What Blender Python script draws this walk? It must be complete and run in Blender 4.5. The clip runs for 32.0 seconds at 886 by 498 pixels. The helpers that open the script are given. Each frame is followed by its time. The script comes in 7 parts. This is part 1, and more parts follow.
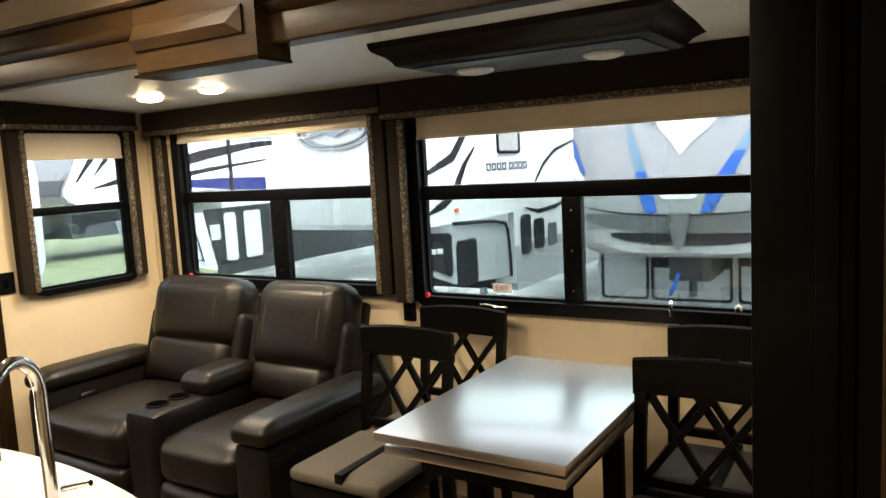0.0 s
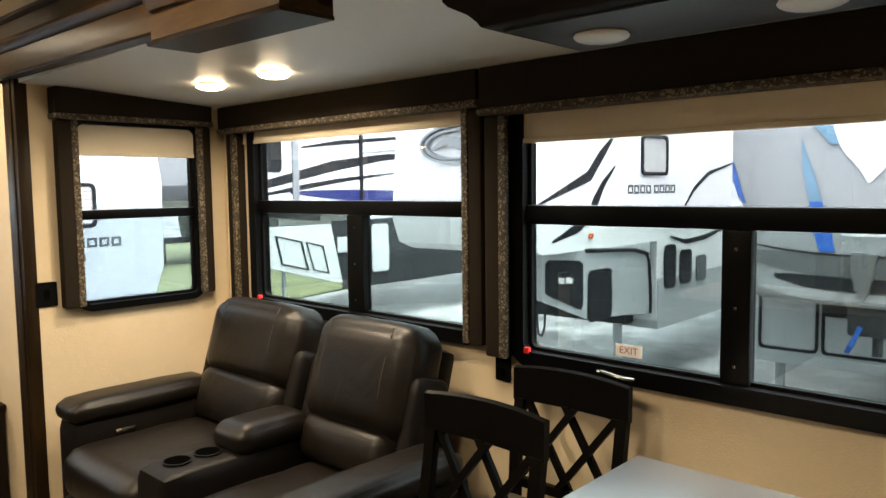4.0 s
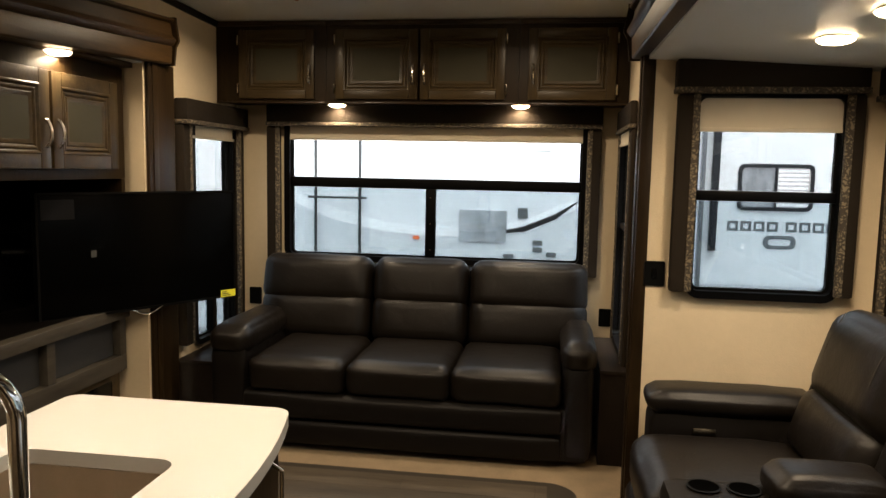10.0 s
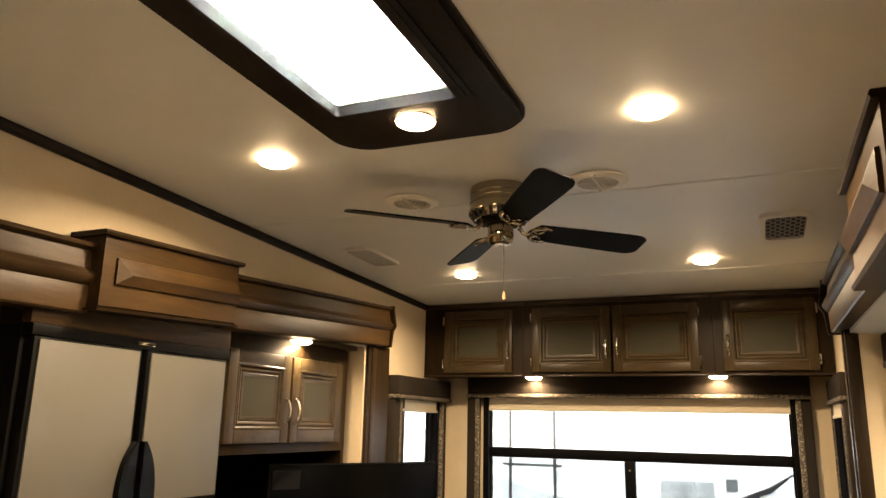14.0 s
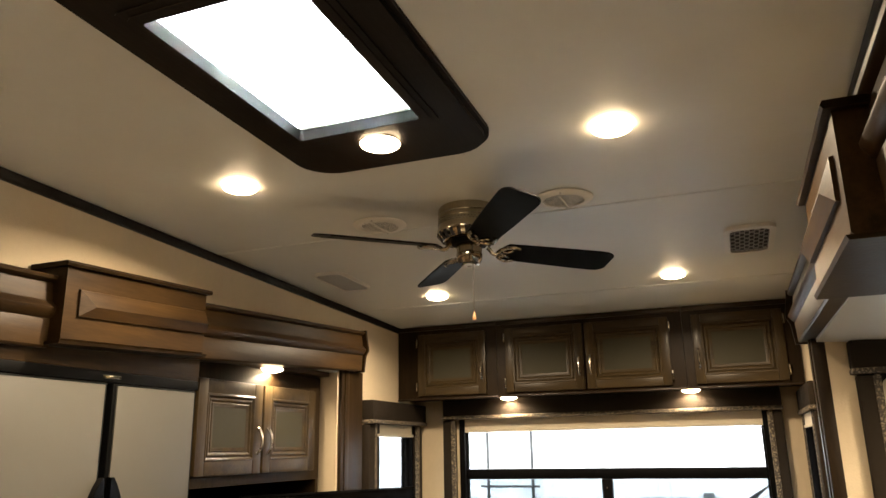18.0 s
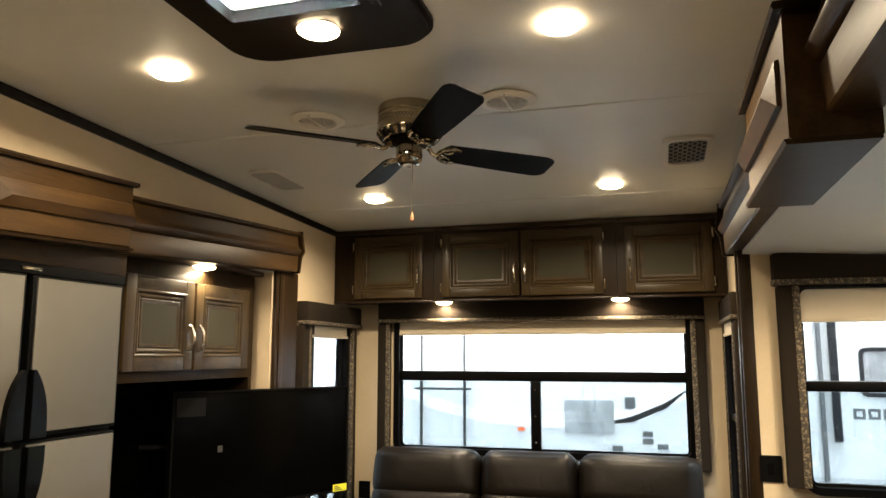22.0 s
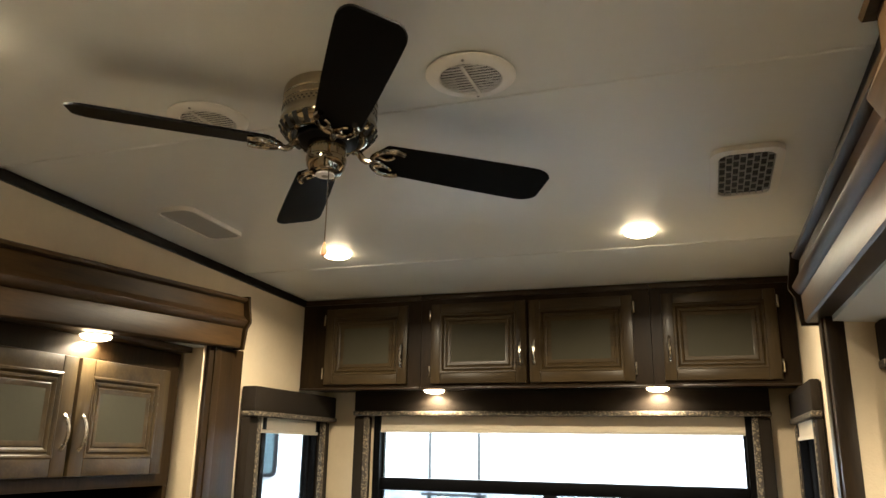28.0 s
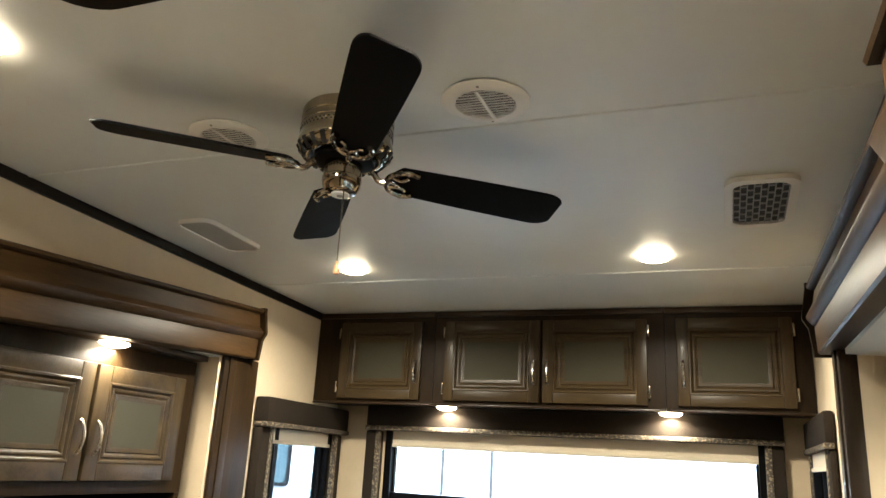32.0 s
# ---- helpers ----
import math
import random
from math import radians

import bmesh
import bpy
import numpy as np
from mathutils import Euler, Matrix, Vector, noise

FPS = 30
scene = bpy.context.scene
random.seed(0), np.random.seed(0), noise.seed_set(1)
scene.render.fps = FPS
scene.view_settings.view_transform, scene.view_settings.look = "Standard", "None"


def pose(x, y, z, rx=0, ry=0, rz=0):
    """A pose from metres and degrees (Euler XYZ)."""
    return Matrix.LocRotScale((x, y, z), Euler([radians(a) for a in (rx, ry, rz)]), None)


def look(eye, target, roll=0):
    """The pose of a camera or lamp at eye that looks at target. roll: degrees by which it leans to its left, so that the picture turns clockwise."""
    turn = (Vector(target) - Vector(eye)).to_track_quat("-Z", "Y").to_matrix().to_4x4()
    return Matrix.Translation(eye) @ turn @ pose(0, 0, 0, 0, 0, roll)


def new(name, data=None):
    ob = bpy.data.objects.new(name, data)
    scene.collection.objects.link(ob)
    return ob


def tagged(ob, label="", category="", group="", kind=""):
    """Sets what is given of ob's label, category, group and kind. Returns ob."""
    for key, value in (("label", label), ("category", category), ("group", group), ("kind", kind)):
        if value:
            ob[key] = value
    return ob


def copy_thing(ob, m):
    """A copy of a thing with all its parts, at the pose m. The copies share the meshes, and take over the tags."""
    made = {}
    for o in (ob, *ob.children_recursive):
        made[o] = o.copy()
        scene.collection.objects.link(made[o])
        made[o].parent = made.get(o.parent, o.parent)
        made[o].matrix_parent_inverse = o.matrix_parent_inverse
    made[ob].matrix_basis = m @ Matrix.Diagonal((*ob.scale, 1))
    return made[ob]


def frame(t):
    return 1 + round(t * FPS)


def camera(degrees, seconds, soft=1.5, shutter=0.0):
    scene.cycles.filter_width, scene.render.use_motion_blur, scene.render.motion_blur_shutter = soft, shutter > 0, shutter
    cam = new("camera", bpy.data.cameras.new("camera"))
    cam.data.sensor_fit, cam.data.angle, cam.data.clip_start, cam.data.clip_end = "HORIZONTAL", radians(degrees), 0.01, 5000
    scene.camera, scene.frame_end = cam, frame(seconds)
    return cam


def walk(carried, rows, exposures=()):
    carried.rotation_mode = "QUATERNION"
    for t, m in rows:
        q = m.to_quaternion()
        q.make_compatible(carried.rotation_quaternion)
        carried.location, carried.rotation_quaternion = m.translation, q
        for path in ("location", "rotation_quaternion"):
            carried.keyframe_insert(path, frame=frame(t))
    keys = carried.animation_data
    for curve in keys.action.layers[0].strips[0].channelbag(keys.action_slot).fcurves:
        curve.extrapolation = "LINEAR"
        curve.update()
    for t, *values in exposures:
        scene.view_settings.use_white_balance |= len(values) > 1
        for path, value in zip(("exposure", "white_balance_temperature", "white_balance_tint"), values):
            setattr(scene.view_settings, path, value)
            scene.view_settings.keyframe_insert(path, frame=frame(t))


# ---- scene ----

cam = camera(61.6, 32.0)
PATH = [
    (0, (-0.381, -4.897, 1.453), (1.301, -3.84, 1.225), -3.1),
    (0.5, (-0.352, -4.817, 1.44), (1.341, -3.773, 1.231), -2.7),
    (1, (-0.306, -4.714, 1.447), (1.422, -3.73, 1.232), -2.6),
    (1.5, (-0.251, -4.622, 1.443), (1.497, -3.675, 1.227), -2.3),
    (2, (-0.188, -4.596, 1.43), (1.567, -3.66, 1.216), -1.6),
    (2.5, (-0.05, -4.613, 1.43), (1.668, -3.611, 1.224), -1.2),
    (3, (0.11, -4.628, 1.434), (1.75, -3.498, 1.249), -0.1),
    (3.5, (0.214, -4.605, 1.42), (1.751, -3.338, 1.243), 0.1),
    (5.5, (0.779, -4.479, 1.424), (1.941, -2.855, 1.304), -0.7),
    (6, (0.905, -4.482, 1.429), (1.809, -2.704, 1.28), 1.2),
    (6.5, (1.001, -4.479, 1.404), (1.703, -2.612, 1.253), -0.9),
    (7, (1.063, -4.488, 1.417), (1.614, -2.571, 1.259), -0.9),
    (7.5, (1.095, -4.46, 1.424), (1.485, -2.505, 1.265), -0.5),
    (8, (1.086, -4.431, 1.404), (1.376, -2.467, 1.158), 0.9),
    (8.5, (1.065, -4.424, 1.402), (1.18, -2.448, 1.116), 2.1),
    (9, (1.025, -4.42, 1.416), (0.96, -2.44, 1.139), 1.5),
    (9.5, (1.034, -4.402, 1.405), (0.824, -2.428, 1.156), 1.2),
    (10, (1.024, -4.395, 1.41), (0.735, -2.427, 1.195), 1.1),
    (10.5, (1.032, -4.377, 1.424), (0.71, -2.407, 1.293), 0.5),
    (11, (1.022, -4.401, 1.43), (0.672, -2.432, 1.394), -0.2),
    (11.5, (1.023, -4.477, 1.447), (0.57, -2.529, 1.473), -0.0),
    (12, (1.018, -4.518, 1.458), (0.441, -2.604, 1.525), 0.6),
    (12.5, (1.017, -4.539, 1.441), (0.349, -2.661, 1.597), 1.3),
    (13, (1.029, -4.573, 1.459), (0.319, -2.722, 1.717), 1.7),
    (13.5, (1.045, -4.596, 1.464), (0.313, -2.769, 1.818), 1.9),
    (14, (1.045, -4.611, 1.472), (0.281, -2.821, 1.933), 1.2),
    (14.5, (1.049, -4.619, 1.478), (0.28, -2.858, 2.032), 0.3),
    (16.5, (1.05, -4.612, 1.477), (0.302, -2.863, 2.096), -1.2),
    (17, (1.055, -4.614, 1.473), (0.326, -2.846, 2.06), -1.1),
    (17.5, (1.053, -4.606, 1.466), (0.347, -2.82, 2.023), -1.0),
    (18, (1.054, -4.601, 1.468), (0.364, -2.797, 1.989), -1.0),
    (18.5, (1.05, -4.59, 1.461), (0.384, -2.765, 1.934), -0.9),
    (19, (1.047, -4.583, 1.458), (0.413, -2.735, 1.889), -0.7),
    (19.5, (1.047, -4.581, 1.452), (0.445, -2.716, 1.849), -0.5),
    (20, (1.048, -4.575, 1.454), (0.463, -2.698, 1.822), -0.3),
    (20.5, (1.054, -4.568, 1.453), (0.482, -2.682, 1.795), -0.1),
    (21, (1.049, -4.57, 1.453), (0.492, -2.676, 1.771), -0.1),
    (21.5, (1.047, -4.566, 1.447), (0.493, -2.668, 1.749), -0.1),
    (22, (1.046, -4.562, 1.446), (0.491, -2.661, 1.728), 0.0),
    (22.5, (1.044, -4.553, 1.443), (0.489, -2.649, 1.702), -0.1),
    (23, (1.047, -4.545, 1.437), (0.487, -2.639, 1.67), -0.2),
    (23.5, (1.042, -4.546, 1.441), (0.473, -2.64, 1.646), -0.7),
    (24, (1.047, -4.538, 1.436), (0.474, -2.632, 1.627), -0.8),
    (24.5, (1.042, -4.549, 1.434), (0.473, -2.643, 1.642), -0.7),
    (25, (1.033, -4.496, 1.442), (0.467, -2.59, 1.663), 0.1),
    (25.5, (0.991, -4.361, 1.459), (0.443, -2.458, 1.738), 1.5),
    (26, (0.969, -4.214, 1.458), (0.426, -2.328, 1.842), 2.0),
    (26.5, (0.972, -4.052, 1.459), (0.422, -2.188, 1.933), 1.5),
    (28.5, (1.044, -3.581, 1.49), (0.385, -1.768, 2.019), 0.9),
    (29, (1.056, -3.555, 1.489), (0.388, -1.749, 2.029), 0.8),
    (29.5, (1.053, -3.548, 1.49), (0.373, -1.746, 2.03), 1.2),
    (30, (1.052, -3.542, 1.492), (0.35, -1.751, 2.04), 1.5),
    (30.5, (1.047, -3.543, 1.494), (0.334, -1.755, 2.037), 1.7),
    (31, (1.036, -3.581, 1.495), (0.33, -1.79, 2.036), 2.2),
    (31.5, (1.04, -3.63, 1.493), (0.346, -1.836, 2.039), 2.7),
    (32, (1.054, -3.667, 1.499), (0.363, -1.874, 2.053), 3.2),
]
EXPOSURES = [(0.0, 3.22, 6400, 6), (2.0, 3.22, 6420, 6), (3.5, 3.08, 6450, 6), (5.5, 2.68, 6600, 8), (7.0, 2.58, 6650, 9), (9.0, 2.33, 6550, 9), (11.0, 2.56, 6750, 9), (12.0, 2.85, 7000, 10), (13.0, 3.22, 7600, 12), (14.3, 3.38, 7550, 12), (17.0, 3.28, 7000, 10), (19.0, 3.18, 6550, 8), (21.0, 3.18, 6550, 7), (24.0, 3.09, 6550, 5), (27.0, 3.14, 6300, 4), (29.5, 3.70, 5750, 3), (32.0, 3.72, 5500, 2)]
walk(cam, [(t, look(eye, target, roll)) for t, eye, target, roll in PATH], EXPOSURES)

# ---------------------------------------------------------------- world and lights
world = bpy.data.worlds.new("overcast_sky")
scene.world = world
world.use_nodes = True
wn = world.node_tree
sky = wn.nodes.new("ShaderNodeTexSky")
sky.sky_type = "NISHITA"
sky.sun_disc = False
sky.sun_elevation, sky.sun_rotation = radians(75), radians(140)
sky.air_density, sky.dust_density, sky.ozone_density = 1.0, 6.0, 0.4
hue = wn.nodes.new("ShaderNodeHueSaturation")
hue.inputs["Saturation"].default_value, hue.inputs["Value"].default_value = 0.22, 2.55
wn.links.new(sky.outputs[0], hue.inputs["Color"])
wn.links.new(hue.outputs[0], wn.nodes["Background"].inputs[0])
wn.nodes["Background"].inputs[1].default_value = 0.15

sun = new("sun", bpy.data.lights.new("sun", "SUN"))
sun.data.energy, sun.data.angle, sun.data.color = 0.8, radians(40), (1.0, 0.97, 0.93)
sun.matrix_world = look((0, 0, 30), (-5, 6, 0))

WARM = (1.0, 0.80, 0.57)
PUCK = 2.35        # watts of one lit lamp


def puck_light(x, y, z, power=PUCK, spread=160):
    lamp = new("lamp", bpy.data.lights.new("lamp", "AREA"))
    lamp.data.shape, lamp.data.size, lamp.data.energy, lamp.data.color = "DISK", 0.09, power, WARM
    lamp.data.spread = radians(spread)
    lamp.matrix_world = pose(x, y, z)
    return lamp


# ---------------------------------------------------------------- materials
def material(name, base, rough=0.5, metal=0.0, vary=0.12, scale=6.0, bump=0.0, bump_scale=60.0, spec=0.5, second=None, stretch=None, coat=0.0, sheen=0.0):
    m = bpy.data.materials.new(name)
    m.use_nodes = True
    t = m.node_tree
    b = t.nodes["Principled BSDF"]
    b.inputs["Roughness"].default_value, b.inputs["Metallic"].default_value = rough, metal
    b.inputs["Specular IOR Level"].default_value = spec
    b.inputs["Coat Weight"].default_value = coat
    b.inputs["Coat Roughness"].default_value = 0.15
    b.inputs["Sheen Weight"].default_value = sheen
    co = t.nodes.new("ShaderNodeTexCoord")
    mp = t.nodes.new("ShaderNodeMapping")
    if stretch:
        mp.inputs["Scale"].default_value = stretch
    t.links.new(co.outputs["Object"], mp.inputs["Vector"])
    n1 = t.nodes.new("ShaderNodeTexNoise")
    n1.inputs["Scale"].default_value, n1.inputs["Detail"].default_value, n1.inputs["Roughness"].default_value = scale, 6, 0.6
    n2 = t.nodes.new("ShaderNodeTexNoise")
    n2.inputs["Scale"].default_value, n2.inputs["Detail"].default_value = scale * 9, 3
    for n in (n1, n2):
        t.links.new(mp.outputs[0], n.inputs["Vector"])
    add = t.nodes.new("ShaderNodeMath")
    add.operation = "MULTIPLY_ADD"
    add.inputs[1].default_value = 0.35
    t.links.new(n2.outputs["Fac"], add.inputs[0])
    t.links.new(n1.outputs["Fac"], add.inputs[2])
    ramp = t.nodes.new("ShaderNodeValToRGB")
    ramp.color_ramp.elements[0].position, ramp.color_ramp.elements[1].position = 0.35, 1.0
    lo = second or [c * (1 - vary) for c in base]
    hi = [min(1, c * (1 + vary)) for c in base]
    ramp.color_ramp.elements[0].color, ramp.color_ramp.elements[1].color = (*lo, 1), (*hi, 1)
    t.links.new(add.outputs[0], ramp.inputs[0])
    info = t.nodes.new("ShaderNodeObjectInfo")
    br = t.nodes.new("ShaderNodeMath")
    br.operation = "MULTIPLY_ADD"
    br.inputs[1].default_value, br.inputs[2].default_value = vary * 0.5, 1 - vary * 0.25
    t.links.new(info.outputs["Random"], br.inputs[0])
    mul = t.nodes.new("ShaderNodeVectorMath")
    mul.operation = "SCALE"
    t.links.new(ramp.outputs[0], mul.inputs[0])
    t.links.new(br.outputs[0], mul.inputs["Scale"])
    t.links.new(mul.outputs[0], b.inputs["Base Color"])
    rr = t.nodes.new("ShaderNodeMath")
    rr.operation = "MULTIPLY_ADD"
    rr.inputs[1].default_value, rr.inputs[2].default_value = 0.25 * rough, rough * 0.87
    t.links.new(n1.outputs["Fac"], rr.inputs[0])
    t.links.new(rr.outputs[0], b.inputs["Roughness"])
    if bump:
        nb = t.nodes.new("ShaderNodeTexNoise")
        nb.inputs["Scale"].default_value, nb.inputs["Detail"].default_value = bump_scale, 4
        t.links.new(mp.outputs[0], nb.inputs["Vector"])
        bp = t.nodes.new("ShaderNodeBump")
        bp.inputs["Strength"].default_value, bp.inputs["Distance"].default_value = bump, 0.004
        t.links.new(nb.outputs["Fac"], bp.inputs["Height"])
        t.links.new(bp.outputs[0], b.inputs["Normal"])
    return m


def glow(name, color, strength):
    m = bpy.data.materials.new(name)
    m.use_nodes = True
    b = m.node_tree.nodes["Principled BSDF"]
    b.inputs["Base Color"].default_value = (0.8, 0.78, 0.72, 1)
    b.inputs["Emission Color"].default_value, b.inputs["Emission Strength"].default_value = (*color, 1), strength
    return m


def pane_glass(name, tint):
    m = bpy.data.materials.new(name)
    m.use_nodes = True
    t = m.node_tree
    t.nodes.clear()
    out, mix = t.nodes.new("ShaderNodeOutputMaterial"), t.nodes.new("ShaderNodeMixShader")
    tr, gl, fr = t.nodes.new("ShaderNodeBsdfTransparent"), t.nodes.new("ShaderNodeBsdfGlossy"), t.nodes.new("ShaderNodeLayerWeight")
    pw, ad = t.nodes.new("ShaderNodeMath"), t.nodes.new("ShaderNodeMath")
    pw.operation, ad.operation = "POWER", "MULTIPLY_ADD"
    pw.inputs[1].default_value, ad.inputs[1].default_value, ad.inputs[2].default_value = 5.0, 0.6, 0.035
    fr.inputs["Blend"].default_value = 0.5
    t.links.new(fr.outputs["Facing"], pw.inputs[0])
    t.links.new(pw.outputs[0], ad.inputs[0])
    tr.inputs[0].default_value = (*tint, 1)
    gl.inputs["Roughness"].default_value = 0.02
    gl.inputs[0].default_value = (0.8, 0.8, 0.8, 1)
    t.links.new(ad.outputs[0], mix.inputs[0])
    t.links.new(tr.outputs[0], mix.inputs[1])
    t.links.new(gl.outputs[0], mix.inputs[2])
    t.links.new(mix.outputs[0], out.inputs[0])
    return m


def cloth_pattern(name, a, b2, scale):
    m = material(name, a, 0.85, vary=0.2, scale=20, bump=0.4, bump_scale=250)
    t = m.node_tree
    co, v = t.nodes.new("ShaderNodeTexCoord"), t.nodes.new("ShaderNodeTexVoronoi")
    v.feature, v.inputs["Scale"].default_value = "DISTANCE_TO_EDGE", scale
    nz = t.nodes.new("ShaderNodeTexNoise")
    nz.inputs["Scale"].default_value = scale * 0.7
    mixv = t.nodes.new("ShaderNodeVectorMath")
    sc = t.nodes.new("ShaderNodeVectorMath")
    sc.operation = "SCALE"
    sc.inputs["Scale"].default_value = 0.06
    t.links.new(co.outputs["Object"], nz.inputs["Vector"])
    t.links.new(nz.outputs["Color"], sc.inputs[0])
    t.links.new(co.outputs["Object"], mixv.inputs[0])
    t.links.new(sc.outputs[0], mixv.inputs[1])
    t.links.new(mixv.outputs[0], v.inputs["Vector"])
    r = t.nodes.new("ShaderNodeValToRGB")
    r.color_ramp.elements[0].position, r.color_ramp.elements[1].position = 0.12, 0.24
    r.color_ramp.elements[0].color, r.color_ramp.elements[1].color = (*b2, 1), (*a, 1)
    t.links.new(v.outputs["Distance"], r.inputs[0])
    t.links.new(r.outputs[0], t.nodes["Principled BSDF"].inputs["Base Color"])
    return m


def wood(name, dark, light, rough=0.35, along="y", coat=0.12, spec=0.35):
    stretch = {"x": (0.12, 1, 1), "y": (1, 0.12, 1), "z": (1, 1, 0.12)}[along]
    return material(name, light, rough, vary=0.18, scale=14, second=dark, stretch=stretch, bump=0.12, bump_scale=90, coat=coat, spec=spec)


def shade_cloth(name, col, warm=(0.8, 0.7, 0.55), light=0.11):
    m = material(name, col, 0.9, vary=0.05, scale=4, bump=0.15, bump_scale=300)
    t = m.node_tree
    b = t.nodes["Principled BSDF"]
    tr, mix = t.nodes.new("ShaderNodeBsdfTranslucent"), t.nodes.new("ShaderNodeMixShader")
    tr.inputs[0].default_value = (col[0] * warm[0], col[1] * warm[1], col[2] * warm[2], 1)
    mix.inputs[0].default_value = light
    t.links.new(b.outputs[0], mix.inputs[1])
    t.links.new(tr.outputs[0], mix.inputs[2])
    t.links.new(mix.outputs[0], t.nodes["Material Output"].inputs[0])
    return m


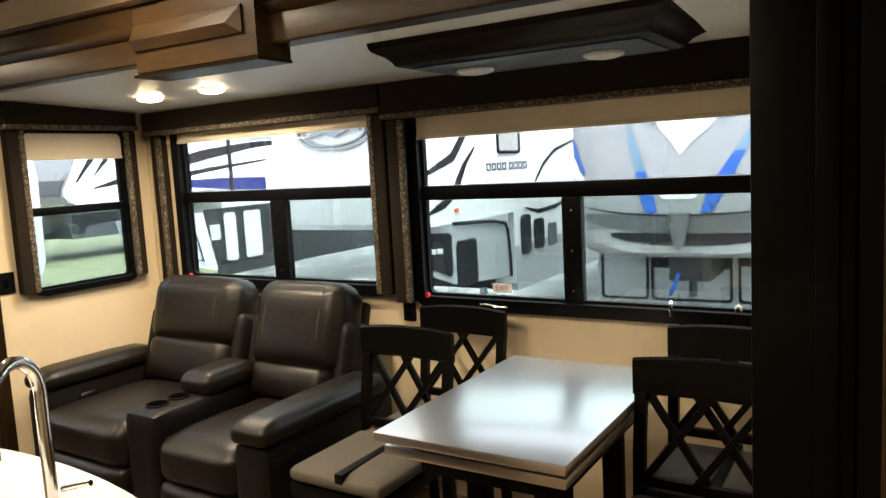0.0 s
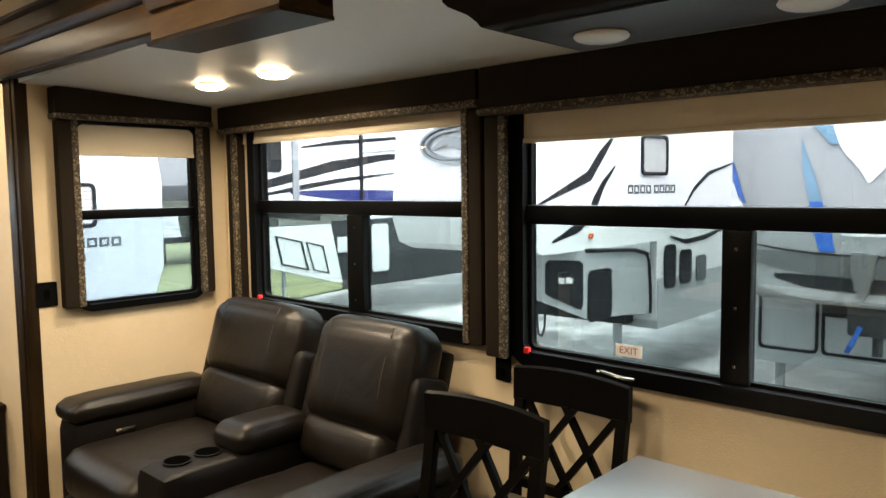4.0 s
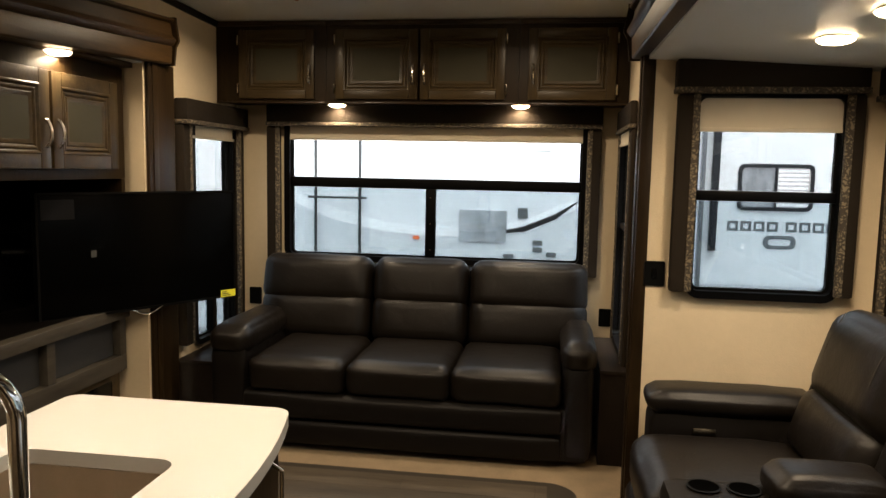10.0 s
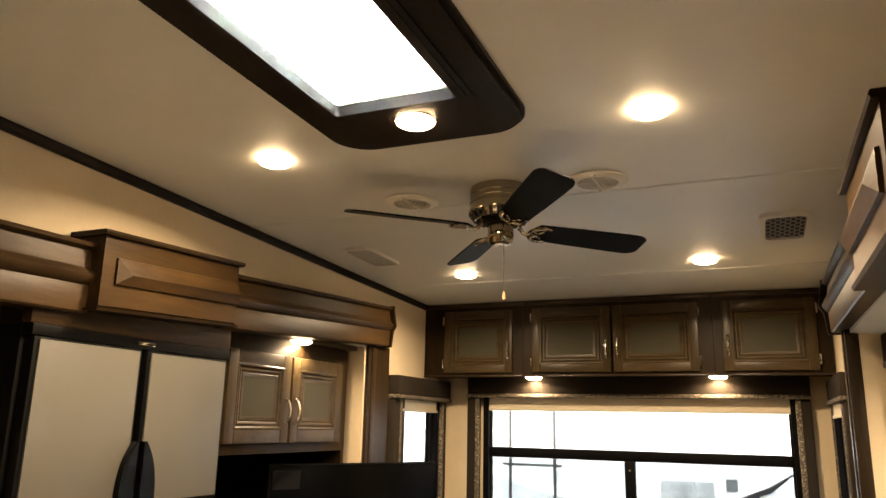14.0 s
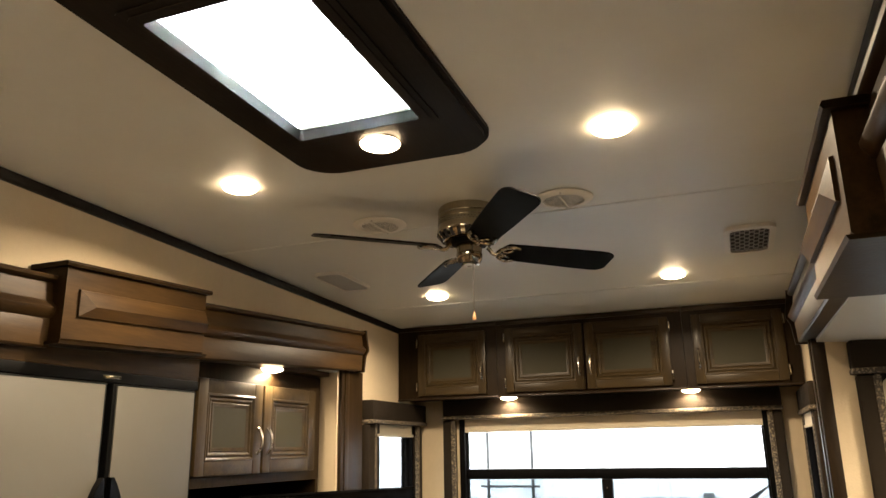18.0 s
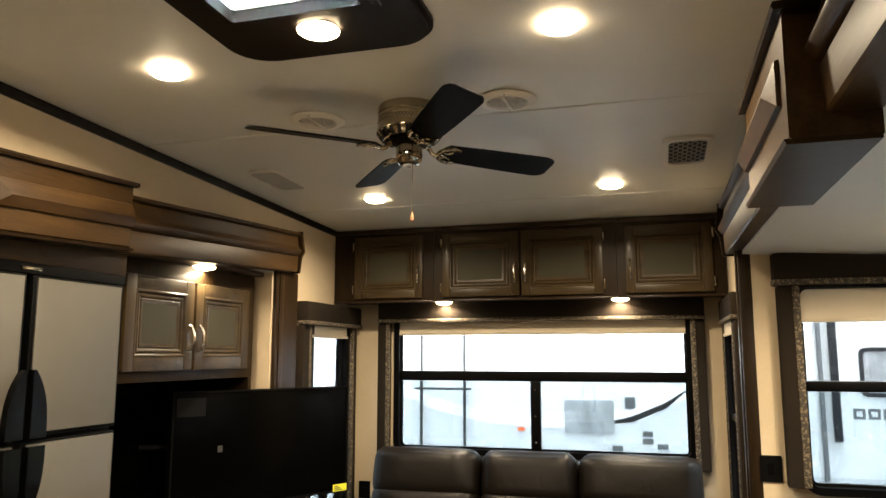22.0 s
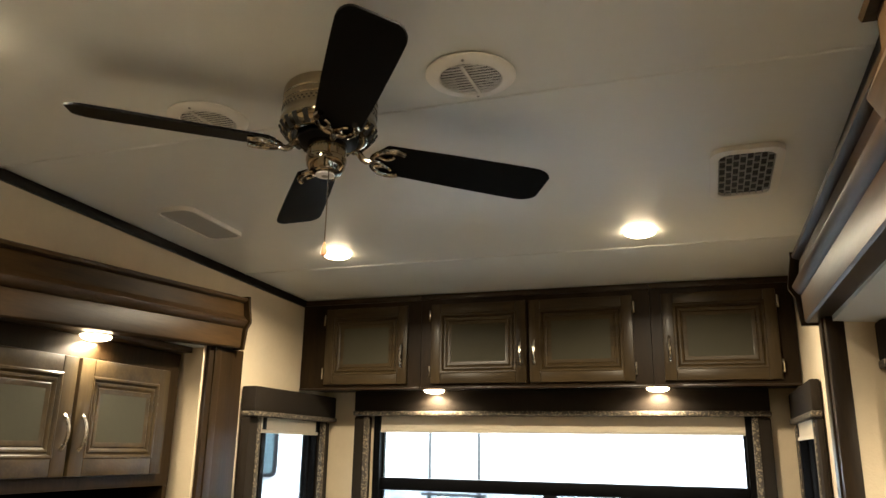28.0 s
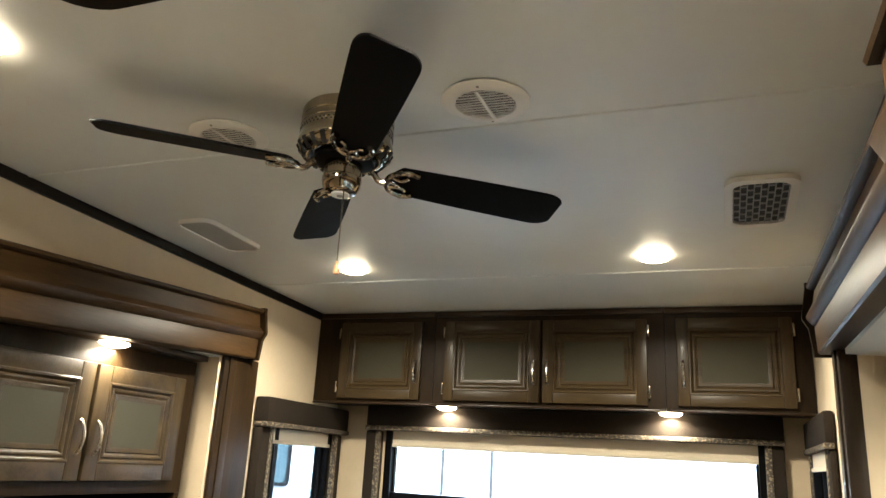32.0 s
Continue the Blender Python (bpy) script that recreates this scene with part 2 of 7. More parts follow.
MAT = {
    "wall": material("cream_wallboard", (0.56, 0.455, 0.305), 0.7, vary=0.07, scale=5, bump=0.25, bump_scale=160),
    "ceiling": material("ceiling_panel", (0.66, 0.66, 0.615), 0.40, vary=0.04, scale=3, bump=0.05, bump_scale=120, spec=0.5),
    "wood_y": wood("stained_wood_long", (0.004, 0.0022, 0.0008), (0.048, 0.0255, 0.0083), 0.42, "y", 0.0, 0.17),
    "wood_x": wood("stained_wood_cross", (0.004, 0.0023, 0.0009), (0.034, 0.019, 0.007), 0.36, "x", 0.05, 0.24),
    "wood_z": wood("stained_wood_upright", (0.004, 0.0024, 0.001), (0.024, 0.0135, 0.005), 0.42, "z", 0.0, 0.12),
    "door_x": wood("glazed_door_frame", (0.011, 0.0070, 0.0028), (0.057, 0.0375, 0.0148), 0.38, "x", 0.04, 0.24),
    "door_z": wood("glazed_door_stile", (0.011, 0.0070, 0.0028), (0.057, 0.0375, 0.0148), 0.38, "z", 0.04, 0.24),
    "door_panel": material("greige_door_panel", (0.044, 0.0405, 0.026), 0.6, vary=0.08, scale=8, bump=0.05, spec=0.14),
    "espresso": wood("espresso_tabletop", (0.024, 0.016, 0.012), (0.045, 0.031, 0.023), 0.12, "x", 1.0, 1.0),
    # black furniture; also the painted shade on the wood beside the dinette
    "black_wood": material("black_and_shaded_wood", (0.0026, 0.0021, 0.0018), 0.42, vary=0.25, scale=18, bump=0.05, spec=0.06),
    "valance": material("brown_valance_cloth", (0.017, 0.0125, 0.0085), 0.85, vary=0.12, scale=30, bump=0.3, bump_scale=400, spec=0.1),
    "pattern": cloth_pattern("patterned_trim_cloth", (0.165, 0.130, 0.082), (0.036, 0.027, 0.017), 52),
    "shade": shade_cloth("cream_roller_shade", (0.60, 0.52, 0.39)),
    "frame": material("black_window_frame", (0.0022, 0.0022, 0.0024), 0.35, vary=0.2, scale=20, spec=0.07),
    "rubber": material("black_plastic", (0.0022, 0.0022, 0.0022), 0.5, vary=0.2, scale=30, spec=0.07),
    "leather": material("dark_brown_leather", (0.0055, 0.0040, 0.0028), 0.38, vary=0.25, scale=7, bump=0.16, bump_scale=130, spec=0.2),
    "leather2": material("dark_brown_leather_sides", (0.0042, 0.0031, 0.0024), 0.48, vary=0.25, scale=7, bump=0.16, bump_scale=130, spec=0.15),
    "seam": material("leather_stitching", (0.020, 0.016, 0.013), 0.6),
    "nickel": material("brushed_nickel", (0.46, 0.41, 0.33), 0.13, 1.0, vary=0.10, scale=30),
    "greige_wood": wood("greige_stained_wood", (0.020, 0.017, 0.013), (0.060, 0.052, 0.041), 0.45, "y", 0.0, 0.2),
    "satin_nickel": material("satin_nickel_handle", (0.60, 0.55, 0.47), 0.27, 1.0, vary=0.08, scale=30),
    "nickel_dark": material("brushed_nickel_housing", (0.40, 0.345, 0.255), 0.085, 1.0, vary=0.12, scale=40, stretch=(1, 1, 0.1)),
    "chrome": material("chrome", (0.75, 0.75, 0.75), 0.1, 1.0, vary=0.04),
    "blade": material("black_fan_blade", (0.0022, 0.0018, 0.0016), 0.5, vary=0.3, scale=12, stretch=(0.2, 1, 1), spec=0.06),
    "white_plastic": material("white_plastic", (0.72, 0.69, 0.63), 0.45, vary=0.05, scale=10),
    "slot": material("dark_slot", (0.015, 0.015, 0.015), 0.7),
    "skylight_trim": wood("dark_skylight_trim", (0.004, 0.003, 0.0023), (0.013, 0.009, 0.0065), 0.42, "y", 0.0, 0.12),
    "lit": glow("lit_lamp_lens", (1.0, 0.74, 0.46), 5.0),
    "lens": material("frosted_lamp_lens", (0.62, 0.62, 0.60), 0.3, vary=0.04, scale=10),
    "fridge": material("grey_fridge_panel", (0.080, 0.074, 0.062), 0.5, vary=0.05, scale=4, bump=0.05, bump_scale=200),
    "fixture_panel": material("dark_slate_panel", (0.030, 0.034, 0.036), 0.4, vary=0.08, scale=6),
    "screen": material("black_tv_screen", (0.001, 0.001, 0.001), 0.22, vary=0.1, scale=3, spec=0.05),
    "gloss_black": material("gloss_black_panel", (0.002, 0.002, 0.002), 0.12, vary=0.1, scale=4, spec=0.12),
    "yellow": material("yellow_energy_label", (0.75, 0.72, 0.04), 0.5, vary=0.03),
    "ink": material("dark_print", (0.03, 0.03, 0.035), 0.6),
    "counter": material("white_solid_counter", (0.37, 0.365, 0.345), 0.45, vary=0.02, scale=30),
    "carpet": material("tan_woven_floor", (0.19, 0.14, 0.086), 0.85, vary=0.22, scale=9, bump=0.4, bump_scale=220),
    "plank": material("grey_brown_plank", (0.046, 0.036, 0.026), 0.5, vary=0.9, scale=9, second=(0.014, 0.011, 0.008), stretch=(0.12, 1, 1), bump=0.12, bump_scale=90),
    "upholstery": material("greige_seat_cloth", (0.050, 0.042, 0.031), 0.85, vary=0.15, scale=25, bump=0.3, bump_scale=350),
    "void": material("well_shade_black", (0.001, 0.001, 0.001), 0.9, spec=0.0),
    "red": material("red_latch", (0.55, 0.02, 0.02), 0.4),
    "white": material("white_label", (0.75, 0.75, 0.74), 0.5, vary=0.03),
    "bronze": material("dark_bronze", (0.05, 0.04, 0.03), 0.4, vary=0.1, scale=20),
    "speaker": material("grey_speaker_mesh", (0.40, 0.39, 0.36), 0.6, vary=0.06, scale=20, bump=0.3, bump_scale=500),
    "grille": material("grey_grille_bar", (0.26, 0.25, 0.23), 0.6, vary=0.1, scale=20),
    "sink": material("bronze_sink", (0.20, 0.155, 0.11), 0.35, vary=0.1, scale=20),
    "clear": pane_glass("clear_glass", (0.46, 0.475, 0.485)),
    "rear_clear": pane_glass("rear_clear_glass", (0.74, 0.76, 0.77)),
    "tinted": pane_glass("tinted_glass", (0.375, 0.41, 0.405)),
    "side_tint": pane_glass("lightly_tinted_glass", (0.385, 0.42, 0.44)),
}

top_coat = MAT["espresso"].node_tree.nodes["Principled BSDF"]
top_coat.inputs["Coat IOR"].default_value, top_coat.inputs["Coat Roughness"].default_value = 7.5, 0.31


def creases(m, scale, depth):
    """Soft folds on top of a material's fine grain."""
    t = m.node_tree
    b = t.nodes["Principled BSDF"]
    fine = b.inputs["Normal"].links[0].from_node
    co, n, bp = t.nodes.new("ShaderNodeTexCoord"), t.nodes.new("ShaderNodeTexNoise"), t.nodes.new("ShaderNodeBump")
    n.inputs["Scale"].default_value, n.inputs["Detail"].default_value, n.inputs["Distortion"].default_value = scale, 3, 0.8
    bp.inputs["Strength"].default_value, bp.inputs["Distance"].default_value = 0.7, depth
    t.links.new(co.outputs["Object"], n.inputs["Vector"])
    t.links.new(n.outputs["Fac"], bp.inputs["Height"])
    t.links.new(bp.outputs[0], fine.inputs["Normal"])


for key in ("leather", "leather2"):
    creases(MAT[key], 6, 0.006)
creases(MAT["shade"], 5, 0.006)
creases(MAT["valance"], 7, 0.006)


# ---------------------------------------------------------------- mesh helpers
def finish(name, bm, mat, smooth=35):
    me = bpy.data.meshes.new(name)
    bmesh.ops.recalc_face_normals(bm, faces=bm.faces)
    bm.to_mesh(me)
    bm.free()
    if smooth:
        me.shade_smooth()
        me.set_sharp_from_angle(angle=radians(smooth))
    me.materials.append(MAT[mat] if isinstance(mat, str) else mat)
    return me


BASE = {}


def base_of(ob):
    while ob.parent:
        ob = ob.parent
    return BASE.get(ob.name, Matrix())


def thing(name, label, category, at=(0, 0, 0), group="", turn=0):
    ob = new(name)
    m = pose(*at, 0, 0, turn)
    ob.matrix_basis = m
    BASE[ob.name] = m
    return tagged(ob, label, category, group)


def part(name, bm, mat, parent, label="", smooth=35):
    """One mesh under a thing or a part; bm is in world coordinates."""
    bm.transform(base_of(parent).inverted())
    ob = new(name, finish(name, bm, mat, smooth))
    ob.parent = parent
    return tagged(ob, label)


def structure(name, bm, mat, label="", category="", smooth=35):
    return tagged(new(name, finish(name, bm, mat, smooth)), label, category, "", "structure")


def add_box(bm, a, b, bevel=0.0, m=None, segments=2):
    lo, hi = [min(p, q) for p, q in zip(a, b)], [max(p, q) for p, q in zip(a, b)]
    r = bmesh.ops.create_cube(bm, size=1)
    for v in r["verts"]:
        v.co = Vector([lo[i] + (hi[i] - lo[i]) * (v.co[i] + 0.5) for i in range(3)])
    vs = r["verts"]
    if bevel:
        es = list({e for v in vs for e in v.link_edges})
        got = bmesh.ops.bevel(bm, geom=es, offset=bevel, segments=segments, profile=0.6, affect="EDGES")
        vs = list({v for f in got["faces"] for v in f.verts})
    if m is not None:
        bmesh.ops.transform(bm, matrix=m, verts=vs)
    return vs


def boxed(a, b, bevel=0.0, m=None, segments=2):
    bm = bmesh.new()
    add_box(bm, a, b, bevel, m, segments)
    return bm


def add_rod(bm, p, q, r, n=12, r2=None):
    p, q = Vector(p), Vector(q)
    d = q - p
    m = Matrix.Translation((p + q) / 2) @ d.to_track_quat("Z", "Y").to_matrix().to_4x4()
    bmesh.ops.create_cone(bm, cap_ends=True, segments=n, radius1=r, radius2=r if r2 is None else r2, depth=d.length, matrix=m)


def rod(p, q, r, n=12, r2=None):
    bm = bmesh.new()
    add_rod(bm, p, q, r, n, r2)
    return bm


def add_lathe(bm, profile, at, n=28):
    rings = []
    for r, z in profile:
        rings.append([bm.verts.new((at[0] + r * math.cos(2 * math.pi * i / n), at[1] + r * math.sin(2 * math.pi * i / n), at[2] + z)) for i in range(n)])
    for a, b in zip(rings, rings[1:]):
        for i in range(n):
            bm.faces.new((a[i], a[(i + 1) % n], b[(i + 1) % n], b[i]))
    bm.faces.new(rings[0])
    bm.faces.new(rings[-1])


def lathe(profile, at, n=28):
    bm = bmesh.new()
    add_lathe(bm, profile, at, n)
    return bm


def tube(points, r, n=10):
    """A round bar that follows a line of points."""
    bm = bmesh.new()
    pts = [Vector(p) for p in points]
    rings = []
    for i, p in enumerate(pts):
        d = (pts[min(i + 1, len(pts) - 1)] - pts[max(i - 1, 0)]).normalized()
        side = d.orthogonal().normalized() if i == 0 else (rings_side - d * rings_side.dot(d)).normalized()
        rings_side = side
        up = d.cross(side)
        rings.append([bm.verts.new(p + r * (math.cos(2 * math.pi * k / n) * side + math.sin(2 * math.pi * k / n) * up)) for k in range(n)])
    for a, b in zip(rings, rings[1:]):
        for k in range(n):
            bm.faces.new((a[k], a[(k + 1) % n], b[(k + 1) % n], b[k]))
    bm.faces.new(rings[0])
    bm.faces.new(rings[-1])
    return bm


def round_rect(w, h, r, k=5, cx=0.0, cy=0.0):
    pts = []
    for sx, sy, a0 in ((1, 1, 0), (-1, 1, 90), (-1, -1, 180), (1, -1, 270)):
        for i in range(k + 1):
            a = radians(a0 + 90 * i / k)
            pts.append((cx + sx * (w / 2 - r) + r * math.cos(a), cy + sy * (h / 2 - r) + r * math.sin(a)))
    return pts


def ring_solid(outer, inner, d0, d1, m, chamfer=0.0):
    """A frame between two closed outlines, drawn in local x and z, from depth d0 to d1 on local y."""
    bm = bmesh.new()
    loops = []
    for pts, d in ((outer, d1), (outer, d0), (inner, d0), (inner, d1)):
        loops.append([bm.verts.new(m @ Vector((x, d, z))) for x, z in pts])
    n = len(outer)
    for a, b in zip(loops, loops[1:] + loops[:1]):
        for i in range(n):
            bm.faces.new((a[i], a[(i + 1) % n], b[(i + 1) % n], b[i]))
    return bm


def slab(pts, d0, d1, m):
    """A plate with a closed outline in local x and z, from depth d0 to d1 on local y."""
    bm = bmesh.new()
    a = [bm.verts.new(m @ Vector((x, d0, z))) for x, z in pts]
    b = [bm.verts.new(m @ Vector((x, d1, z))) for x, z in pts]
    n = len(pts)
    bm.faces.new(a)
    bm.faces.new(b)
    for i in range(n):
        bm.faces.new((a[i], a[(i + 1) % n], b[(i + 1) % n], b[i]))
    return bm


def extrude_profile(pts, p0, p1, side, up=(0, 0, 1)):
    """A moulding: outline pts (out, up) swept straight from p0 to p1; side is the direction of out."""
    bm = bmesh.new()
    side, up = Vector(side), Vector(up)
    loops = [[bm.verts.new(Vector(p) + side * a + up * b) for a, b in pts] for p in (p0, p1)]
    n = len(pts)
    for i in range(n):
        bm.faces.new((loops[0][i], loops[0][(i + 1) % n], loops[1][(i + 1) % n], loops[1][i]))
    bm.faces.new(loops[0])
    bm.faces.new(loops[1])
    return bm


def cushion(a, b, r=0.05, puff=(0, 0, 0), cuts=7, m=None, seed=0, wrinkle=0.0):
    """A soft rounded block between two corners; puff bulges its faces along x, y and z."""
    bm = bmesh.new()
    bmesh.ops.create_cube(bm, size=2)
    bmesh.ops.subdivide_edges(bm, edges=bm.edges[:], cuts=cuts, use_grid_fill=True)
    a, b = Vector(a), Vector(b)
    c, h = (a + b) / 2, (b - a) / 2
    h = Vector([abs(x) for x in h])
    rr = min(r, min(h) * 0.98)
    for v in bm.verts:
        u = v.co.copy()
        # crowd the rows towards the edges, so that the rounding has enough of them
        u = Vector([math.copysign(abs(x) ** 0.6, x) for x in u])
        p = Vector([u[i] * h[i] for i in range(3)])
        inner = Vector([max(-(h[i] - rr), min(h[i] - rr, p[i])) for i in range(3)])
        d = p - inner
        if d.length > 1e-9:
            p = inner + d.normalized() * rr
        for i in range(3):
            j, k = (i + 1) % 3, (i + 2) % 3
            if puff[i]:
                p[i] += math.copysign(puff[i], u[i]) * abs(u[i]) ** 3 * (1 - u[j] ** 4) * (1 - u[k] ** 4)
        if wrinkle:
            p += noise.noise_vector((p + c) * 9 + Vector((seed, seed, seed))) * wrinkle
        v.co = p + c
    if m is not None:
        bm.transform(m)
    return bm


def wall_with_holes(u0, u1, v0, v1, holes, d0, d1, m):
    """A wall in local x and z with thickness d0 to d1 on local y and right-angled openings (u0, u1, v0, v1)."""
    bm = bmesh.new()
    us = sorted({u0, u1, *[h[0] for h in holes], *[h[1] for h in holes]})
    vs = sorted({v0, v1, *[h[2] for h in holes], *[h[3] for h in holes]})
    us, vs = [u for u in us if u0 <= u <= u1], [v for v in vs if v0 <= v <= v1]
    for ua, ub in zip(us, us[1:]):
        for va, vb in zip(vs, vs[1:]):
            cu, cv = (ua + ub) / 2, (va + vb) / 2
            if any(h[0] < cu < h[1] and h[2] < cv < h[3] for h in holes):
                continue
            add_box(bm, (ua, d0, va), (ub, d1, vb))
    bmesh.ops.remove_doubles(bm, verts=bm.verts[:], dist=1e-5)
    seen, drop = {}, []
    for f in bm.faces:
        key = tuple(sorted(v.index for v in f.verts))
        if key in seen:
            drop += [f, seen[key]]
        seen[key] = f
    bmesh.ops.delete(bm, geom=list(set(drop)), context="FACES_ONLY")
    bm.transform(m)
    return bm


# ---------------------------------------------------------------- the room
XL, XR = -0.914, 1.405           # inner faces of the coach's side walls
SLIDE_IN, SLIDE_OUT = 1.405, 2.280   # the dinette slide: its mouth and its outer wall
SE_REAR, SE_FRONT = -1.335, -4.66    # its end walls
LS_X, LS_REAR = -1.55, -1.12         # kitchen slide: back wall and rear end
FRONT = -6.6


def zc(y):
    return 2.213 - 0.0275 * max(y, -4.0)


REAR = Matrix.Translation((0, 0, 0))                   # windows that look to the rear: local x = x, outwards = +y
SIDE = pose(0, 0, 0, 0, 0, -90)                        # dinette side: local x = -y, outwards = +x
LEFT = pose(0, 0, 0, 0, 0, 90)                         # kitchen side: local x = y, outwards = -x

# floor: tan woven floor with a plank inlay
structure("floor", boxed((-1.7, FRONT, -0.08), (2.36, 0.06, 0.0)), "carpet", "tan woven floor covering", "floor")

# ceiling: one mesh, pitched towards the rear, with the skylight's opening and raised seams
bm = bmesh.new()
SKY = (-0.010, 0.450, -3.66, -3.028)
xs, ys = [XL - 0.06, SKY[0], SKY[1], XR + 0.06], [0.06, SKY[3], SKY[2], -4.0, FRONT]
for xa, xb in zip(xs, xs[1:]):
    for ya, yb in zip(ys, ys[1:]):
        if xa == SKY[0] and ya == SKY[3]:
            continue
        lo = [bm.verts.new((x, y, zc(y))) for x, y in ((xa, ya), (xb, ya), (xb, yb), (xa, yb))]
        hi = [bm.verts.new(v.co + Vector((0, 0, 0.06))) for v in lo]
        bm.faces.new(lo)
        bm.faces.new(hi[::-1])
        for i in range(4):
            bm.faces.new((lo[i], lo[(i + 1) % 4], hi[(i + 1) % 4], hi[i]))
for y in (-0.858, -2.133, -4.4):                        # narrow rounded joint strips
    for k in range(4):
        w, d = 0.0065 * math.cos(radians(22 * k)), 0.0035 * math.sin(radians(22 * k + 14))
        add_box(bm, (XL, y - w, zc(y) - d), (XR, y + w, zc(y) + 0.004 + 0.0005 * k))
structure("ceiling", bm, "ceiling", "off-white ceiling panels with narrow joint strips", "ceiling", smooth=20)

# ceiling of the dinette slide, a little lower at its outer wall
bm = bmesh.new()
v = [bm.verts.new(p) for p in ((XR - 0.03, SE_REAR, 1.851), (SLIDE_OUT, SE_REAR, 1.799), (SLIDE_OUT, SE_FRONT, 1.799), (XR - 0.03, SE_FRONT, 1.851))]
w = [bm.verts.new(p.co + Vector((0, 0, 0.05))) for p in v]
bm.faces.new(v)
bm.faces.new(w[::-1])
for i in range(4):
    bm.faces.new((v[i], v[(i + 1) % 4], w[(i + 1) % 4], w[i]))
structure("ceiling_dinette", bm, "ceiling", "off-white ceiling of the dinette slide", "ceiling")
structure("ceiling_kitchen", boxed((LS_X, FRONT, 1.87), (XL + 0.03, LS_REAR, 1.92)), "ceiling", "off-white ceiling of the kitchen slide", "ceiling")

# walls
RW = (-0.565, 1.18, 0.875, 1.70)      # rear window, clear opening
SW = (1.572, 2.094, 0.950, 1.70)      # small window in the slide's rear end
TW = (1.617, 2.900, 0.925, 1.70)      # window behind the recliners (distance from the rear wall)
DW = (3.138, 4.500, 0.890, 1.70)      # dinette window
LW = (-0.60, -0.13, 0.44, 1.66)       # narrow window beside the sofa, kitchen side
NW = (0.16, 0.62, 0.50, 1.66)         # its twin on the dinette side
F = 0.035                             # frame cover beyond the opening
g = 0.006


def hole(o):
    return (o[0] - g, o[1] + g, o[2] - g, o[3] + g)


structure("wall_rear", wall_with_holes(XL - 0.05, XR + 0.05, 0, 2.30, [hole(RW)], -0.012, 0.05, REAR), "wall", "cream wallboard around the rear window", "wall", 20)
structure("wall_slide_rear", wall_with_holes(XR - 0.015, SLIDE_OUT + 0.05, 0, 1.93, [hole(SW)], SE_REAR - 0.012, SE_REAR + 0.04, REAR), "wall", "cream wallboard end wall of the dinette slide", "wall", 20)
structure("wall_slide_front", boxed((XR - 0.02, SE_FRONT - 0.05, 0), (SLIDE_OUT + 0.05, SE_FRONT, 1.93)), "wall", "cream wallboard end wall of the dinette slide", "wall")
structure("wall_slide_side", wall_with_holes(-SE_REAR - 0.012, -SE_FRONT, 0, 1.87, [hole(TW), hole(DW)], SLIDE_OUT, SLIDE_OUT + 0.05, SIDE), "wall", "cream wallboard below and between the dinette windows", "wall", 20)
structure("wall_right_rear", wall_with_holes(0.012, 1.31, 0, 2.30, [hole(NW)], XR, XR + 0.05, SIDE), "wall", "cream wallboard beside the sofa", "wall", 20)
structure("wall_right_over", boxed((XR, -1.31, 1.915), (XR + 0.05, SE_FRONT - 0.05, 2.36)), "wall", "cream wallboard above the dinette slide", "wall")
# near-black finish holds this wall's shade; the wood itself is the brown stain
structure("wall_right_front", boxed((XR, SE_FRONT - 0.05, 0), (XR + 0.05, FRONT, 2.36)), "black_wood", "wood panelled wall beside the dinette, its shade painted near-black", "wall")
structure("wall_left_rear", wall_with_holes(-0.86, -0.012, 0, 2.30, [hole(LW)], -XL, -XL + 0.05, LEFT), "wall", "cream wallboard beside the narrow window", "wall", 20)
structure("wall_left_over", boxed((XL - 0.05, -0.86, 1.88), (XL, FRONT, 2.36)), "wall", "cream wallboard above the kitchen slide", "wall")
structure("wall_kitchen_rear", boxed((LS_X, LS_REAR, 0), (XL + 0.030, LS_REAR + 0.04, 1.885)), "wall", "cream wallboard end wall of the kitchen slide", "wall")
structure("wall_kitchen_side", boxed((LS_X - 0.05, FRONT, 0), (LS_X, LS_REAR + 0.04, 1.91)), "wall", "cream wallboard back wall of the kitchen slide", "wall")
structure("wall_front", boxed((-1.6, FRONT - 0.05, 0), (2.4, FRONT, 2.4)), "wall", "plain cream wall", "wall")


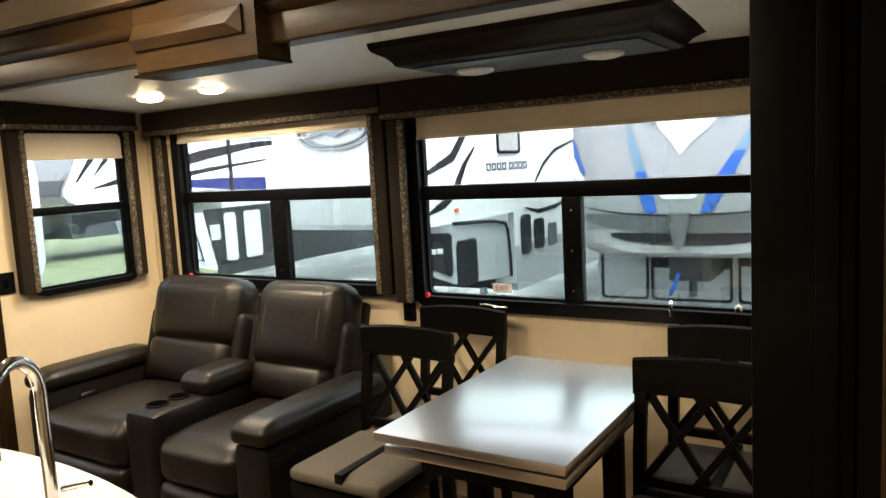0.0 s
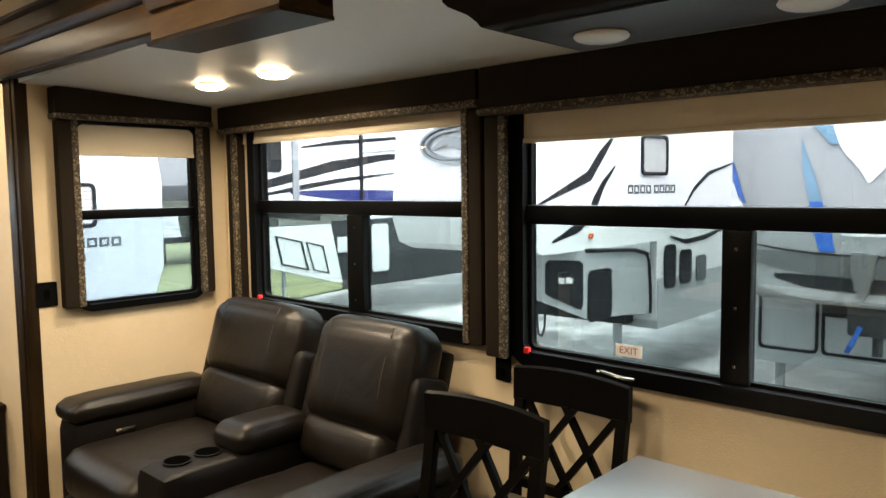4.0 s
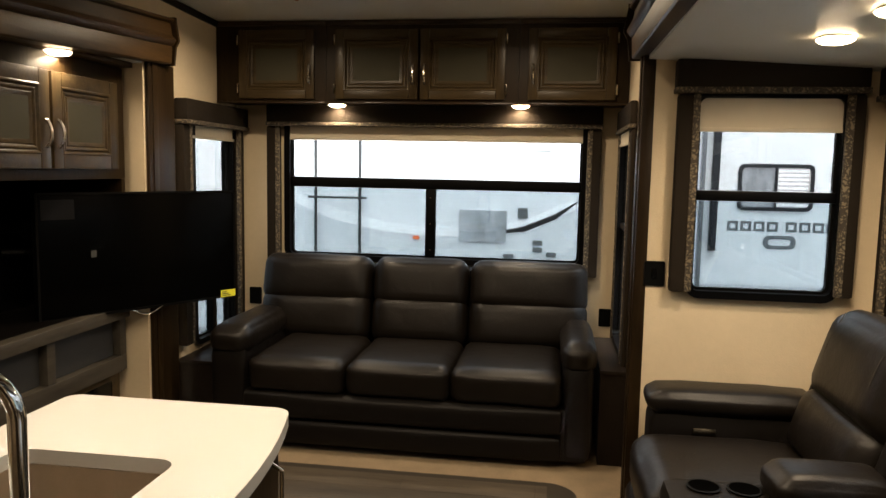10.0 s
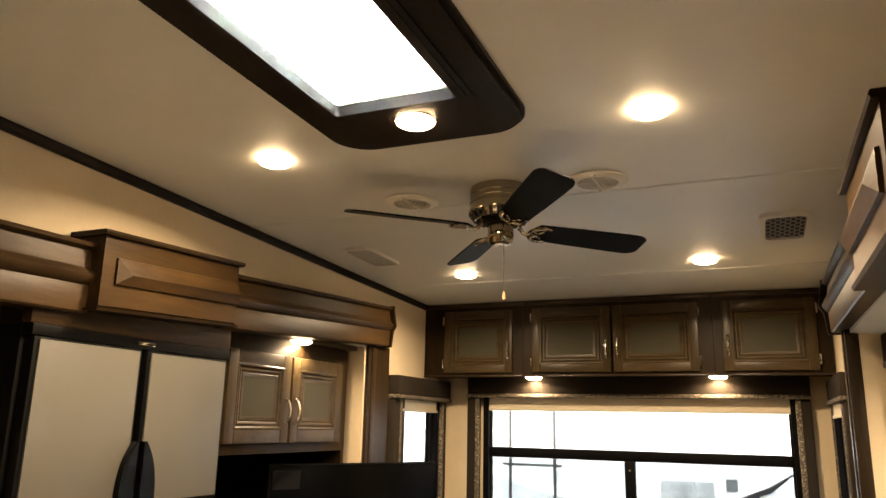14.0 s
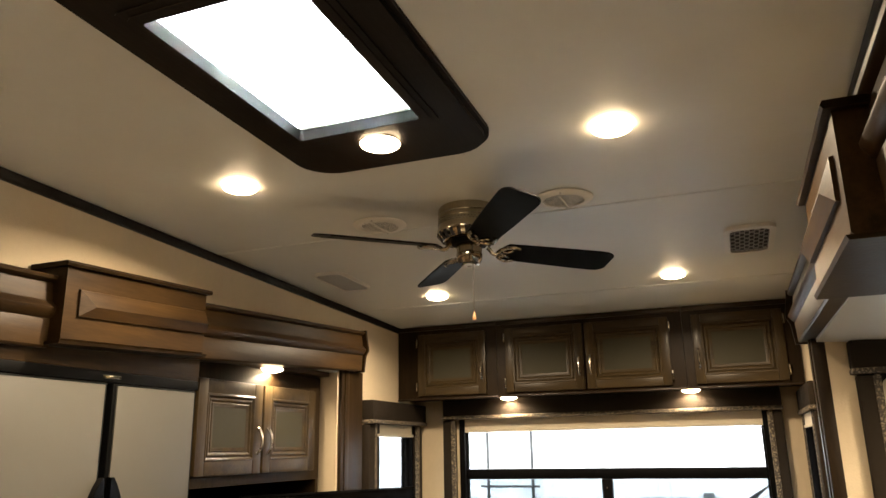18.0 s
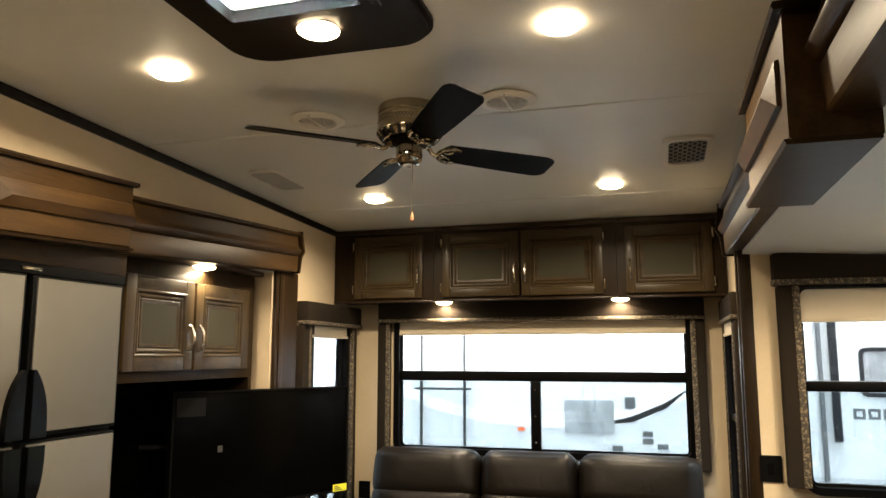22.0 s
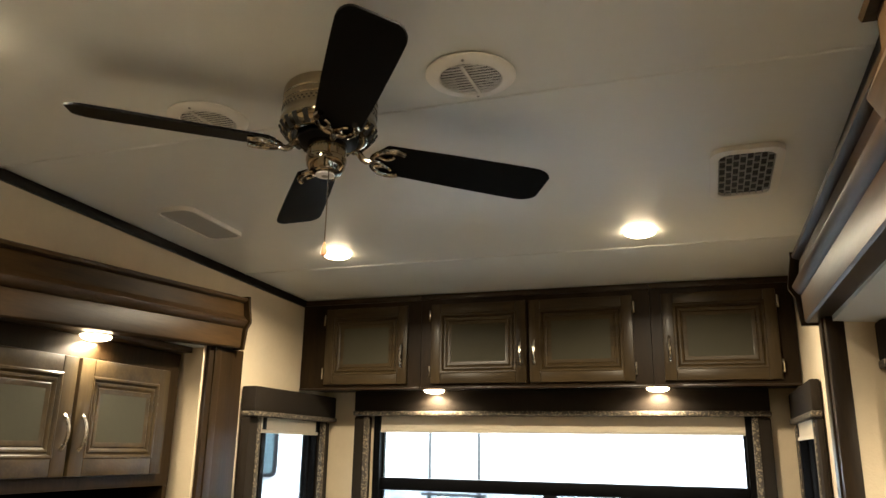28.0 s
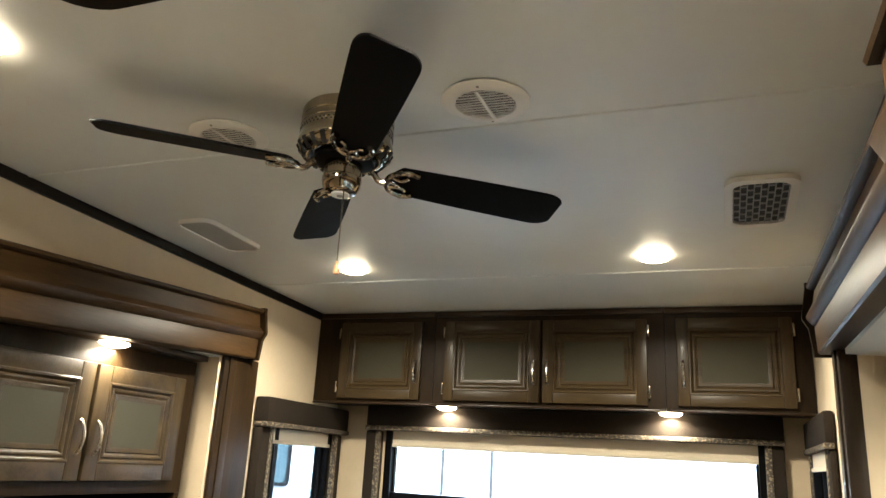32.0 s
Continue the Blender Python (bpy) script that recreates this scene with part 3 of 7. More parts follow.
# ---------------------------------------------------------------- windows
def window(name, o, plane, m, bar, mullion=None, wide=F, upper="clear", lower="side_tint", label="black framed window with a slider below"):
    """o: opening (u0, u1, v0, v1) in the wall's own x and z; plane: depth of the glass; bar, mullion: (from, to)."""
    top = tagged(new(name), label, "window", "", "structure")
    w, h, cx, cz = o[1] - o[0], o[3] - o[2], (o[0] + o[1]) / 2, (o[2] + o[3]) / 2
    outer = round_rect(w + 2 * wide, h + 2 * wide, 0.065, 6, cx, cz)
    inner = round_rect(w, h, 0.03, 6, cx, cz)
    part("window_frame", ring_solid(outer, inner, plane - 0.045, plane + 0.03, m), "frame", top)
    inner2 = round_rect(w - 0.022, h - 0.022, 0.022, 6, cx, cz)
    part("window_seal", ring_solid(round_rect(w + 0.004, h + 0.004, 0.03, 6, cx, cz), inner2, plane - 0.012, plane + 0.012, m), "rubber", top)
    part("crossbar", boxed((o[0], plane - 0.028, bar[0]), (o[1], plane + 0.02, bar[1]), 0.006, m), "frame", top)
    ob = part("upper_pane", boxed((o[0], plane - 0.002, bar[1]), (o[1], plane + 0.002, o[3]), 0, m), upper, top)
    ob.visible_shadow = False
    edges = [o[0], o[1]] if mullion is None else [o[0], mullion[0], mullion[1], o[1]]
    for a, b in zip(edges[::2], edges[1::2]):
        ob = part("lower_pane", boxed((a, plane - 0.002, o[2]), (b, plane + 0.002, bar[0]), 0, m), lower, top)
        ob.visible_shadow = False
    if mullion:
        part("mullion", boxed((mullion[0], plane - 0.026, o[2]), (mullion[1], plane + 0.016, bar[0]), 0.005, m), "frame", top)
        for z in (o[2] + 0.05, (o[2] + bar[0]) / 2, bar[0] - 0.05):
            part("screw", boxed(((mullion[0] + mullion[1]) / 2 - 0.004, plane - 0.0285, z - 0.004), ((mullion[0] + mullion[1]) / 2 + 0.004, plane - 0.0262, z + 0.004), 0.001, m), "nickel", top)
    return top


window("window_1", RW, 0.0, REAR, (1.286, 1.347), (0.271, 0.332), upper="rear_clear")
window("window_2", SW, SE_REAR, REAR, (1.305, 1.346), None, 0.030, label="small black framed window with rounded corners")
window("window_3", TW, 2.295, SIDE, (1.317, 1.374), (2.242, 2.340), 0.05, lower="tinted")
window("window_4", DW, 2.295, SIDE, (1.301, 1.362), (3.775, 3.853), 0.05, lower="tinted")
window("window_5", LW, -XL + 0.02, LEFT, (1.10, 1.13), (-0.385, -0.33), 0.03, label="narrow black framed window beside the sofa")
window("window_6", NW, XR + 0.02, SIDE, (1.10, 1.13), None, 0.03, label="narrow black framed window beside the sofa")


# ---------------------------------------------------------------- window dressings
def dressing(name, u0, u1, z0, z1, plane, out, m, legs, leg_bottom, shade_to, shade_u, label):
    """A padded box valance with patterned edging, two side boards and a roller shade."""
    c = m @ Vector(((u0 + u1) / 2, plane - out / 2, z0))
    v = thing(name, label, "valance", tuple(c))
    part("valance_board", boxed((u0, plane - out, z0 + 0.018), (u1, plane, z1), 0.010, m), "valance", v)
    part("edging", boxed((u0 - 0.003, plane - out - 0.006, z0), (u1 + 0.003, plane - 0.004, z0 + 0.022), 0.006, m), "pattern", v, "patterned fabric edging")
    for a, b, inner in legs:
        part("side_board", boxed((a, plane - out * 0.72, leg_bottom), (b, plane, z0 - 0.001), 0.012, m), "valance", v)
        e0, e1 = (b - 0.018, b + 0.009) if inner > 0 else (a - 0.009, a + 0.018)
        part("edging", boxed((e0, plane - out * 0.72 - 0.004, leg_bottom + 0.004), (e1, plane - out * 0.72 + 0.018, z0 - 0.003), 0.004, m), "pattern", v, "patterned fabric edging")
    s = thing("roller_shade", "cream roller shade drawn a little way down", "window shade", tuple(m @ Vector(((u0 + u1) / 2, plane, shade_to))))
    d = plane - 0.018
    part("cloth", boxed((shade_u[0], d - 0.0012, shade_to + 0.008), (shade_u[1], d + 0.0012, z0 + 0.06), 0, m), "shade", s)
    part("hem_bar", boxed((shade_u[0], d - 0.006, shade_to - 0.004), (shade_u[1], d + 0.006, shade_to + 0.012), 0.004, m), "shade", s)
    return v


dressing("window_valance", -0.69, 1.285, 1.648, 1.772, -0.014, 0.09, REAR, ((-0.70, -0.625, 1), (1.215, 1.285, -1)), 0.80, 1.572, (-0.60, 1.21),
         "dark brown padded valance with patterned edging over the rear window")
dressing("window_valance", 1.475, 2.165, 1.715, 1.842, SE_REAR - 0.014, 0.075, REAR, ((1.487, 1.560, 1), (2.105, 2.165, -1)), 0.945, 1.576, (1.55, 2.11),
         "dark brown padded valance with patterned edging over the small window")
dressing("window_valance", 1.425, 2.998, 1.682, 1.803, SLIDE_OUT - 0.003, 0.09, SIDE, ((1.450, 1.512, 1), (2.922, 2.996, -1)), 0.89, 1.635, (1.53, 2.915),
         "dark brown padded valance with patterned edging over the recliner window")
dressing("window_valance", 3.006, 4.62, 1.650, 1.803, SLIDE_OUT - 0.003, 0.09, SIDE, ((3.008, 3.088, 1), (4.515, 4.60, -1)), 0.86, 1.562, (3.098, 4.505),
         "dark brown padded valance with patterned edging over the dinette window")
dressing("window_valance", -0.79, -0.02, 1.615, 1.745, -XL - 0.004, 0.075, LEFT, ((-0.79, -0.71, 1), (-0.11, -0.04, -1)), 0.45, 1.55, (-0.70, -0.11),
         "dark brown padded valance with patterned edging over the narrow window")
dressing("window_valance", 0.04, 0.78, 1.615, 1.745, XR - 0.004, 0.035, SIDE, ((0.05, 0.12, 1), (0.70, 0.78, -1)), 0.45, 1.55, (0.12, 0.70),
         "dark brown padded valance with patterned edging over the narrow window")


# ---------------------------------------------------------------- slide fascias and posts
FASCIA = [(0, 0), (0.078, 0), (0.084, 0.006), (0.088, 0.082), (0.086, 0.086), (0.094, 0.089), (0.108, 0.108), (0.109, 0.116), (0.092, 0.134), (0.088, 0.140), (0.082, 0.190), (0.080, 0.196),
          (0.092, 0.198), (0.100, 0.203), (0.102, 0.212), (0.098, 0.216), (0, 0.216)]
END = [(0, -0.006), (0.094, -0.006), (0.104, 0.080), (0.120, 0.108), (0.120, 0.118), (0.106, 0.205), (0.106, 0.222), (0, 0.222)]


def fascia(label, x, out, runs, box):
    """Moulded boards over a slide's mouth. runs: (y, bottom z) pairs; box: y0, z0, y1, z1 of the deeper cover in between."""
    f = thing("slide_fascia", label, "fascia", (x, runs[0][0][0], runs[0][0][1]))
    for (ya, za), (yb, zb) in runs:
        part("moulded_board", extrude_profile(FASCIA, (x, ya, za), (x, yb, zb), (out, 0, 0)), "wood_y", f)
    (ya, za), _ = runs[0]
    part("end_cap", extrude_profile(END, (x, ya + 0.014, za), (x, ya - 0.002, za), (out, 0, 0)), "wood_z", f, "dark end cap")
    y0, z0, y1, z1, deep = box
    c = thing("fascia_cover", "dark stained wood cover with a raised panel on the slide fascia", "fascia", (x, y0, z0))
    k = (z1 - z0) / (y1 - y0)

    def at(y, d, h):
        return Vector((x + out * d, y, z0 + k * (y - y0) + h))

    for nm, prof, ys in (("cover_box", [(0, 0), (deep - 0.006, 0), (deep, 0.006), (deep, 0.224), (0, 0.224)], (y0, y1)),
                         ("cover_cap", [(0, 0.2245), (deep + 0.014, 0.2245), (deep + 0.018, 0.232), (deep + 0.014, 0.240), (0, 0.240)], (y0 + 0.016, y1 - 0.016)),
                         ("base_board", [(0.005, -0.010), (deep + 0.006, -0.010), (deep + 0.010, -0.001), (0.005, -0.001)], (y0 + 0.010, y1 - 0.010))):
        part(nm, extrude_profile(prof, at(ys[0], 0, 0), at(ys[1], 0, 0), (out, 0, 0)), "wood_z" if nm != "cover_box" else "wood_y", c)
    # raised panel: a low ridge, hipped at its forward end
    bm = bmesh.new()
    ya, yb, d = y0 - 0.006, y1 + 0.050, deep + 0.0005
    q = [bm.verts.new(p) for p in (at(ya, d, 0.074), at(yb, d, 0.074), at(yb, d, 0.160), at(ya, d, 0.160), at(ya, d + 0.010, 0.076), at(yb, d + 0.008, 0.076), at(yb, d + 0.008, 0.158),
                                   at(ya, d + 0.004, 0.158), at(ya, d + 0.026, 0.108), at(yb + 0.050, d + 0.026, 0.108))]
    for f_ in ((3, 2, 1, 0), (0, 1, 5, 4), (2, 3, 7, 6), (1, 2, 6, 5), (4, 5, 9, 8), (6, 7, 8, 9), (5, 6, 9), (0, 4, 8, 7, 3)):
        bm.faces.new([q[i] for i in f_])
    part("raised_panel", bm, "wood_y", c, smooth=10)
    return f


fascia("dark stained wood moulded fascia over the kitchen slide", XL, 1, (((-0.945, 1.888), (-2.345, 1.813)), ((-2.965, 1.780), (FRONT, 1.70))), (-2.335, 1.826, -2.975, 1.797, 0.135))
fascia("dark stained wood moulded fascia over the dinette slide", XR, -1, (((-1.215, 1.868), (-2.70, 1.850)), ((-3.235, 1.842), (SE_FRONT - 0.1, 1.838))), (-2.685, 1.804, -3.25, 1.800, 0.142))

for nm, a, b in (("trim_post_1", (XR - 0.050, SE_REAR - 0.016, 0), (XR - 0.001, SE_REAR + 0.115, 1.866)), ("trim_post_2", (XL + 0.031, LS_REAR + 0.014, 0), (XL + 0.050, -0.865, 1.886)),
                 ("trim_post_3", (XR - 0.050, SE_FRONT - 0.15, 0), (XR + 0.012, -4.606, 1.837))):
    bm = boxed(a, b, 0.006)
    add_box(bm, (a[0] - 0.006 if a[0] > 0 else b[0] - 0.004, a[1] + 0.030, 0), (a[0] + 0.004 if a[0] > 0 else b[0] + 0.006, a[1] + 0.075, b[2]), 0.003)
    # post 3 is the same wood, with its shade put into the colour
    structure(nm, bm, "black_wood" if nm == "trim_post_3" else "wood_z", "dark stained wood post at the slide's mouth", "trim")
for nm, x, s in (("trim_left", XL, 1), ("trim_right", XR, -1)):
    bm = bmesh.new()
    for ya, yb in ((-0.012, -4.0), (-4.0, FRONT)):
        sub = extrude_profile([(0, -0.034), (0.012, -0.034), (0.016, -0.028), (0.016, -0.001), (0, -0.001)], (x, ya, zc(ya)), (x, yb, zc(yb)), (s, 0, 0))
        me = bpy.data.meshes.new("tmp")
        sub.to_mesh(me)
        sub.free()
        bm.from_mesh(me)
        bpy.data.meshes.remove(me)
    structure(nm, bm, "skylight_trim", "dark wood strip along the ceiling", "trim")
structure("trim_slide_corner", boxed((SLIDE_OUT - 0.016, SE_REAR - 0.029, 0.0), (SLIDE_OUT - 0.001, SE_REAR - 0.013, 1.70), 0.004), "wall", "cream corner moulding", "trim")

# tall pantry beside the dinette
p = thing("pantry_cabinet", "tall dark stained wood pantry cabinet beside the dinette", "cabinet", (XR, -5.1, 0))
# side panel coloured near-black for the shade it stands in
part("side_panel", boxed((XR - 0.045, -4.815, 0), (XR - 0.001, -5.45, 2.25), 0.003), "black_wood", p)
part("door", boxed((XR - 0.068, -4.86, 0.06), (XR - 0.046, -5.40, 2.16), 0.006), "door_z", p)
part("door_panel", boxed((XR - 0.076, -4.93, 0.14), (XR - 0.069, -5.33, 2.08), 0.003), "door_z", p)
for y in (-4.885, -4.955, -5.305):
    part("moulding", extrude_profile([(0, -0.010), (0.006, -0.010), (0.012, -0.003), (0.012, 0.003), (0.006, 0.010), (0, 0.010)], (XR - (0.0685 if y > -4.9 else 0.0765), y, 0.12), (XR - (0.0685 if y > -4.9 else 0.0765), y, 2.10), (-1, 0, 0), (0, 1, 0)), "door_z", p)


# ---------------------------------------------------------------- cabinets
def cabinet_door(parent, m, u0, u1, v0, v1, handle, hinge, rail=0.058):
    """A framed door in local x and z whose front faces local -y. handle, hinge: -1 on its low side, +1 on its high side."""
    t = 0.019
    d = part("door", boxed((u0 + rail - 0.004, -0.010, v0 + rail - 0.004), (u1 - rail + 0.004, -0.002, v1 - rail + 0.004), 0.0, m), "door_panel", parent, "framed door with a recessed greige panel")
    for a, b in ((u0, u0 + rail), (u1 - rail, u1)):
        part("stile", boxed((a, -t, v0), (b, -0.001, v1), 0.004, m), "door_z", d)
    for a, b in ((v0, v0 + rail), (v1 - rail, v1)):
        part("rail", boxed((u0 + rail, -t + 0.0004, a), (u1 - rail, -0.001, b), 0.004, m), "door_x", d)
    w, h, cx, cz = u1 - u0 - 2 * rail, v1 - v0 - 2 * rail, (u0 + u1) / 2, (v0 + v1) / 2
    for a, b, d0, d1 in ((-0.004, 0.016, -0.0215, -0.0095), (0.014, 0.034, -0.0165, -0.0095), (0.032, 0.052, -0.0135, -0.0095)):
        bead = []
        for c, z in ((a, d1), (a, d0 + 0.003), (a + 0.004, d0), (a + 0.010, d0 + 0.001), (b - 0.002, d1 - 0.001), (b, d1)):
            bead.append([m @ Vector(q) for q in ((u0 + rail + c, z, v0 + rail + c), (u1 - rail - c, z, v0 + rail + c), (u1 - rail - c, z, v1 - rail - c), (u0 + rail + c, z, v1 - rail - c))])
        bm = bmesh.new()
        rows = [[bm.verts.new(q) for q in loop] for loop in bead]
        for r1, r2 in zip(rows, rows[1:] + rows[:1]):
            for i in range(4):
                bm.faces.new((r1[i], r1[(i + 1) % 4], r2[(i + 1) % 4], r2[i]))
        part("moulding", bm, "door_x", d, smooth=20)
    if handle:
        hu = u1 - rail * 0.5 if handle > 0 else u0 + rail * 0.5
        hz = v0 + (v1 - v0) * (0.42 if v1 - v0 < 0.37 else 0.36)
        pts = [m @ Vector((hu, -t - 0.001 - 0.026 * math.sin(math.pi * i / 12) ** 0.6, hz - 0.055 + 0.11 * i / 12)) for i in range(13)]
        part("handle", tube(pts, 0.0062, 8), "satin_nickel", d, "curved nickel handle")
    if hinge:
        hu = u1 + 0.006 if hinge > 0 else u0 - 0.006
        for z in (v0 + 0.055, v1 - 0.055):
            part("hinge", boxed((hu - 0.005, -t - 0.002, z - 0.028), (hu + 0.005, -0.001, z + 0.028), 0.003, m), "nickel", d, "nickel hinge")
    return d


ZB, CY = 1.772, -0.285
front = Matrix.Translation((0, CY, 0))
for x0, x1, doors in ((XL + 0.002, -0.262, ((-0.772, -0.327, 1, -1),)), (-0.260, 0.818, ((-0.204, 0.262, 1, -1), (0.277, 0.744, -1, 1))), (0.820, XR - 0.004, ((0.868, 1.331, -1, 1),))):
    c = thing("overhead_cabinet", "dark stained wood overhead cabinet with %s above the sofa" % ("two framed doors" if len(doors) > 1 else "one framed door"), "cabinet", ((x0 + x1) / 2, CY / 2, ZB), "cabinets above the sofa")
    bm = bmesh.new()
    v = [bm.verts.new(q) for q in ((x0, CY, ZB), (x1, CY, ZB), (x1, -0.013, ZB), (x0, -0.013, ZB), (x0, CY, zc(CY) - 0.002), (x1, CY, zc(CY) - 0.002), (x1, -0.013, zc(0) - 0.002), (x0, -0.013, zc(0) - 0.002))]
    for q in ((3, 2, 1, 0), (4, 5, 6, 7), (0, 1, 5, 4), (1, 2, 6, 5), (2, 3, 7, 6), (3, 0, 4, 7)):
        bm.faces.new([v[i] for i in q])
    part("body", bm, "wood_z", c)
    for u0, u1, hd, hg in doors:
        cabinet_door(c, front, u0, u1, 1.787, 2.166, hd, hg, 0.050)
    part("top_moulding", boxed((x0, CY - 0.012, zc(CY) - 0.030), (x1, CY - 0.0005, zc(CY) - 0.003), 0.004), "wood_x", c)
    part("bottom_rail", boxed((x0, CY - 0.006, ZB - 0.010), (x1, CY + 0.02, ZB - 0.0005), 0.003), "wood_x", c)


# ---------------------------------------------------------------- lamps
def puck(x, y, z, lit=True, group="lit ceiling lamps", r=0.054, power=PUCK, label=""):
    t = thing("ceiling_light", label or ("lit round dome lamp under the ceiling" if lit else "unlit round frosted dome lamp"), "ceiling lamp", (x, y, z), group)
    part("base_ring", lathe([(r - 0.003, 0), (r - 0.003, -0.002), (r - 0.005, -0.004), (r - 0.012, -0.004)], (x, y, z), 32), "white_plastic", t)
    part("lens", lathe([(r - 0.005, -0.0042)] + [(r * math.cos(a), -0.005 - 0.016 * math.sin(a)) for a in [radians(15 * i) for i in range(6)]] + [(0.004, -0.0213)], (x, y, z), 32), "lit" if lit else "lens", t, "glowing lens" if lit else "")
    if lit:
        puck_light(x, y, z - 0.026, power)
    return t


for x, y in ((-0.339, -1.055), (0.846, -1.055), (-0.342, -2.748), (0.827, -2.743)):
    puck(x, y, zc(y) - 0.001)
for x, y in ((0.240, -2.931), (0.242, -3.739)):
    puck(x, y, zc(y) - 0.0265, label="lit round dome lamp on the skylight's dark trim")
for x, y in ((1.844, -2.384), (1.841, -1.976)):
    puck(x, y, 1.849 - 0.0575 * (x - XR) - 0.003, power=1.45, label="lit round dome lamp in the dinette slide")
for x in (-0.236, 0.826):
    puck(x, -0.150, ZB - 0.0005, r=0.050, power=0.75, label="lit round dome lamp under the overhead cabinets")
puck(-0.945, -1.633, 1.8475, r=0.052, power=0.9, label="lit round dome lamp over the television cabinet")

# wooden light box over the dinette
h = thing("light_box", "dark stained wood light box with two unlit lamps over the table", "light fixture", (1.80, -3.91, 1.77))
bm = bmesh.new()
levels = ((1.764, 0.0), (1.769, 0.012), (1.780, 0.018), (1.795, 0.032), (1.812, 0.062), (1.822, 0.070), (1.842, 0.074))
loops = [[bm.verts.new((x, y, z)) for x, y in ((1.62 - o, -4.305 - o), (1.99 + o, -4.305 - o), (1.99 + o, -3.515 + o), (1.62 - o, -3.515 + o))] for z, o in levels]
bm.faces.new(loops[0])
bm.faces.new(loops[-1])
for a, b in zip(loops, loops[1:]):
    for i in range(4):
        bm.faces.new((a[i], a[(i + 1) % 4], b[(i + 1) % 4], b[i]))
part("moulded_frame", bm, "skylight_trim", h, smooth=25)
part("bottom_panel", boxed((1.645, -4.28, 1.758), (1.965, -3.54, 1.7635), 0.001), "fixture_panel", h, "dark grey panel")
for y in (-3.681, -4.121):
    puck(1.815, y, 1.7575, False, "unlit lamps over the table", 0.062)


# ---------------------------------------------------------------- ceiling fan
FX, FY, FZ = 0.258, -2.262, zc(-2.262)
fan = thing("ceiling_fan", "ceiling fan with four black blades and a brushed nickel motor", "ceiling fan", (FX, FY, FZ))
part("housing", lathe([(0.098, 0.0), (0.104, -0.002), (0.1075, -0.008), (0.1080, -0.014), (0.1080, -0.030), (0.1068, -0.0315), (0.1068, -0.0335), (0.1080, -0.035), (0.1080, -0.047), (0.1068, -0.0485), (0.1068, -0.0505),
                       (0.1080, -0.052), (0.1080, -0.078), (0.1100, -0.082), (0.1105, -0.088), (0.1085, -0.098), (0.1010, -0.110), (0.0900, -0.116), (0.0800, -0.117), (0.060, -0.113)], (FX, FY, FZ), 56), "nickel_dark", fan)
for i in range(60):
    for k in range(2):
        m = Matrix.Translation((FX, FY, FZ - 0.058 - 0.0062 * k)) @ Matrix.Rotation(2 * math.pi * (i + 0.5 * k) / 60, 4, "Z")
        part("air_hole", boxed((0.1070, -0.0024, -0.0015), (0.1083, 0.0024, 0.0015), 0, m), "slot", fan, smooth=0)
for i in range(24):
    m = Matrix.Translation((FX, FY, FZ)) @ Matrix.Rotation(2 * math.pi * i / 24, 4, "Z") @ pose(0.1010, 0, -0.1040, 0, 38, 0)
    part("vent_slot", boxed((-0.010, -0.0068, -0.017), (0.0040, 0.0068, 0.014), 0.003, m), "slot", fan)
part("flywheel", lathe([(0.060, -0.112), (0.068, -0.1165), (0.068, -0.124), (0.058, -0.130), (0.040, -0.131)], (FX, FY, FZ), 36), "rubber", fan)
part("switch_cup", lathe([(0.034, -0.114), (0.0425, -0.1175), (0.044, -0.122), (0.044, -0.163), (0.0455, -0.165), (0.0455, -0.171), (0.043, -0.185), (0.036, -0.198), (0.022, -0.203), (0.020, -0.203)], (FX, FY, FZ), 40), "nickel_dark", fan)
part("cap_plate", lathe([(0.021, -0.2022), (0.021, -0.2055), (0.018, -0.2065), (0.002, -0.2068)], (FX, FY, FZ), 28), "white", fan, "small white maker's plate")
part("maker_mark", lathe([(0.008, -0.2066), (0.008, -0.2074), (0.001, -0.2075)], (FX, FY, FZ), 16), "grille", fan, "grey print")
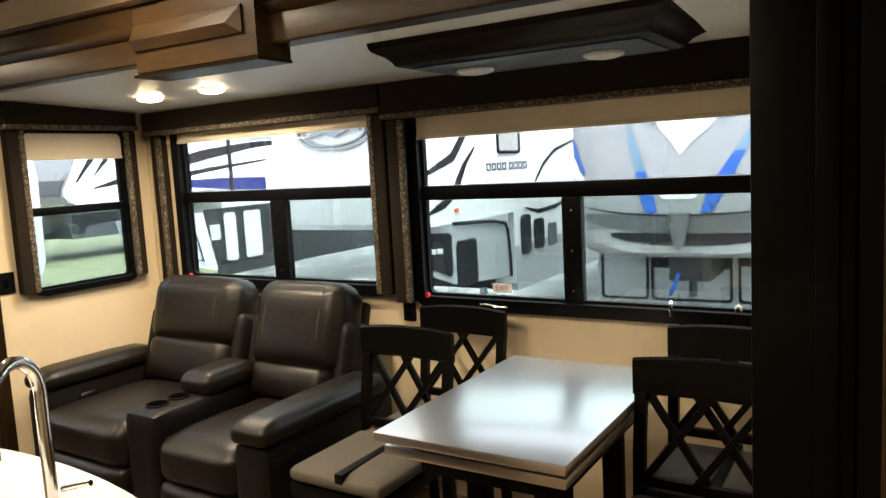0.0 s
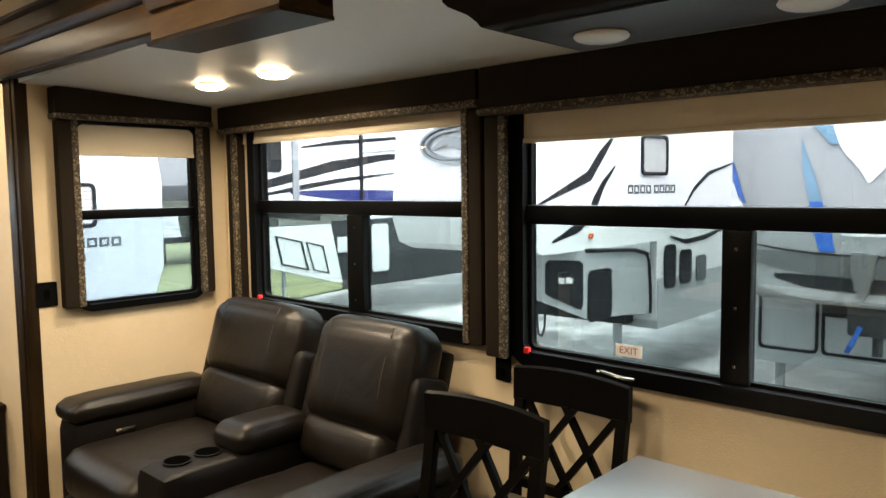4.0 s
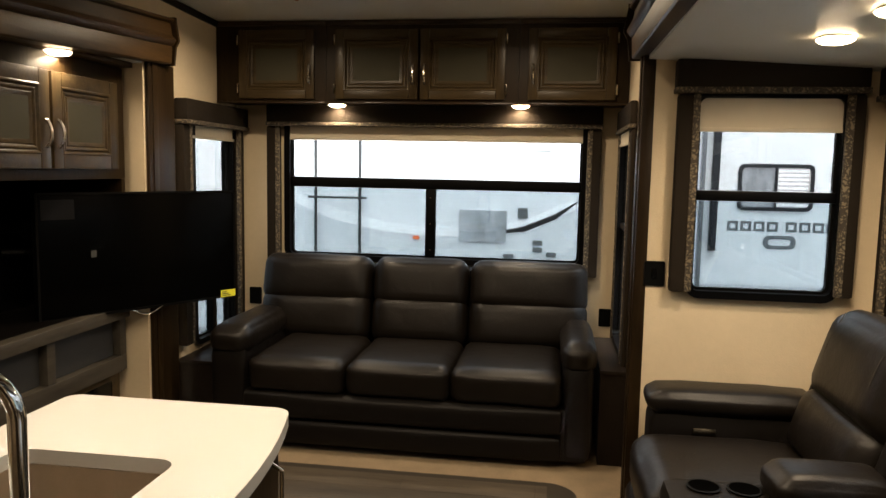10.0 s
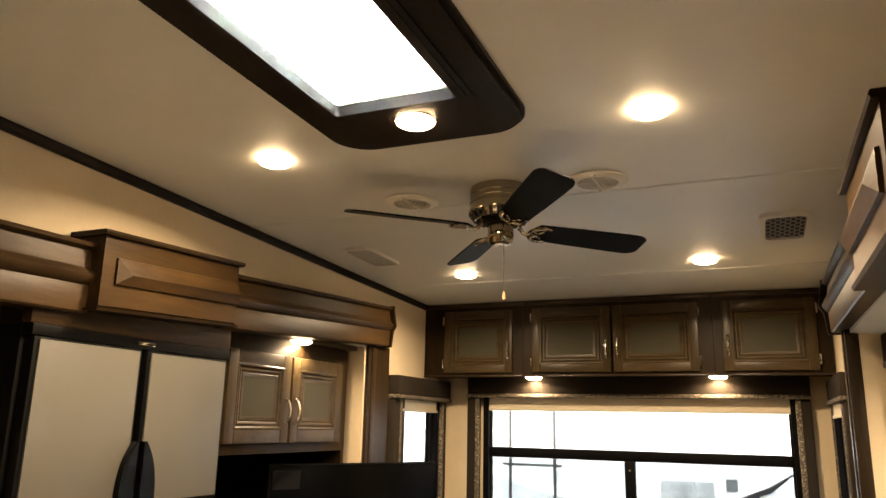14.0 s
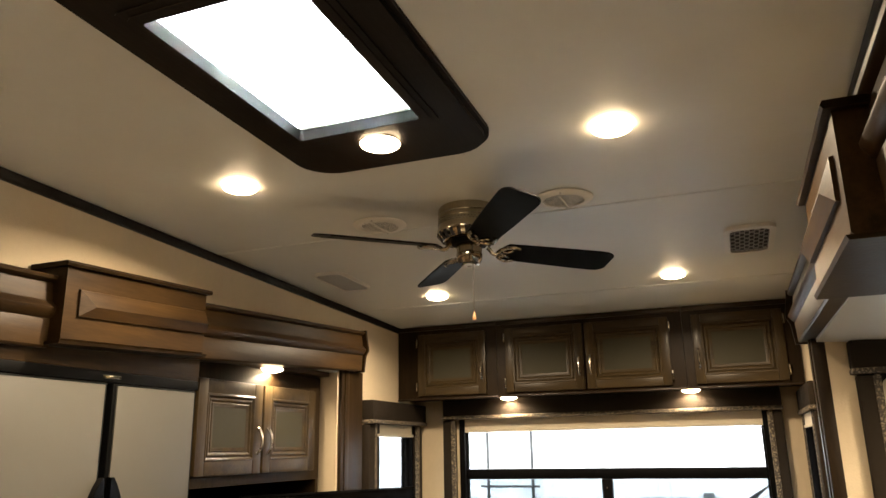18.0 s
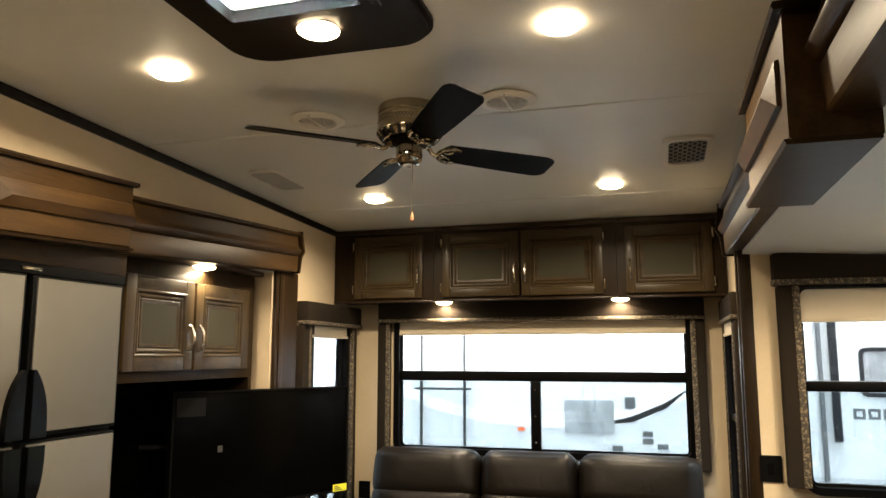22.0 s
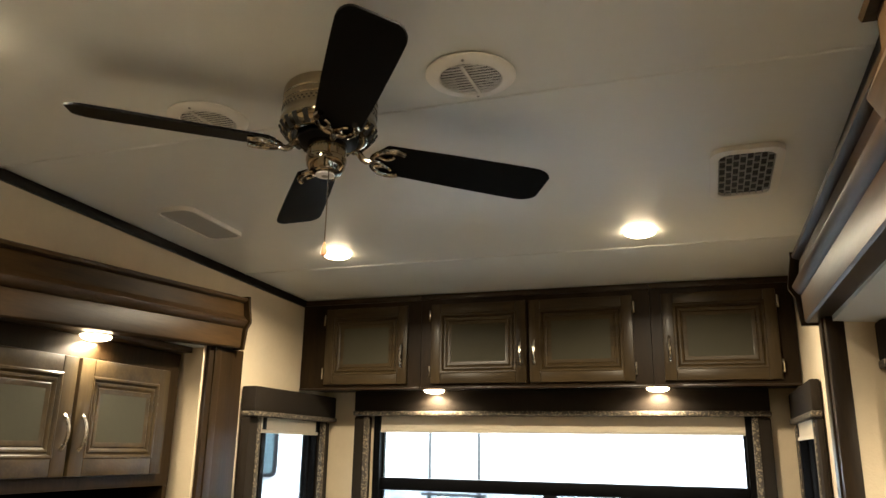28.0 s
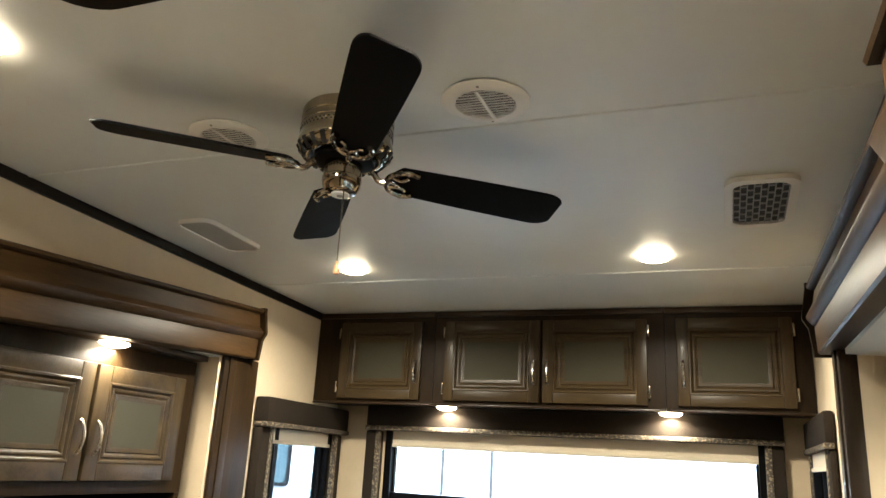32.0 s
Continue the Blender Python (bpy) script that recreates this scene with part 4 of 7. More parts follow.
for i in range(4):
    m = Matrix.Translation((FX, FY, FZ - 0.142)) @ Matrix.Rotation(radians((38.0, 126.8, 216.8, 305.9)[i]), 4, "Z") @ pose(0, 0, 0, -14, (0.7, 0.0, -0.5, -0.5)[i], 0)
    tip = [(0.490 + 0.047 * math.cos(radians(a)), math.copysign(0.030, a) + 0.033 * math.sin(radians(a))) for a in range(-90, 91, 15) if a]
    pts = [(0.130, -0.050), (0.300, -0.058), (0.430, -0.062)] + tip + [(0.430, 0.062), (0.300, 0.058), (0.130, 0.050), (0.116, 0.030), (0.112, 0.0), (0.116, -0.030)]
    bm = bmesh.new()
    rows = [[bm.verts.new(m @ Vector((0.3 + (x - 0.3) * k, y * k, z))) for x, y in pts] for z, k in ((-0.003, 0.988), (-0.0018, 1.0), (0.0018, 1.0), (0.003, 0.988))]
    bm.faces.new(rows[0])
    bm.faces.new(rows[-1])
    for lo, hi in zip(rows, rows[1:]):
        for k in range(len(pts)):
            bm.faces.new((lo[k], lo[(k + 1) % len(pts)], hi[(k + 1) % len(pts)], hi[k]))
    blade = part("blade", bm, "blade", fan, "black wooden blade", smooth=20)
    arm = [m @ Vector((x, y, z)) for x, y, z in ((0.066, 0, 0.010), (0.074, 0, 0.004), (0.083, 0.002, -0.008), (0.092, 0.003, -0.012), (0.102, 0.002, -0.010), (0.110, 0.0, -0.008))]
    part("bracket_arm", tube(arm, 0.0078, 10), "nickel", blade, "nickel bracket")
    # crescent with curled ends and three prongs
    cres = [(0.149 + 0.046 * math.cos(radians(a)), 0.043 * math.sin(radians(a)), -0.0075) for a in range(58, 303, 12)]
    part("bracket_crescent", tube([m @ Vector(q) for q in cres], 0.0072, 10), "nickel", blade, "nickel crescent bracket")
    for side in (-1, 1):
        part("bracket_prong", tube([m @ Vector(q) for q in ((0.110, 0.022 * side, -0.0075), (0.122, 0.015 * side, -0.0085), (0.134, 0.012 * side, -0.0085), (0.146, 0.017 * side, -0.008), (0.152, 0.026 * side, -0.0075))], 0.0048, 8), "nickel", blade, "nickel bracket prong")
    part("bracket_prong", tube([m @ Vector(q) for q in ((0.104, 0, -0.0075), (0.120, 0, -0.009), (0.132, 0.009, -0.0085), (0.134, 0.012, -0.0085))], 0.0048, 8), "nickel", blade, "nickel bracket prong")
    for sx, sy in ((0.146, 0.042), (0.146, -0.042), (0.108, 0.0)):
        mm = m @ Matrix.Translation((sx, sy, -0.0145))
        part("screw", boxed((-0.004, -0.004, -0.001), (0.004, 0.004, 0.004), 0.0015, mm), "nickel_dark", blade)
hang = fan.matrix_basis.inverted() @ Matrix.Translation((FX, FY, FZ)) @ Matrix.Rotation(radians(-2.0), 4, "X") @ Matrix.Translation((-FX, -FY, -FZ)) @ fan.matrix_basis
for ob in list(fan.children_recursive):      # the fan hangs square to the pitched ceiling
    ob.data.transform(hang)
part("pull_chain", rod((FX + 0.018, FY - 0.024, FZ - 0.198), (FX + 0.018, FY - 0.024, 1.908), 0.0015, 6), "nickel", fan, "thin pull chain")
part("pull_knob", lathe([(0.002, 0.030), (0.004, 0.024), (0.007, 0.008), (0.006, 0.002), (0.002, 0)], (FX + 0.018, FY - 0.024, 1.880), 12), material("wooden_knob", (0.45, 0.22, 0.10), 0.4), fan, "small wooden knob")

# ---------------------------------------------------------------- ceiling fittings
for x, y in ((-0.100, -2.233), (0.590, -2.252)):
    z = zc(y) - 0.001
    v = thing("ceiling_vent", "round white ceiling air vent with slats", "air vent", (x, y, z), "round ceiling vents")
    part("rim", lathe([(0.098, 0), (0.0985, -0.003), (0.094, -0.007), (0.080, -0.0105), (0.070, -0.012), (0.067, -0.0105), (0.066, -0.004)], (x, y, z), 48), "white_plastic", v)
    part("backing", lathe([(0.066, -0.0032), (0.066, -0.004), (0.002, -0.004)], (x, y, z), 32), "slot", v)
    turn = Matrix.Translation((x, y, z)) @ Matrix.Rotation(radians(2), 4, "Z")
    for k in range(-5, 6):
        yy = k * 0.0117
        half = math.sqrt(max(0.066 ** 2 - yy ** 2, 0.0001)) - 0.001
        part("slat", boxed((-half, yy - 0.0026, -0.0098), (half, yy + 0.0026, -0.0086), 0.0004, turn), "white_plastic", v)
    part("crossbar", boxed((-0.0045, -0.066, -0.0130), (0.0045, 0.066, -0.0102), 0.0015, turn @ Matrix.Rotation(radians(-4), 4, "Z")), "white_plastic", v)
    for a in (95, 275):
        part("screw", lathe([(0.0035, -0.0085), (0.0030, -0.0115), (0.0008, -0.0118)], (x + 0.082 * math.cos(radians(a)), y + 0.082 * math.sin(radians(a)), z), 10), "grille", v)

PITCH = Matrix.Rotation(math.atan(-0.0275), 4, "X")
for x, y, w, l, holes in ((1.173, -1.53, 0.186, 0.372, True), (-0.632, -1.54, 0.15, 0.34, False)):
    z = zc(y) - 0.001
    m = Matrix.Translation((x, y, z)) @ PITCH @ Matrix.Rotation(radians(-90), 4, "X")
    v = thing("ceiling_grille", "white rectangular ceiling grille with rows of slots" if holes else "white rectangular ceiling speaker cover", "air grille" if holes else "speaker cover", (x, y, z))
    rim = 0.0 if holes else 0.026
    part("frame", ring_solid(round_rect(w, l, 0.045, 6), round_rect(w - 0.042 + rim, l - 0.055 + rim * 1.3, 0.035, 6), 0.0, 0.014, m), "white_plastic", v)
    if holes:
        part("backing", slab(round_rect(w - 0.043, l - 0.056, 0.035, 6), 0.001, 0.005, m), "slot", v)
        nc = 8
        wi, le = w - 0.046, l - 0.060
        for c in range(nc + 1):
            u = -wi / 2 + wi * c / nc
            part("bar", boxed((u - 0.0014, 0.005, -le / 2), (u + 0.0014, 0.010, le / 2), 0, m), "grille", v)
        for c in range(nc):
            u = -wi / 2 + wi * c / nc
            for r in range(6):
                zz = -le / 2 + le * (r + (0.5 if c % 2 else 0)) / 6
                part("crosspiece", boxed((u, 0.006, zz - 0.004), (u + wi / nc, 0.0095, zz + 0.004), 0, m), "grille", v)
    else:
        part("cover", slab(round_rect(w - 0.020, l - 0.028, 0.03, 6), 0.001, 0.010, m), "speaker", v)

# skylight
s = tagged(new("window_7"), "skylight with a dark moulded trim and a white diffuser", "skylight", "", "structure")
SX, SY = 0.224, -3.316
SZ = zc(SY)
flat = Matrix.Translation((SX, SY, SZ)) @ PITCH @ Matrix.Rotation(radians(-90), 4, "X")
cut = round_rect(0.346, 0.582, 0.012, 8, 0.0, 0.0)
part("skylight_trim", ring_solid(round_rect(0.588, 1.125, 0.115, 8, 0.006, -0.008), round_rect(0.40, 0.63, 0.02, 8), 0.0005, 0.012, flat), "skylight_trim", s, "dark moulded trim")
part("skylight_trim", ring_solid(round_rect(0.563, 1.100, 0.105, 8, 0.006, -0.008), round_rect(0.40, 0.63, 0.02, 8), 0.0122, 0.025, flat), "skylight_trim", s, "dark moulded trim")
for w, l, d0, d1 in ((0.430, 0.670, 0.0005, 0.029), (0.398, 0.636, 0.0292, 0.032)):
    part("inner_lip", ring_solid(round_rect(w, l, 0.03, 8), cut, d0, d1, flat), "skylight_trim", s, "stepped inner lip of the trim")
well = round_rect(SKY[1] - SKY[0] - 0.006, SKY[3] - SKY[2] - 0.006, 0.012, 8, (SKY[0] + SKY[1]) / 2 - SX, -((SKY[2] + SKY[3]) / 2 - SY))
part("well", ring_solid(well, round_rect(SKY[1] - SKY[0] - 0.018, SKY[3] - SKY[2] - 0.018, 0.010, 8, (SKY[0] + SKY[1]) / 2 - SX, -((SKY[2] + SKY[3]) / 2 - SY)), -0.14, 0.0, flat), "white_plastic", s)
pane = part("diffuser_pane", slab(round_rect(SKY[1] - SKY[0] - 0.020, SKY[3] - SKY[2] - 0.020, 0.01, 4, (SKY[0] + SKY[1]) / 2 - SX, -((SKY[2] + SKY[3]) / 2 - SY)), -0.010, -0.006, flat), "shade", s, "white diffuser pane")
pane.active_material = shade_cloth("white_diffuser", (0.85, 0.88, 0.90), (1, 1, 1), 0.22)
lamp = new("skylight_daylight", bpy.data.lights.new("skylight_daylight", "AREA"))
lamp.data.shape, lamp.data.size, lamp.data.size_y, lamp.data.energy, lamp.data.color = "RECTANGLE", 0.33, 0.50, 30.0, (0.95, 0.98, 1.0)
lamp.matrix_world = pose(SX, SY, SZ + 0.125)

# ---------------------------------------------------------------- rear sofa
sofa = thing("sofa", "dark brown leather three-seat sofa below the rear window", "sofa", (0.29, -0.55, 0))
SX0, SX1 = -0.665, 1.25
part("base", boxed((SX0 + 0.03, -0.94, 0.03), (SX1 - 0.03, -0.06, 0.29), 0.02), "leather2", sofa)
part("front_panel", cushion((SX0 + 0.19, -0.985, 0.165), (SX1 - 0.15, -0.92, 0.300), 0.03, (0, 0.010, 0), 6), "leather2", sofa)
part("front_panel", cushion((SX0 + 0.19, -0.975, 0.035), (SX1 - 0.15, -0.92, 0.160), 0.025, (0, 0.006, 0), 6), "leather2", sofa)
edges = (-0.455, 0.045, 0.565, 1.095)
lean = Matrix.Translation((0, -0.36, 0.42)) @ pose(0, 0, 0, -13, 0, 0) @ Matrix.Translation((0, 0.36, -0.42))
bx = (-0.64, 0.020, 0.575, 1.235)
for i in range(3):
    a, b = edges[i] + 0.003, edges[i + 1] - 0.003
    part("seat_cushion", cushion((a, -0.985, 0.295), (b, -0.36, 0.462), 0.045, (0, 0.008, 0.012), 9, None, i, 0.005), "leather", sofa)
    a, b = bx[i] + 0.004, bx[i + 1] - 0.004
    part("back_cushion", cushion((a, -0.418, 0.625), (b, -0.235, 0.915), 0.075, (0, 0.016, 0.006), 9, lean, i + 5, 0.005), "leather", sofa)
    part("lumbar_cushion", cushion((a, -0.418, 0.42), (b, -0.235, 0.705), 0.075, (0, 0.018, 0), 9, lean, i + 9, 0.005), "leather", sofa)
part("back_shell", boxed((SX0 + 0.04, -0.22, 0.05), (SX1 - 0.04, -0.07, 0.84), 0.03), "leather2", sofa)
for a, b, s in ((SX0 - 0.01, -0.455, 1), (1.088, SX1 + 0.005, 2)):
    part("armrest", cushion((a, -0.955, 0.46), (b, -0.22, 0.60), 0.062, (0.004, 0.012, 0.014), 9, None, s, 0.003), "leather", sofa)
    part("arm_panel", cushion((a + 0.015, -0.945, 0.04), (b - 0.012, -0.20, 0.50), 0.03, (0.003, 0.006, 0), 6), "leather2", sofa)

for nm, a, b, lab in (("end_table", (XL + 0.012, -0.80, 0), (SX0 - 0.03, -0.14, 0.385), "dark wood bedside box at the end of the sofa"), ("end_table", (SX1 + 0.025, -0.86, 0), (XR - 0.008, -0.14, 0.47), "dark wood bedside box at the end of the sofa")):
    t = thing(nm, lab, "end table", ((a[0] + b[0]) / 2, -0.5, 0))
    part("carcass", boxed(a, (b[0], b[1], b[2] - 0.022), 0.004), "skylight_trim", t)
    part("top", boxed((a[0] - 0.004, a[1] - 0.012, b[2] - 0.0215), (b[0] + 0.004, b[1], b[2]), 0.005), "skylight_trim", t)


# ---------------------------------------------------------------- reclining theatre seats
seat = thing("reclining_loveseat", "dark brown leather two-seat recliner with a cup holder console", "recliner", (1.75, -2.3, 0))
part("base", boxed((1.42, -1.46, 0.03), (2.10, -3.13, 0.30), 0.02), "leather2", seat)


def recliner(y0, y1, b0, b1, k, fold):
    hy = (b0 + b1) / 2
    part("seat_cushion", cushion((1.335, y1 + 0.005, 0.285), (1.93, y0 - 0.005, 0.470), 0.06, (0.012, 0, 0.020), 9, None, k, 0.005), "leather", seat)
    part("footrest", cushion((1.325, y1 + 0.008, 0.06), (1.42, y0 - 0.008, 0.300), 0.04, (0.012, 0, 0), 7), "leather", seat)
    m = Matrix.Translation((1.925, hy, 0.42)) @ pose(0, 0, 0, 0, 17, 0)
    hw = (b0 - b1) / 2
    part("headrest", cushion((-0.078, -hw, fold), (0.115, hw, 0.555), 0.075, (0.018, 0.008, 0.012), 9, m, k + 3, 0.005), "leather", seat)
    part("lumbar_cushion", cushion((-0.080, -hw + 0.02, 0.02), (0.09, hw - 0.02, fold + 0.05), 0.07, (0.024, 0, 0), 9, m, k + 7, 0.005), "leather", seat)
    for s in (-1, 1):
        part("wing", cushion((-0.045, s * hw - 0.035, 0.03), (0.120, s * hw + 0.035, 0.40), 0.034, (0, 0.004, 0), 7, m, k, 0.002), "leather2", seat)
        part("seam", tube([m @ Vector((-0.078 - 0.016 * math.sin(math.pi * i / 14), s * hw * 0.62, fold + 0.05 + (0.487 - fold) * i / 14)) for i in range(15)], 0.0022, 6), "seam", seat, "stitched seam")
    part("back_shell", boxed((0.075, -hw + 0.01, -0.08), (0.165, hw - 0.01, 0.50), 0.03, m), "leather2", seat)


recliner(-1.665, -2.250, -1.655, -2.255, 1, 0.225)
recliner(-2.455, -2.895, -2.375, -2.885, 2, 0.165)
for y0, y1, x0, top in ((-1.445, -1.645, 1.40, 0.605), (-2.915, -3.105, 1.300, 0.610)):
    part("armrest", cushion((x0, y1, top - 0.085), (2.02, y0, top), 0.042, (0.006, 0.003, 0.012), 9, None, y0, 0.003), "leather", seat)
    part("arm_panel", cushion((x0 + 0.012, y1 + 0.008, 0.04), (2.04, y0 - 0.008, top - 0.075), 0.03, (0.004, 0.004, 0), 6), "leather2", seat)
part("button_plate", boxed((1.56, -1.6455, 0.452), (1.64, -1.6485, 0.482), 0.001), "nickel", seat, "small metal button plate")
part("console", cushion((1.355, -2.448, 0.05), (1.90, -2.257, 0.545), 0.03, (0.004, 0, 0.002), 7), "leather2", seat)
part("console_pad", cushion((1.625, -2.452, 0.530), (1.93, -2.254, 0.625), 0.042, (0.006, 0.002, 0.012), 8, None, 3, 0.003), "leather", seat, "padded console armrest")
for x in (1.462, 1.570):
    cup = part("cup_holder", lathe([(0.046, 0.002), (0.047, 0.006), (0.041, 0.007), (0.038, 0.001), (0.036, 0.0005)], (x, -2.335, 0.5465), 28), "rubber", seat, "black cup holder")
    # flat disc on the solid console; black colour stands for the hole's shade
    part("cup_well", lathe([(0.0405, 0.0040), (0.0405, 0.0052), (0.002, 0.0052)], (x, -2.335, 0.5475), 24), "void", cup, "flat black disc painted for the well's shade")


# ---------------------------------------------------------------- dinette
T = (1.150, 2.005, -4.236, -3.678)
table = thing("dining_table", "dark espresso wood dining table with a polished top", "table", (1.62, -3.97, 0))
part("tabletop", boxed((T[0], T[2], 0.716), (T[1], T[3], 0.742), 0.005), "espresso", table)
part("leaf", boxed((T[0] + 0.030, T[2] + 0.012, 0.668), (T[1] - 0.02, T[3] - 0.012, 0.697), 0.006), "espresso", table, "second leaf under the top")
part("runner", boxed((T[0] + 0.10, T[2] + 0.05, 0.6975), (T[1] - 0.10, T[3] - 0.05, 0.7155), 0.0), "black_wood", table)
part("apron", boxed((T[0] + 0.12, T[2] + 0.07, 0.592), (T[1] - 0.08, T[3] - 0.07, 0.6675), 0.004), "black_wood", table)
for x in (1.42, 1.86):
    for y in (-4.10, -3.85):
        part("leg", boxed((x - 0.03, y - 0.03, 0.0), (x + 0.03, y + 0.03, 0.5915), 0.006), "black_wood", table)


def dining_chair(x, y):
    """Faces the aisle: its back stands at x, its seat reaches towards -x; y is its middle."""
    c = thing("dining_chair", "black wooden dining chair with crossed back and padded seat", "chair", (x, y, 0), "dining chairs")
    hw, top = 0.195, 0.865
    part("seat", cushion((x - 0.43, y - hw + 0.005, 0.435), (x - 0.035, y + hw - 0.005, 0.490), 0.026, (0.004, 0.002, 0.010), 7), "upholstery", c, "greige padded seat")
    part("strap", boxed((x - 0.434, y - 0.050, 0.470), (x - 0.030, y - 0.018, 0.5035), 0.004), "rubber", c, "dark strap over the seat")
    part("seat_frame", boxed((x - 0.425, y - hw + 0.01, 0.385), (x - 0.02, y + hw - 0.01, 0.4345), 0.006), "black_wood", c)
    for s in (-1, 1):
        part("leg", boxed((x - 0.42, y + s * (hw - 0.03) - 0.018, 0), (x - 0.384, y + s * (hw - 0.03) + 0.018, 0.3845), 0.005), "black_wood", c)
        bm = bmesh.new()
        prof = ((0.0, 0.035), (0.2, 0.012), (0.42, 0.0), (0.6, 0.012), (top - 0.1, 0.040))
        yy = y + s * (hw - 0.018)
        loops = [[bm.verts.new((x - 0.015 + dx + ex, yy + ey, z)) for ex, ey in ((-0.013, -0.017), (0.013, -0.017), (0.013, 0.017), (-0.013, 0.017))] for z, dx in prof]
        bm.faces.new(loops[0])
        bm.faces.new(loops[-1])
        for a, b in zip(loops, loops[1:]):
            for i in range(4):
                bm.faces.new((a[i], a[(i + 1) % 4], b[(i + 1) % 4], b[i]))
        part("back_post", bm, "black_wood", c)
    bm = bmesh.new()
    n = 10
    loops = []
    for i in range(n + 1):
        u = -1 + 2 * i / n
        bow = 0.018 * (1 - u * u)
        loops.append([bm.verts.new((x + 0.022 + bow + ex, y + u * (hw + 0.004), z)) for ex, z in ((-0.010, top - 0.105), (0.012, top - 0.105), (0.016, top - 0.006 + 0.010 * (1 - u * u)), (0.004, top + 0.010 * (1 - u * u)), (-0.008, top - 0.006 + 0.010 * (1 - u * u)))])
    bm.faces.new(loops[0])
    bm.faces.new(loops[-1])
    for a, b in zip(loops, loops[1:]):
        for i in range(5):
            bm.faces.new((a[i], a[(i + 1) % 5], b[(i + 1) % 5], b[i]))
    part("top_rail", bm, "black_wood", c)
    part("lower_rail", boxed((x - 0.024, y - hw + 0.03, 0.50), (x + 0.0, y + hw - 0.03, 0.53), 0.004), "black_wood", c)
    for y0, y1 in ((-1, 0.12), (0.12, -1), (-0.12, 1), (1, -0.12)):
        q = [Vector((x - 0.010 + 0.036 * k / 8 + (0.006 if y0 < y1 else -0.006), y + (hw - 0.035) * (y0 + (y1 - y0) * (k / 8)), 0.52 + (top - 0.10 - 0.52) * k / 8)) for k in range(9)]
        bm = bmesh.new()
        loops = [[bm.verts.new(v + Vector(o)) for o in ((-0.007, -0.013, 0), (0.007, -0.013, 0), (0.007, 0.013, 0), (-0.007, 0.013, 0))] for v in q]
        bm.faces.new(loops[0])
        bm.faces.new(loops[-1])
        for a, b in zip(loops, loops[1:]):
            for i in range(4):
                bm.faces.new((a[i], a[(i + 1) % 4], b[(i + 1) % 4], b[i]))
        part("cross_brace", bm, "black_wood", c)
    return c


chair = dining_chair(1.750, -3.362)
for x, y in ((2.142, -3.370), (1.662, -4.428), (2.095, -4.412)):
    copy_thing(chair, pose(x, y, 0))

# small things on the dinette wall
for y, z, x, mtx, lab in ((-3.036, 0.825, SLIDE_OUT - 0.0005, SIDE, "black wall outlet below the window"),):
    o = thing("wall_outlet", lab, "outlet", (x, y, z))
    part("plate", slab(round_rect(0.062, 0.112, 0.006, 3, -y, z), x - 0.007, x, mtx), "rubber", o)
    for dz in (-0.024, 0.024):
        part("socket", slab(round_rect(0.030, 0.026, 0.008, 3, -y, z + dz), x - 0.009, x - 0.0072, mtx), "gloss_black", o)
o = thing("wall_outlet", "black wall switch plate on the cream wall", "outlet", (1.432, SE_REAR - 0.02, 1.009))
part("plate", slab(round_rect(0.080, 0.100, 0.006, 3, 1.434, 1.009), SE_REAR - 0.020, SE_REAR - 0.0125, REAR), "rubber", o)
part("switch", slab(round_rect(0.020, 0.040, 0.004, 3, 1.434, 1.009), SE_REAR - 0.024, SE_REAR - 0.0205, REAR), "gloss_black", o)
o = thing("wall_outlet", "black wall outlet beside the sofa", "outlet", (-0.812, -0.02, 0.598))
part("plate", slab(round_rect(0.075, 0.105, 0.006, 3, -0.800, 0.60), -0.020, -0.0125, REAR), "rubber", o)
o = thing("wall_outlet", "black wall outlet beside the sofa", "outlet", (1.34, -0.02, 0.56))
part("plate", slab(round_rect(0.070, 0.105, 0.006, 3, 1.345, 0.56), -0.020, -0.0125, REAR), "rubber", o)

for o_, plane in ((TW, 2.295), (DW, 2.295)):
    k = thing("window_latch", "small red emergency latch on the window frame", "latch", (plane - 0.04, -(o_[0] + 0.03), o_[2] + 0.015))
    part("latch", boxed((plane - 0.050, -(o_[0] + 0.004), o_[2] - 0.006), (plane - 0.034, -(o_[0] + 0.024), o_[2] + 0.014), 0.004), "red", k)
    k = thing("window_latch", "small metal pull on the window's lower frame", "latch", (plane - 0.05, -(o_[0] + 0.36), o_[2] - 0.03))
    part("lever", tube([(plane - 0.050, -(o_[0] + 0.28), o_[2] - 0.020), (plane - 0.064, -(o_[0] + 0.31), o_[2] - 0.018), (plane - 0.064, -(o_[0] + 0.37), o_[2] - 0.026), (plane - 0.050, -(o_[0] + 0.40), o_[2] - 0.028)], 0.006, 8), "nickel", k)
for y, z in ((-4.410, 0.899), (-2.868, 0.931)):
    k = thing("window_latch", "small white latch tab at the slider's corner", "latch", (2.2870, y, z - 0.02))
    part("tab", tube([(2.2880, y + 0.014, z - 0.018), (2.2860, y + 0.007, z + 0.006), (2.2860, y, z + 0.014), (2.2860, y - 0.007, z + 0.006), (2.2880, y - 0.014, z - 0.018)], 0.0045, 8), "white", k)
    part("bar", rod((2.2870, y + 0.010, z - 0.006), (2.2870, y - 0.010, z - 0.006), 0.003, 8), "white", k)
k = thing("window_latch", "small metal lever hanging from the window's lower frame", "latch", (2.2400, -4.192, 0.88))
